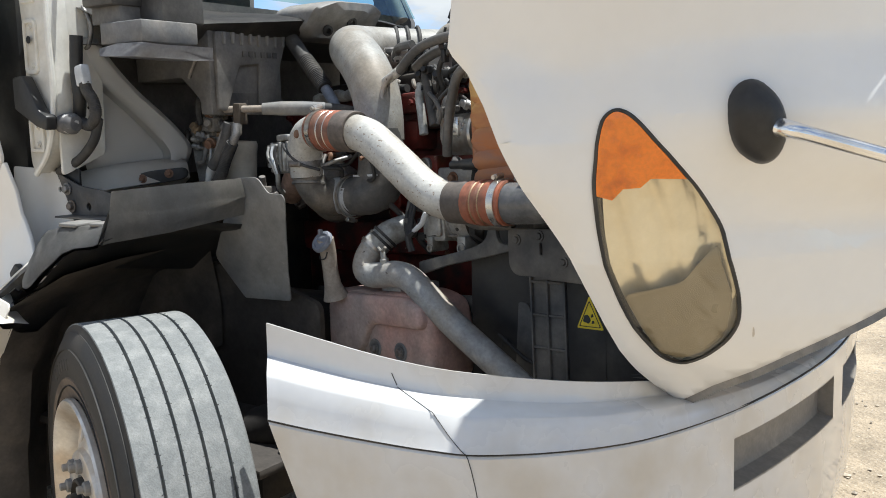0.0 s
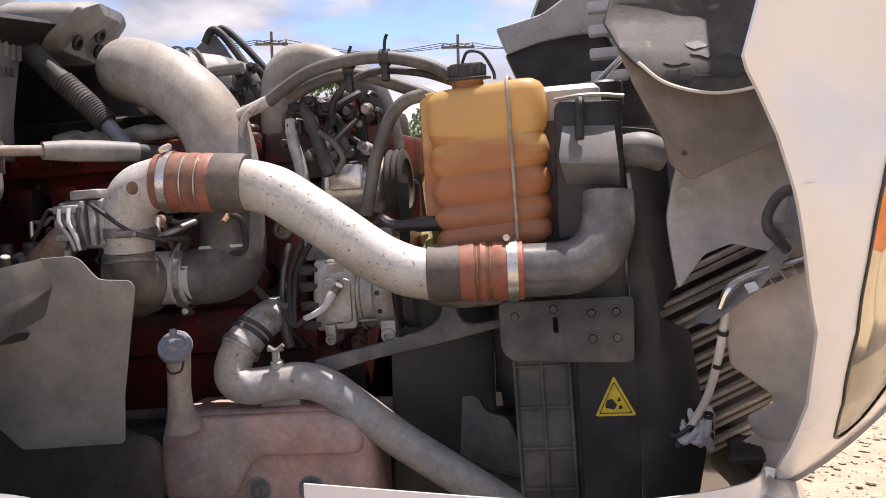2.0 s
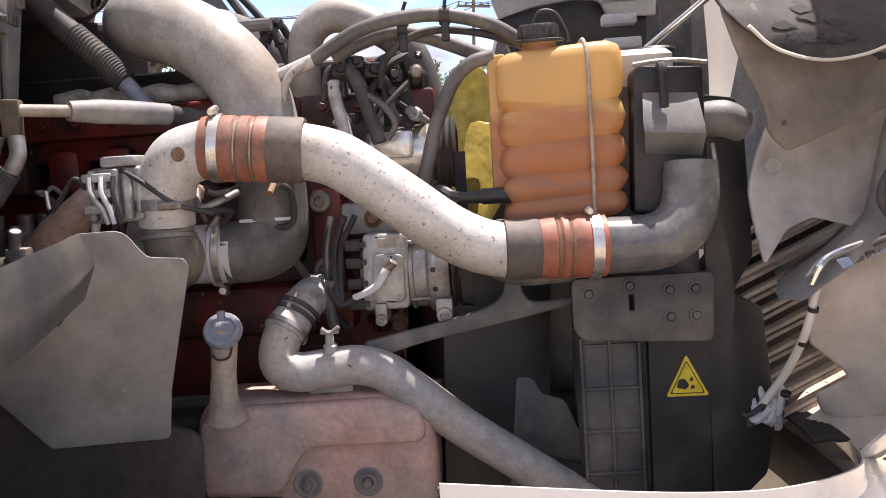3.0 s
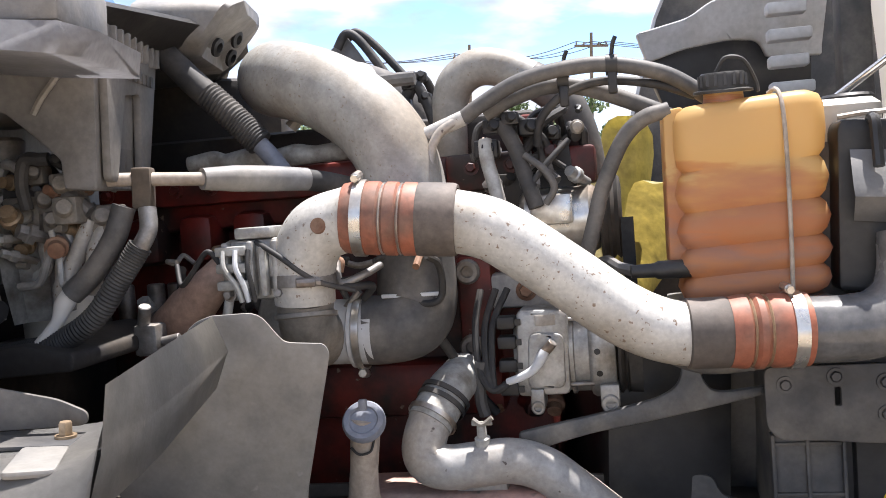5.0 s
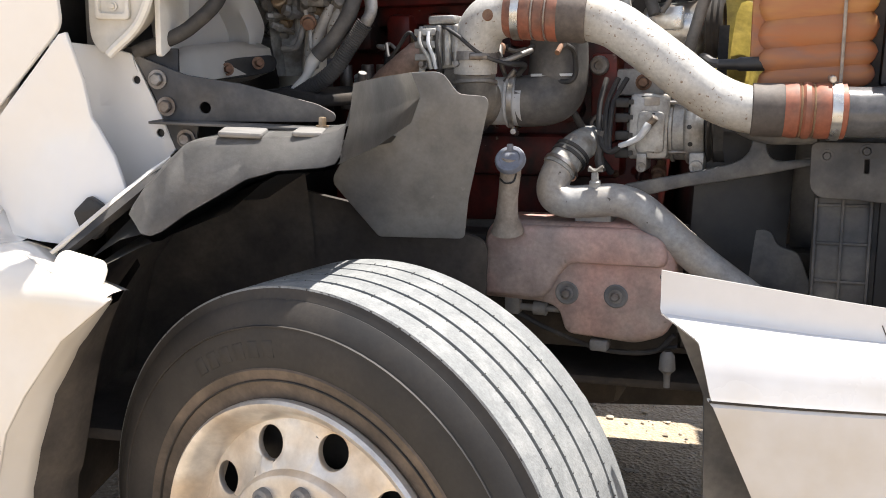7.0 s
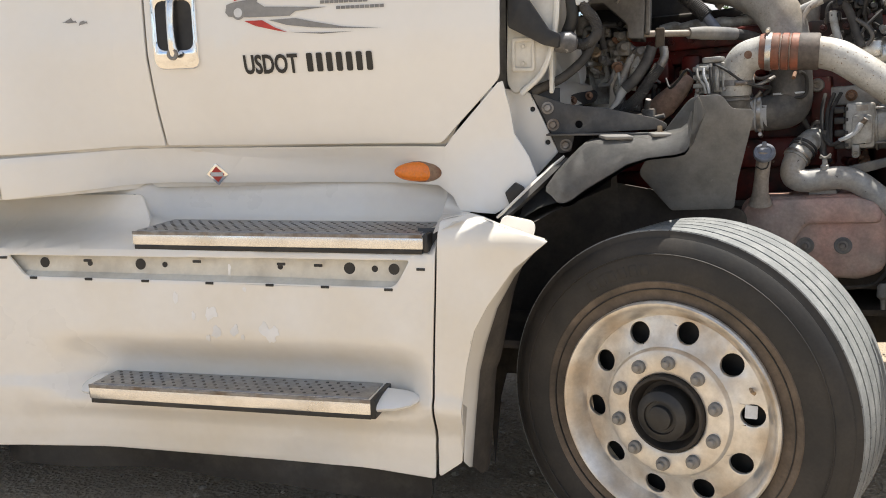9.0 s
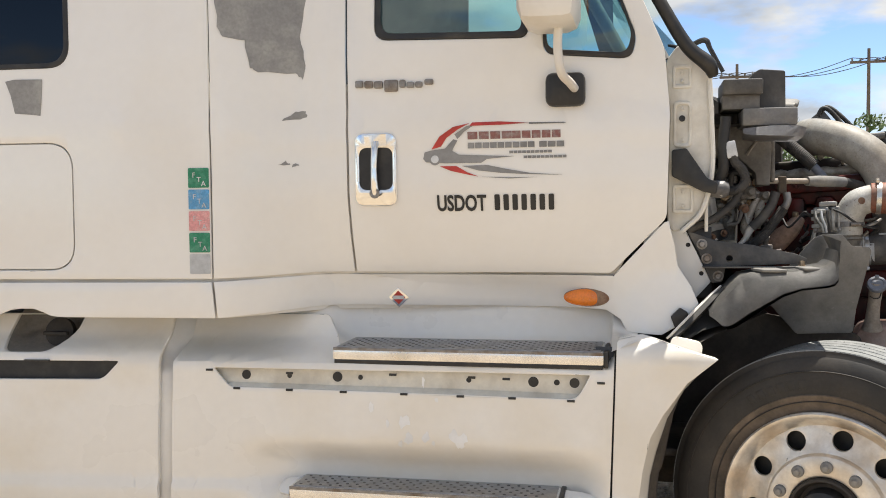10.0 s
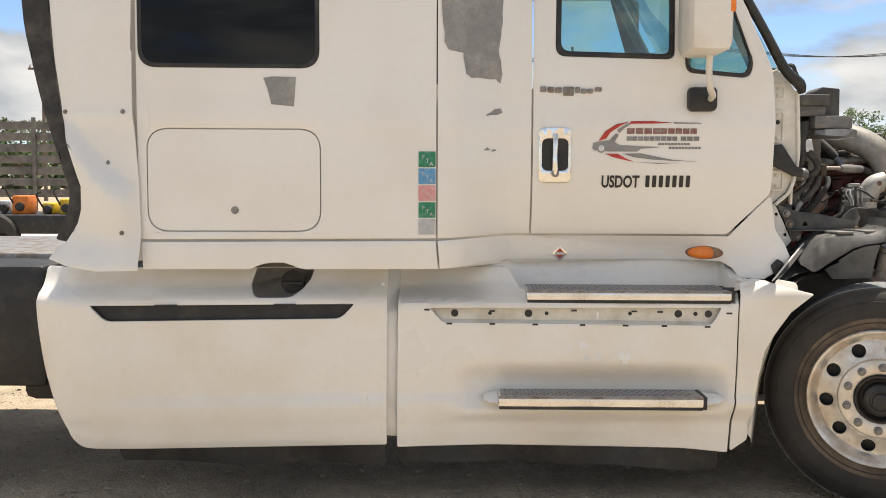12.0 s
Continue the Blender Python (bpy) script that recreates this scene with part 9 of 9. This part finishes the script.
loom((-0.30, -0.10, 0.20, 0.30, 1.44, 1.62), 16, 0.004, 0.010, (RUBBER, GASKET, STEEL, PLASTIC_GREY), ("rubber_hose", "pale_line", "steel_line", "grey_hose"))
stubs((-0.30, -0.10, 0.20, 0.28, 1.48, 1.62), 16, (STEEL, BRASS, ALU_CAST, RUST))
loom((-0.14, 0.04, 0.44, 0.56, 1.30, 1.46), 9, 0.004, 0.008, (RUBBER, STEEL, GASKET), ("rubber_hose", "steel_line", "pale_line"))
stubs((-0.25, 0.03, 0.50, 0.57, 1.27, 1.42), 14, (STEEL, DARK_IRON, GASKET, RUST))
loom((0.40, 0.58, 0.54, 0.62, 1.54, 1.66), 14, 0.004, 0.011, (RUBBER, HOSE_GREY, BLACK, STEEL), ("rubber_hose", "grey_hose", "black_loom", "steel_line"))
stubs((0.40, 0.58, 0.55, 0.62, 1.52, 1.64), 14, (STEEL, BLACK, RED_BLOCK, ALU_CAST))
loom((0.18, 0.36, 0.36, 0.46, 1.36, 1.44), 7, 0.004, 0.007, (STEEL, RUBBER, RUST), ("steel_line", "rubber_hose", "rusty_line"))
loom((0.02, 0.30, 0.60, 0.66, 1.62, 1.74), 10, 0.006, 0.014, (RUBBER, ALU, HOSE_GREY), ("rubber_hose", "foil_line", "grey_hose"))
stubs((0.30, 0.66, 0.58, 0.64, 1.14, 1.22), 10, (RED_BLOCK, STEEL, RUST))
# ---- cowl ----
seat_in.append(Matrix.Identity(4))
NOSE = [(-0.10, 0.16, 1.795), (-0.03, 0.30, 1.802), (0.02, 0.50, 1.817), (0.06, 0.72, 1.836), (0.085, 0.88, 1.850), (0.09, 1.03, 1.855), (0.07, 1.18, 1.850), (0.0, 1.34, 1.835), (-0.10, 1.76, 1.80)]
bm = bmesh.new()
loft(bm, [[(x - 0.055, y, z - 0.055) for x, y, z in NOSE], [(x - 0.035, y, z - 0.045) for x, y, z in NOSE], [(x + 0.005, y, z - 0.01) for x, y, z in NOSE], [(x - 0.012, y, z) for x, y, z in NOSE], [(x - 0.13, y, z + 0.02) for x, y, z in NOSE],
          [(-0.34, 0.06 + (y - 0.16) * 1.18, 1.885) for x, y, z in NOSE], [(-0.42, 0.03 + (y - 0.16) * 1.2, 1.90) for x, y, z in NOSE]])
bmesh.ops.solidify(bm, geom=bm.faces[:], thickness=0.005)
cowl = part("cowl_panel", bm, HOOD_DARK, truck, "dark plastic windscreen cowl, dusty", 40)
bm = bmesh.new()
loft(bm, [[(x - 0.055, y, z - 0.053) for x, y, z in NOSE], [(-0.40, 0.06 + (y - 0.16) * 1.18, 1.74) for x, y, z in NOSE]])
part("cowl_underside", bm, HOOD_DARK, cowl)
# stepped ledges at the cowl's end
bm = bmesh.new()
box(bm, -0.157, 0.019, 0.105, 0.30, 1.731, 1.790, 0.005)
part("cowl_step", bm, PLASTIC_GREY, cowl, "grey moulded step")
# blade paler than the dark cowl: the sun on it is put into the colour
bm = bmesh.new()
loft(bm, [[(-0.157, 0.10, 1.722), (-0.06, 0.085, 1.729), (0.020, 0.10, 1.729), (0.055, 0.14, 1.722), (0.056, 0.32, 1.722)], [(-0.157, 0.10, 1.706), (-0.13, 0.078, 1.698), (-0.05, 0.072, 1.694), (0.036, 0.10, 1.690), (0.052, 0.32, 1.690)],
          [(-0.14, 0.30, 1.695), (-0.10, 0.31, 1.692), (-0.05, 0.32, 1.690), (0.02, 0.32, 1.688), (0.05, 0.33, 1.688)]])
bmesh.ops.solidify(bm, geom=bm.faces[:], thickness=0.006)
part("cowl_blade", bm, COWL_SUNLIT, cowl, "grey moulded blade, coloured pale as if sunlit", 70)
bm = bmesh.new()
box(bm, -0.222, -0.092, 0.10, 0.32, 1.837, 1.889, 0.006)
part("cowl_step", bm, HOOD_DARK, cowl)
bm = bmesh.new()
box(bm, -0.222, -0.10, 0.13, 0.30, 1.79, 1.838, 0.003)
part("cowl_riser", bm, COWL_GREY, cowl)
bm = bmesh.new()
plate(bm, rounded([(-0.120, 1.789), (-0.121, 1.915), (-0.092, 1.933), (-0.008, 1.925), (-0.006, 1.789)], 0.008), 0.20, 0.15, "y", 0, (), 0.005)
part("cowl_post", bm, HOOD_DARK, cowl, "dark upright block")
# wiper motor housing at the middle of the cowl
bm = bmesh.new()
loft(bm, [[(x0 + 0.70 * (min(z, 1.885) - 1.885) * (x0 > 0), 0.87 + (y - 0.87) * s, 1.835 + (z - 1.835) * s) for y, z in rounded([(0.70, 1.80), (0.76, 1.772), (1.02, 1.772), (1.05, 1.80), (1.05, 1.872), (0.98, 1.897), (0.78, 1.890), (0.70, 1.862)], 0.018, 3)] for x0, s in ((-0.06, 0.98), (0.08, 1.0), (0.118, 0.97), (0.128, 0.90), (0.130, 0.5))], True, True)
part("wiper_motor_cover", bm, PLASTIC_GREY, cowl, "grey angular wiper motor cover", 40)
for y, z in ((0.80, 1.80), (0.90, 1.83), (0.95, 1.80)):
    bm = bmesh.new()
    lathe(bm, (0.131 + 0.70 * (z - 1.885), y, z), (1, -0.3, -0.4), [(0, 0.018), (0.006, 0.018), (0.008, 0.010), (-0.004, 0.008), (-0.004, 0)], 16)
    part("motor_boss", bm, BLACK, cowl)
bm = bmesh.new()
tube(bm, [(-0.40, 0.16, 2.02), (-0.345, 0.12, 2.005), (-0.285, 0.08, 2.02), (-0.265, 0.07, 1.985), (-0.225, 0.07, 1.91)], [0.005, 0.008, 0.010, 0.008, 0.007], 8)
part("wiper_arm", bm, BLACK, cowl)
seat_in.pop()
# ---- far hood cover with louvres, prop strut ----
seat_in.append(Matrix.Identity(4))
bm = bmesh.new()
plate(bm, rounded([(1.128, 1.968), (1.285, 2.012), (1.352, 2.062), (1.44, 2.080), (1.70, 2.14), (1.70, 1.90), (1.53, 1.895), (1.505, 1.945), (1.41, 1.948), (1.28, 1.923), (1.165, 1.882)], [0.012, 0.03, 0.03, 0.02, 0.01, 0.01, 0.01, 0.03, 0.03, 0.03, 0.012]), lambda x, z: 1.80 - 0.25 * max(0.0, z - 1.93), 0.02, "y", 0.05, (), 0.006)
lou = part("far_fender_panel", bm, PALE_PANEL, truck, "pale grey moulded panel on the far side", 60)
# black plate standing in for the shadow side of the pale panel
bm = bmesh.new()
plate(bm, rounded([(1.163, 1.888), (1.232, 1.735), (1.29, 1.64), (1.68, 1.64), (1.68, 1.96), (1.50, 1.96), (1.28, 1.93)], 0.015), 1.83, 0.03, "y", 0, (), 0.004)
part("shaded_side", bm, BLACK, lou)
seat_in.pop()
for k in range(6):
    bm = bmesh.new()
    z = 1.72 + 0.062 * k
    box(bm, 1.0, 1.10 - 0.01 * (k % 2), 1.32, 1.37, z, z + 0.028, 0.006)
    part("louvre", bm, PALE_PANEL, lou)
bm = bmesh.new()
box(bm, 1.155, 1.225, 1.30, 1.38, 1.60, 2.3, 0.008)
part("hood_stay_post", bm, PLASTIC, truck, "dark upright behind the radiator")
bm = bmesh.new()
rod(bm, (1.02, 0.75, 1.655), (1.16, 0.62, 1.76), 0.007, 12)
part("gas_strut", bm, CHROME, truck, "bright prop strut")
bm = bmesh.new()
lathe(bm, (1.03, 0.72, 1.60), (0, 0, 1), [(0, 0.045), (0.05, 0.045), (0.055, 0.04), (0.055, 0)], 24)
part("radiator_cap", bm, BLACK, truck)


# ---- yard: loose stones ----
seat_in.append(Matrix.Identity(4))
def stone(bm, p, s):
    ico = [(0, 0, 1), (0.9, 0, 0.35), (0.28, 0.86, 0.4), (-0.73, 0.53, 0.3), (-0.73, -0.53, 0.4), (0.28, -0.86, 0.3), (0.4, 0.2, -0.4), (-0.4, 0.3, -0.4), (0, -0.5, -0.4)]
    r = random.random() * 6.3
    c, d = math.cos(r), math.sin(r)
    k = [0.7 + 0.6 * random.random() for _ in ico]
    vs = [bm.verts.new((p[0] + s * q * (x * c - y * d), p[1] + s * q * (x * d + y * c), p[2] + s * q * z * 0.6)) for q, (x, y, z) in zip(k, ico)]
    for f in ((0, 1, 2), (0, 2, 3), (0, 3, 4), (0, 4, 5), (0, 5, 1), (1, 6, 2), (2, 6, 7), (2, 7, 3), (3, 7, 4), (4, 7, 8), (4, 8, 5), (5, 8, 6), (5, 6, 1)):
        bm.faces.new([vs[i] for i in f])


STONE = material("pale_stones", (0.46, 0.39, 0.30), 0.9, 0, (0.30, 0.26, 0.22), 0.6, 8, 60, 0.15, shift=0.3)
bm = bmesh.new()
rnd = random.Random(4)
for k in range(9200):
    if k >= 5200:
        x, y = rnd.uniform(1.7, 4.8), rnd.uniform(-0.6, 5.0)
    elif k < 2200:
        x, y = rnd.uniform(-5.5, 2.0), rnd.uniform(-0.9, 2.6)
    else:
        x, y = rnd.uniform(-3.0, 4.5), rnd.uniform(1.6, 9.0)
    random.seed(k)
    stone(bm, (x, y, 0.02), 0.006 + (0.022 if k >= 5200 else 0.016) * rnd.random() ** 3)
tagged(part("loose_stones", bm, STONE, None, "", 20), "loose pale stones scattered on the gravel", "stones", kind="stuff")

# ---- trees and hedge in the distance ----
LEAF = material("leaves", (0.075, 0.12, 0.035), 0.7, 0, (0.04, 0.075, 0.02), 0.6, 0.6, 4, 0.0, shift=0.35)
# distant leaves: paler, greyer green, with the haze put into the colour
LEAF_HAZED = material("hazed_leaves", (0.10, 0.14, 0.06), 0.8, 0, (0.06, 0.095, 0.035), 0.6, 0.3, 2, 0.0, shift=0.35)
BARK = material("bark", (0.14, 0.11, 0.085), 0.9, 0, (0.09, 0.07, 0.055), 0.5, 3, 20, 0.3)


def tree(x, y, h, w, seed, leaf):
    """A tapered trunk with limbs and a crown of many leaf clumps with gaps."""
    r = random.Random(seed)
    base = thing("tree", "leafy green tree at the edge of the yard", "tree", "trees behind the yard")
    bm = bmesh.new()
    tube(bm, [(x, y, 0), (x + 0.1 * r.uniform(-1, 1), y, h * 0.25), (x + 0.2 * r.uniform(-1, 1), y, h * 0.55), (x, y, h * 0.8)], [0.035 * h, 0.028 * h, 0.018 * h, 0.006 * h], 8, 4)
    ends = []
    for k in range(9):
        a, z0 = r.uniform(0, 6.3), h * r.uniform(0.28, 0.6)
        l = w * r.uniform(0.25, 0.48)
        e = (x + l * math.cos(a), y + l * math.sin(a), z0 + h * r.uniform(0.08, 0.28))
        tube(bm, [(x, y, z0), ((x + e[0]) / 2, (y + e[1]) / 2, z0 + h * 0.08), e], [0.012 * h, 0.008 * h, 0.004 * h], 6, 3)
        ends.append(e)
    part("trunk", bm, BARK, base)
    verts, faces = [], []
    cl = ends + [(x + w * 0.45 * r.gauss(0, 0.5), y + w * 0.45 * r.gauss(0, 0.5), h * r.uniform(0.38, 0.97)) for _ in range(26)]
    for cxx, cyy, czz in cl:
        top = max(0.25, 1.0 - abs(czz / h - 0.6) * 1.2)
        rad = w * r.uniform(0.10, 0.17) * top
        for _ in range(60):
            d = Vector((r.gauss(0, 1), r.gauss(0, 1), r.gauss(0, 0.8)))
            d = d.normalized() * rad * r.random() ** 0.4
            p = Vector((cxx, cyy, czz)) + d
            s = w * r.uniform(0.014, 0.032)
            u = Vector((r.gauss(0, 1), r.gauss(0, 1), r.gauss(0, 1))).normalized() * s
            v = u.orthogonal().normalized() * s * 0.8
            i = len(verts)
            verts += [p - u, p + v * 0.7, p + u, p - v * 0.7]
            faces.append((i, i + 1, i + 2, i + 3))
    me = bpy.data.meshes.new("crown")
    me.from_pydata([tuple(q) for q in verts], [], faces)
    me.materials.append(leaf)
    cr = new("crown", me)
    cr.parent = base
    return base


r6 = random.Random(11)
tree(-2.2, 42.0, 6.2, 5.0, 1, LEAF)
tree(2.4, 36.0, 4.4, 4.6, 2, LEAF)
tree(6.5, 38.0, 5.0, 5.2, 3, LEAF)
for k in range(34):
    x = -95 + k * 5.2 + r6.uniform(-1.5, 1.5)
    tree(x, 78 + r6.uniform(-6, 14), r6.uniform(5.5, 8.0), r6.uniform(6, 8), 20 + k, LEAF_HAZED)
verts, faces = [], []
for k in range(9000):
    x = r6.uniform(-160, 150)
    y = 96 + r6.uniform(-3, 8)
    z = r6.random() ** 0.8 * (4.2 + 1.3 * noise.noise((x * 0.06, 0, 5)) + 0.7 * noise.noise((x * 0.3, 0, 9)))
    s = r6.uniform(0.4, 0.9)
    u = Vector((r6.gauss(0, 1), r6.gauss(0, 1), r6.gauss(0, 1))).normalized() * s
    v = u.orthogonal().normalized() * s
    i = len(verts)
    p = Vector((x, y, z))
    verts += [p - u, p + v, p + u, p - v]
    faces.append((i, i + 1, i + 2, i + 3))
me = bpy.data.meshes.new("far_woods")
me.from_pydata([tuple(q) for q in verts], [], faces)
me.materials.append(LEAF_HAZED)
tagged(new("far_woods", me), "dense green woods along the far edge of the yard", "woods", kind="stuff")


# ---- utility poles and wires ----
POLE = material("weathered_pole", (0.16, 0.13, 0.10), 0.85, 0, (0.10, 0.085, 0.07), 0.5, 4, 40, 0.2)
def utility_pole(x, y, h):
    base = thing("utility_pole", "weathered wooden utility pole with a crossarm", "utility pole", "utility poles")
    bm = bmesh.new()
    lathe(bm, (x, y, 0), (0, 0, 1), [(0, 0.13), (h, 0.075), (h + 0.02, 0)], 12)
    part("pole", bm, POLE, base)
    bm = bmesh.new()
    box(bm, x - 0.9, x + 0.9, y - 0.06, y + 0.06, h - 0.75, h - 0.62, 0.01)
    part("crossarm", bm, POLE, base)
    for k in (-0.8, -0.4, 0.4, 0.8):
        bm = bmesh.new()
        lathe(bm, (x + k, y, h - 0.62), (0, 0, 1), [(0, 0.03), (0.05, 0.05), (0.10, 0.05), (0.14, 0.03), (0.15, 0)], 10)
        part("insulator", bm, PLASTIC_GREY, base)
    return base


POLES = [(-28.0, 55.0, 9.0), (-5.6, 52.0, 9.6), (4.6, 50.0, 9.0), (11.0, 49.0, 9.4), (27.0, 48.0, 9.4), (60.0, 46.0, 9.4)]
for p in POLES:
    utility_pole(*p)
for a, b in zip(POLES, POLES[1:]):
    for k in (-0.8, 0.0, 0.8):
        bm = bmesh.new()
        p, q = Vector((a[0] + k, a[1], a[2] - 0.45)), Vector((b[0] + k, b[1], b[2] - 0.45))
        mid = (p + q) / 2 - Vector((0, 0, 0.5 + 0.012 * (p - q).length))
        tube(bm, [p, (p + mid) / 2 - Vector((0, 0, 0.12)), mid, (q + mid) / 2 - Vector((0, 0, 0.12)), q], 0.02, 5, 5)
        tagged(part("overhead_wire", bm, BLACK), "thin black overhead wire between poles", "wire", "overhead wires")


# ---- parked equipment far behind the truck ----
MACHINE_ORANGE = material("orange_machine_paint", (0.70, 0.20, 0.03), 0.45, 0, (0.45, 0.13, 0.03), 0.5, 3, 30, 0.03)
MACHINE_YELLOW = material("yellow_machine_paint", (0.75, 0.50, 0.03), 0.45, 0, (0.55, 0.36, 0.04), 0.5, 3, 30, 0.03)
OLD_WOOD = material("weathered_boards", (0.17, 0.15, 0.13), 0.85, 0, (0.10, 0.09, 0.08), 0.6, 2, 20, 0.2)
CONCRETE = material("pale_concrete", (0.55, 0.54, 0.51), 0.85, 0, (0.45, 0.43, 0.40), 0.5, 0.5, 12, 0.05)
flat = thing("equipment_trailer", "black equipment trailer with orange and yellow machines", "trailer")
bm = bmesh.new()
box(bm, -13.5, -8.8, 13.4, 15.4, 0.42, 0.78, 0.03)
part("bed", bm, BLACK, flat)
for x in (-12.0, -10.6):
    bm = bmesh.new()
    lathe(bm, (x, 13.3, 0.40), (0, 1, 0), [(0, 0.2), (0, 0.36), (0.03, 0.39), (0.22, 0.39), (0.25, 0.36), (0.25, 0)], 24)
    part("tyre", bm, SIDEWALL, flat)
for k, (x, y, z, w, h, mt) in enumerate(((-11.2, 14.0, 0.78, 0.30, 0.30, MACHINE_ORANGE), (-10.75, 14.2, 0.78, 0.22, 0.26, PALE), (-10.35, 14.0, 0.78, 0.34, 0.36, MACHINE_ORANGE), (-9.85, 14.1, 0.78, 0.25, 0.22, MACHINE_YELLOW), (-9.45, 14.0, 0.78, 0.28, 0.30, MACHINE_YELLOW), (-11.8, 14.2, 0.78, 0.30, 0.42, MACHINE_ORANGE))):
    m_ = thing("small_machine", "small %s engine machine on a trailer" % ("orange" if mt is MACHINE_ORANGE else "yellow" if mt is MACHINE_YELLOW else "grey"), "machine", "machines on the trailer")
    bm = bmesh.new()
    box(bm, x - w * 0.5, x + w * 0.5, y - 0.2, y + 0.2, z, z + h, 0.04)
    part("body", bm, mt, m_)
    bm = bmesh.new()
    tube(bm, [(x - w * 0.4, y - 0.2, z + h * 0.6), (x - w * 0.6, y - 0.35, z + h + 0.15), (x - w * 0.2, y - 0.35, z + h + 0.22)], 0.018, 8)
    part("handlebar", bm, BLACK, m_)
    bm = bmesh.new()
    lathe(bm, (x, y - 0.2, z + h * 0.4), (0, -1, 0), [(0, 0.09), (0.05, 0.08), (0.06, 0)], 16)
    part("engine_cover", bm, BLACK, m_)
rack = thing("stake_fence", "weathered stacked board fence of an old trailer", "fence")
for k in range(7):
    bm = bmesh.new()
    box(bm, -22.0, -12.6, 24.0, 24.06, 0.9 + 0.34 * k, 1.14 + 0.34 * k, 0.01)
    part("board", bm, OLD_WOOD, rack)
for k in range(6):
    bm = bmesh.new()
    box(bm, -21.5 + 1.7 * k, -21.38 + 1.7 * k, 23.93, 24.0, 0.02, 3.3, 0.01)
    part("post", bm, OLD_WOOD, rack)
bm = bmesh.new()
box(bm, -40.0, -7.2, 16.6, 22.5, -0.05, 0.032, 0.01)
tagged(part("concrete_pad", bm, CONCRETE), "pale concrete apron across the yard", "pavement", kind="structure")
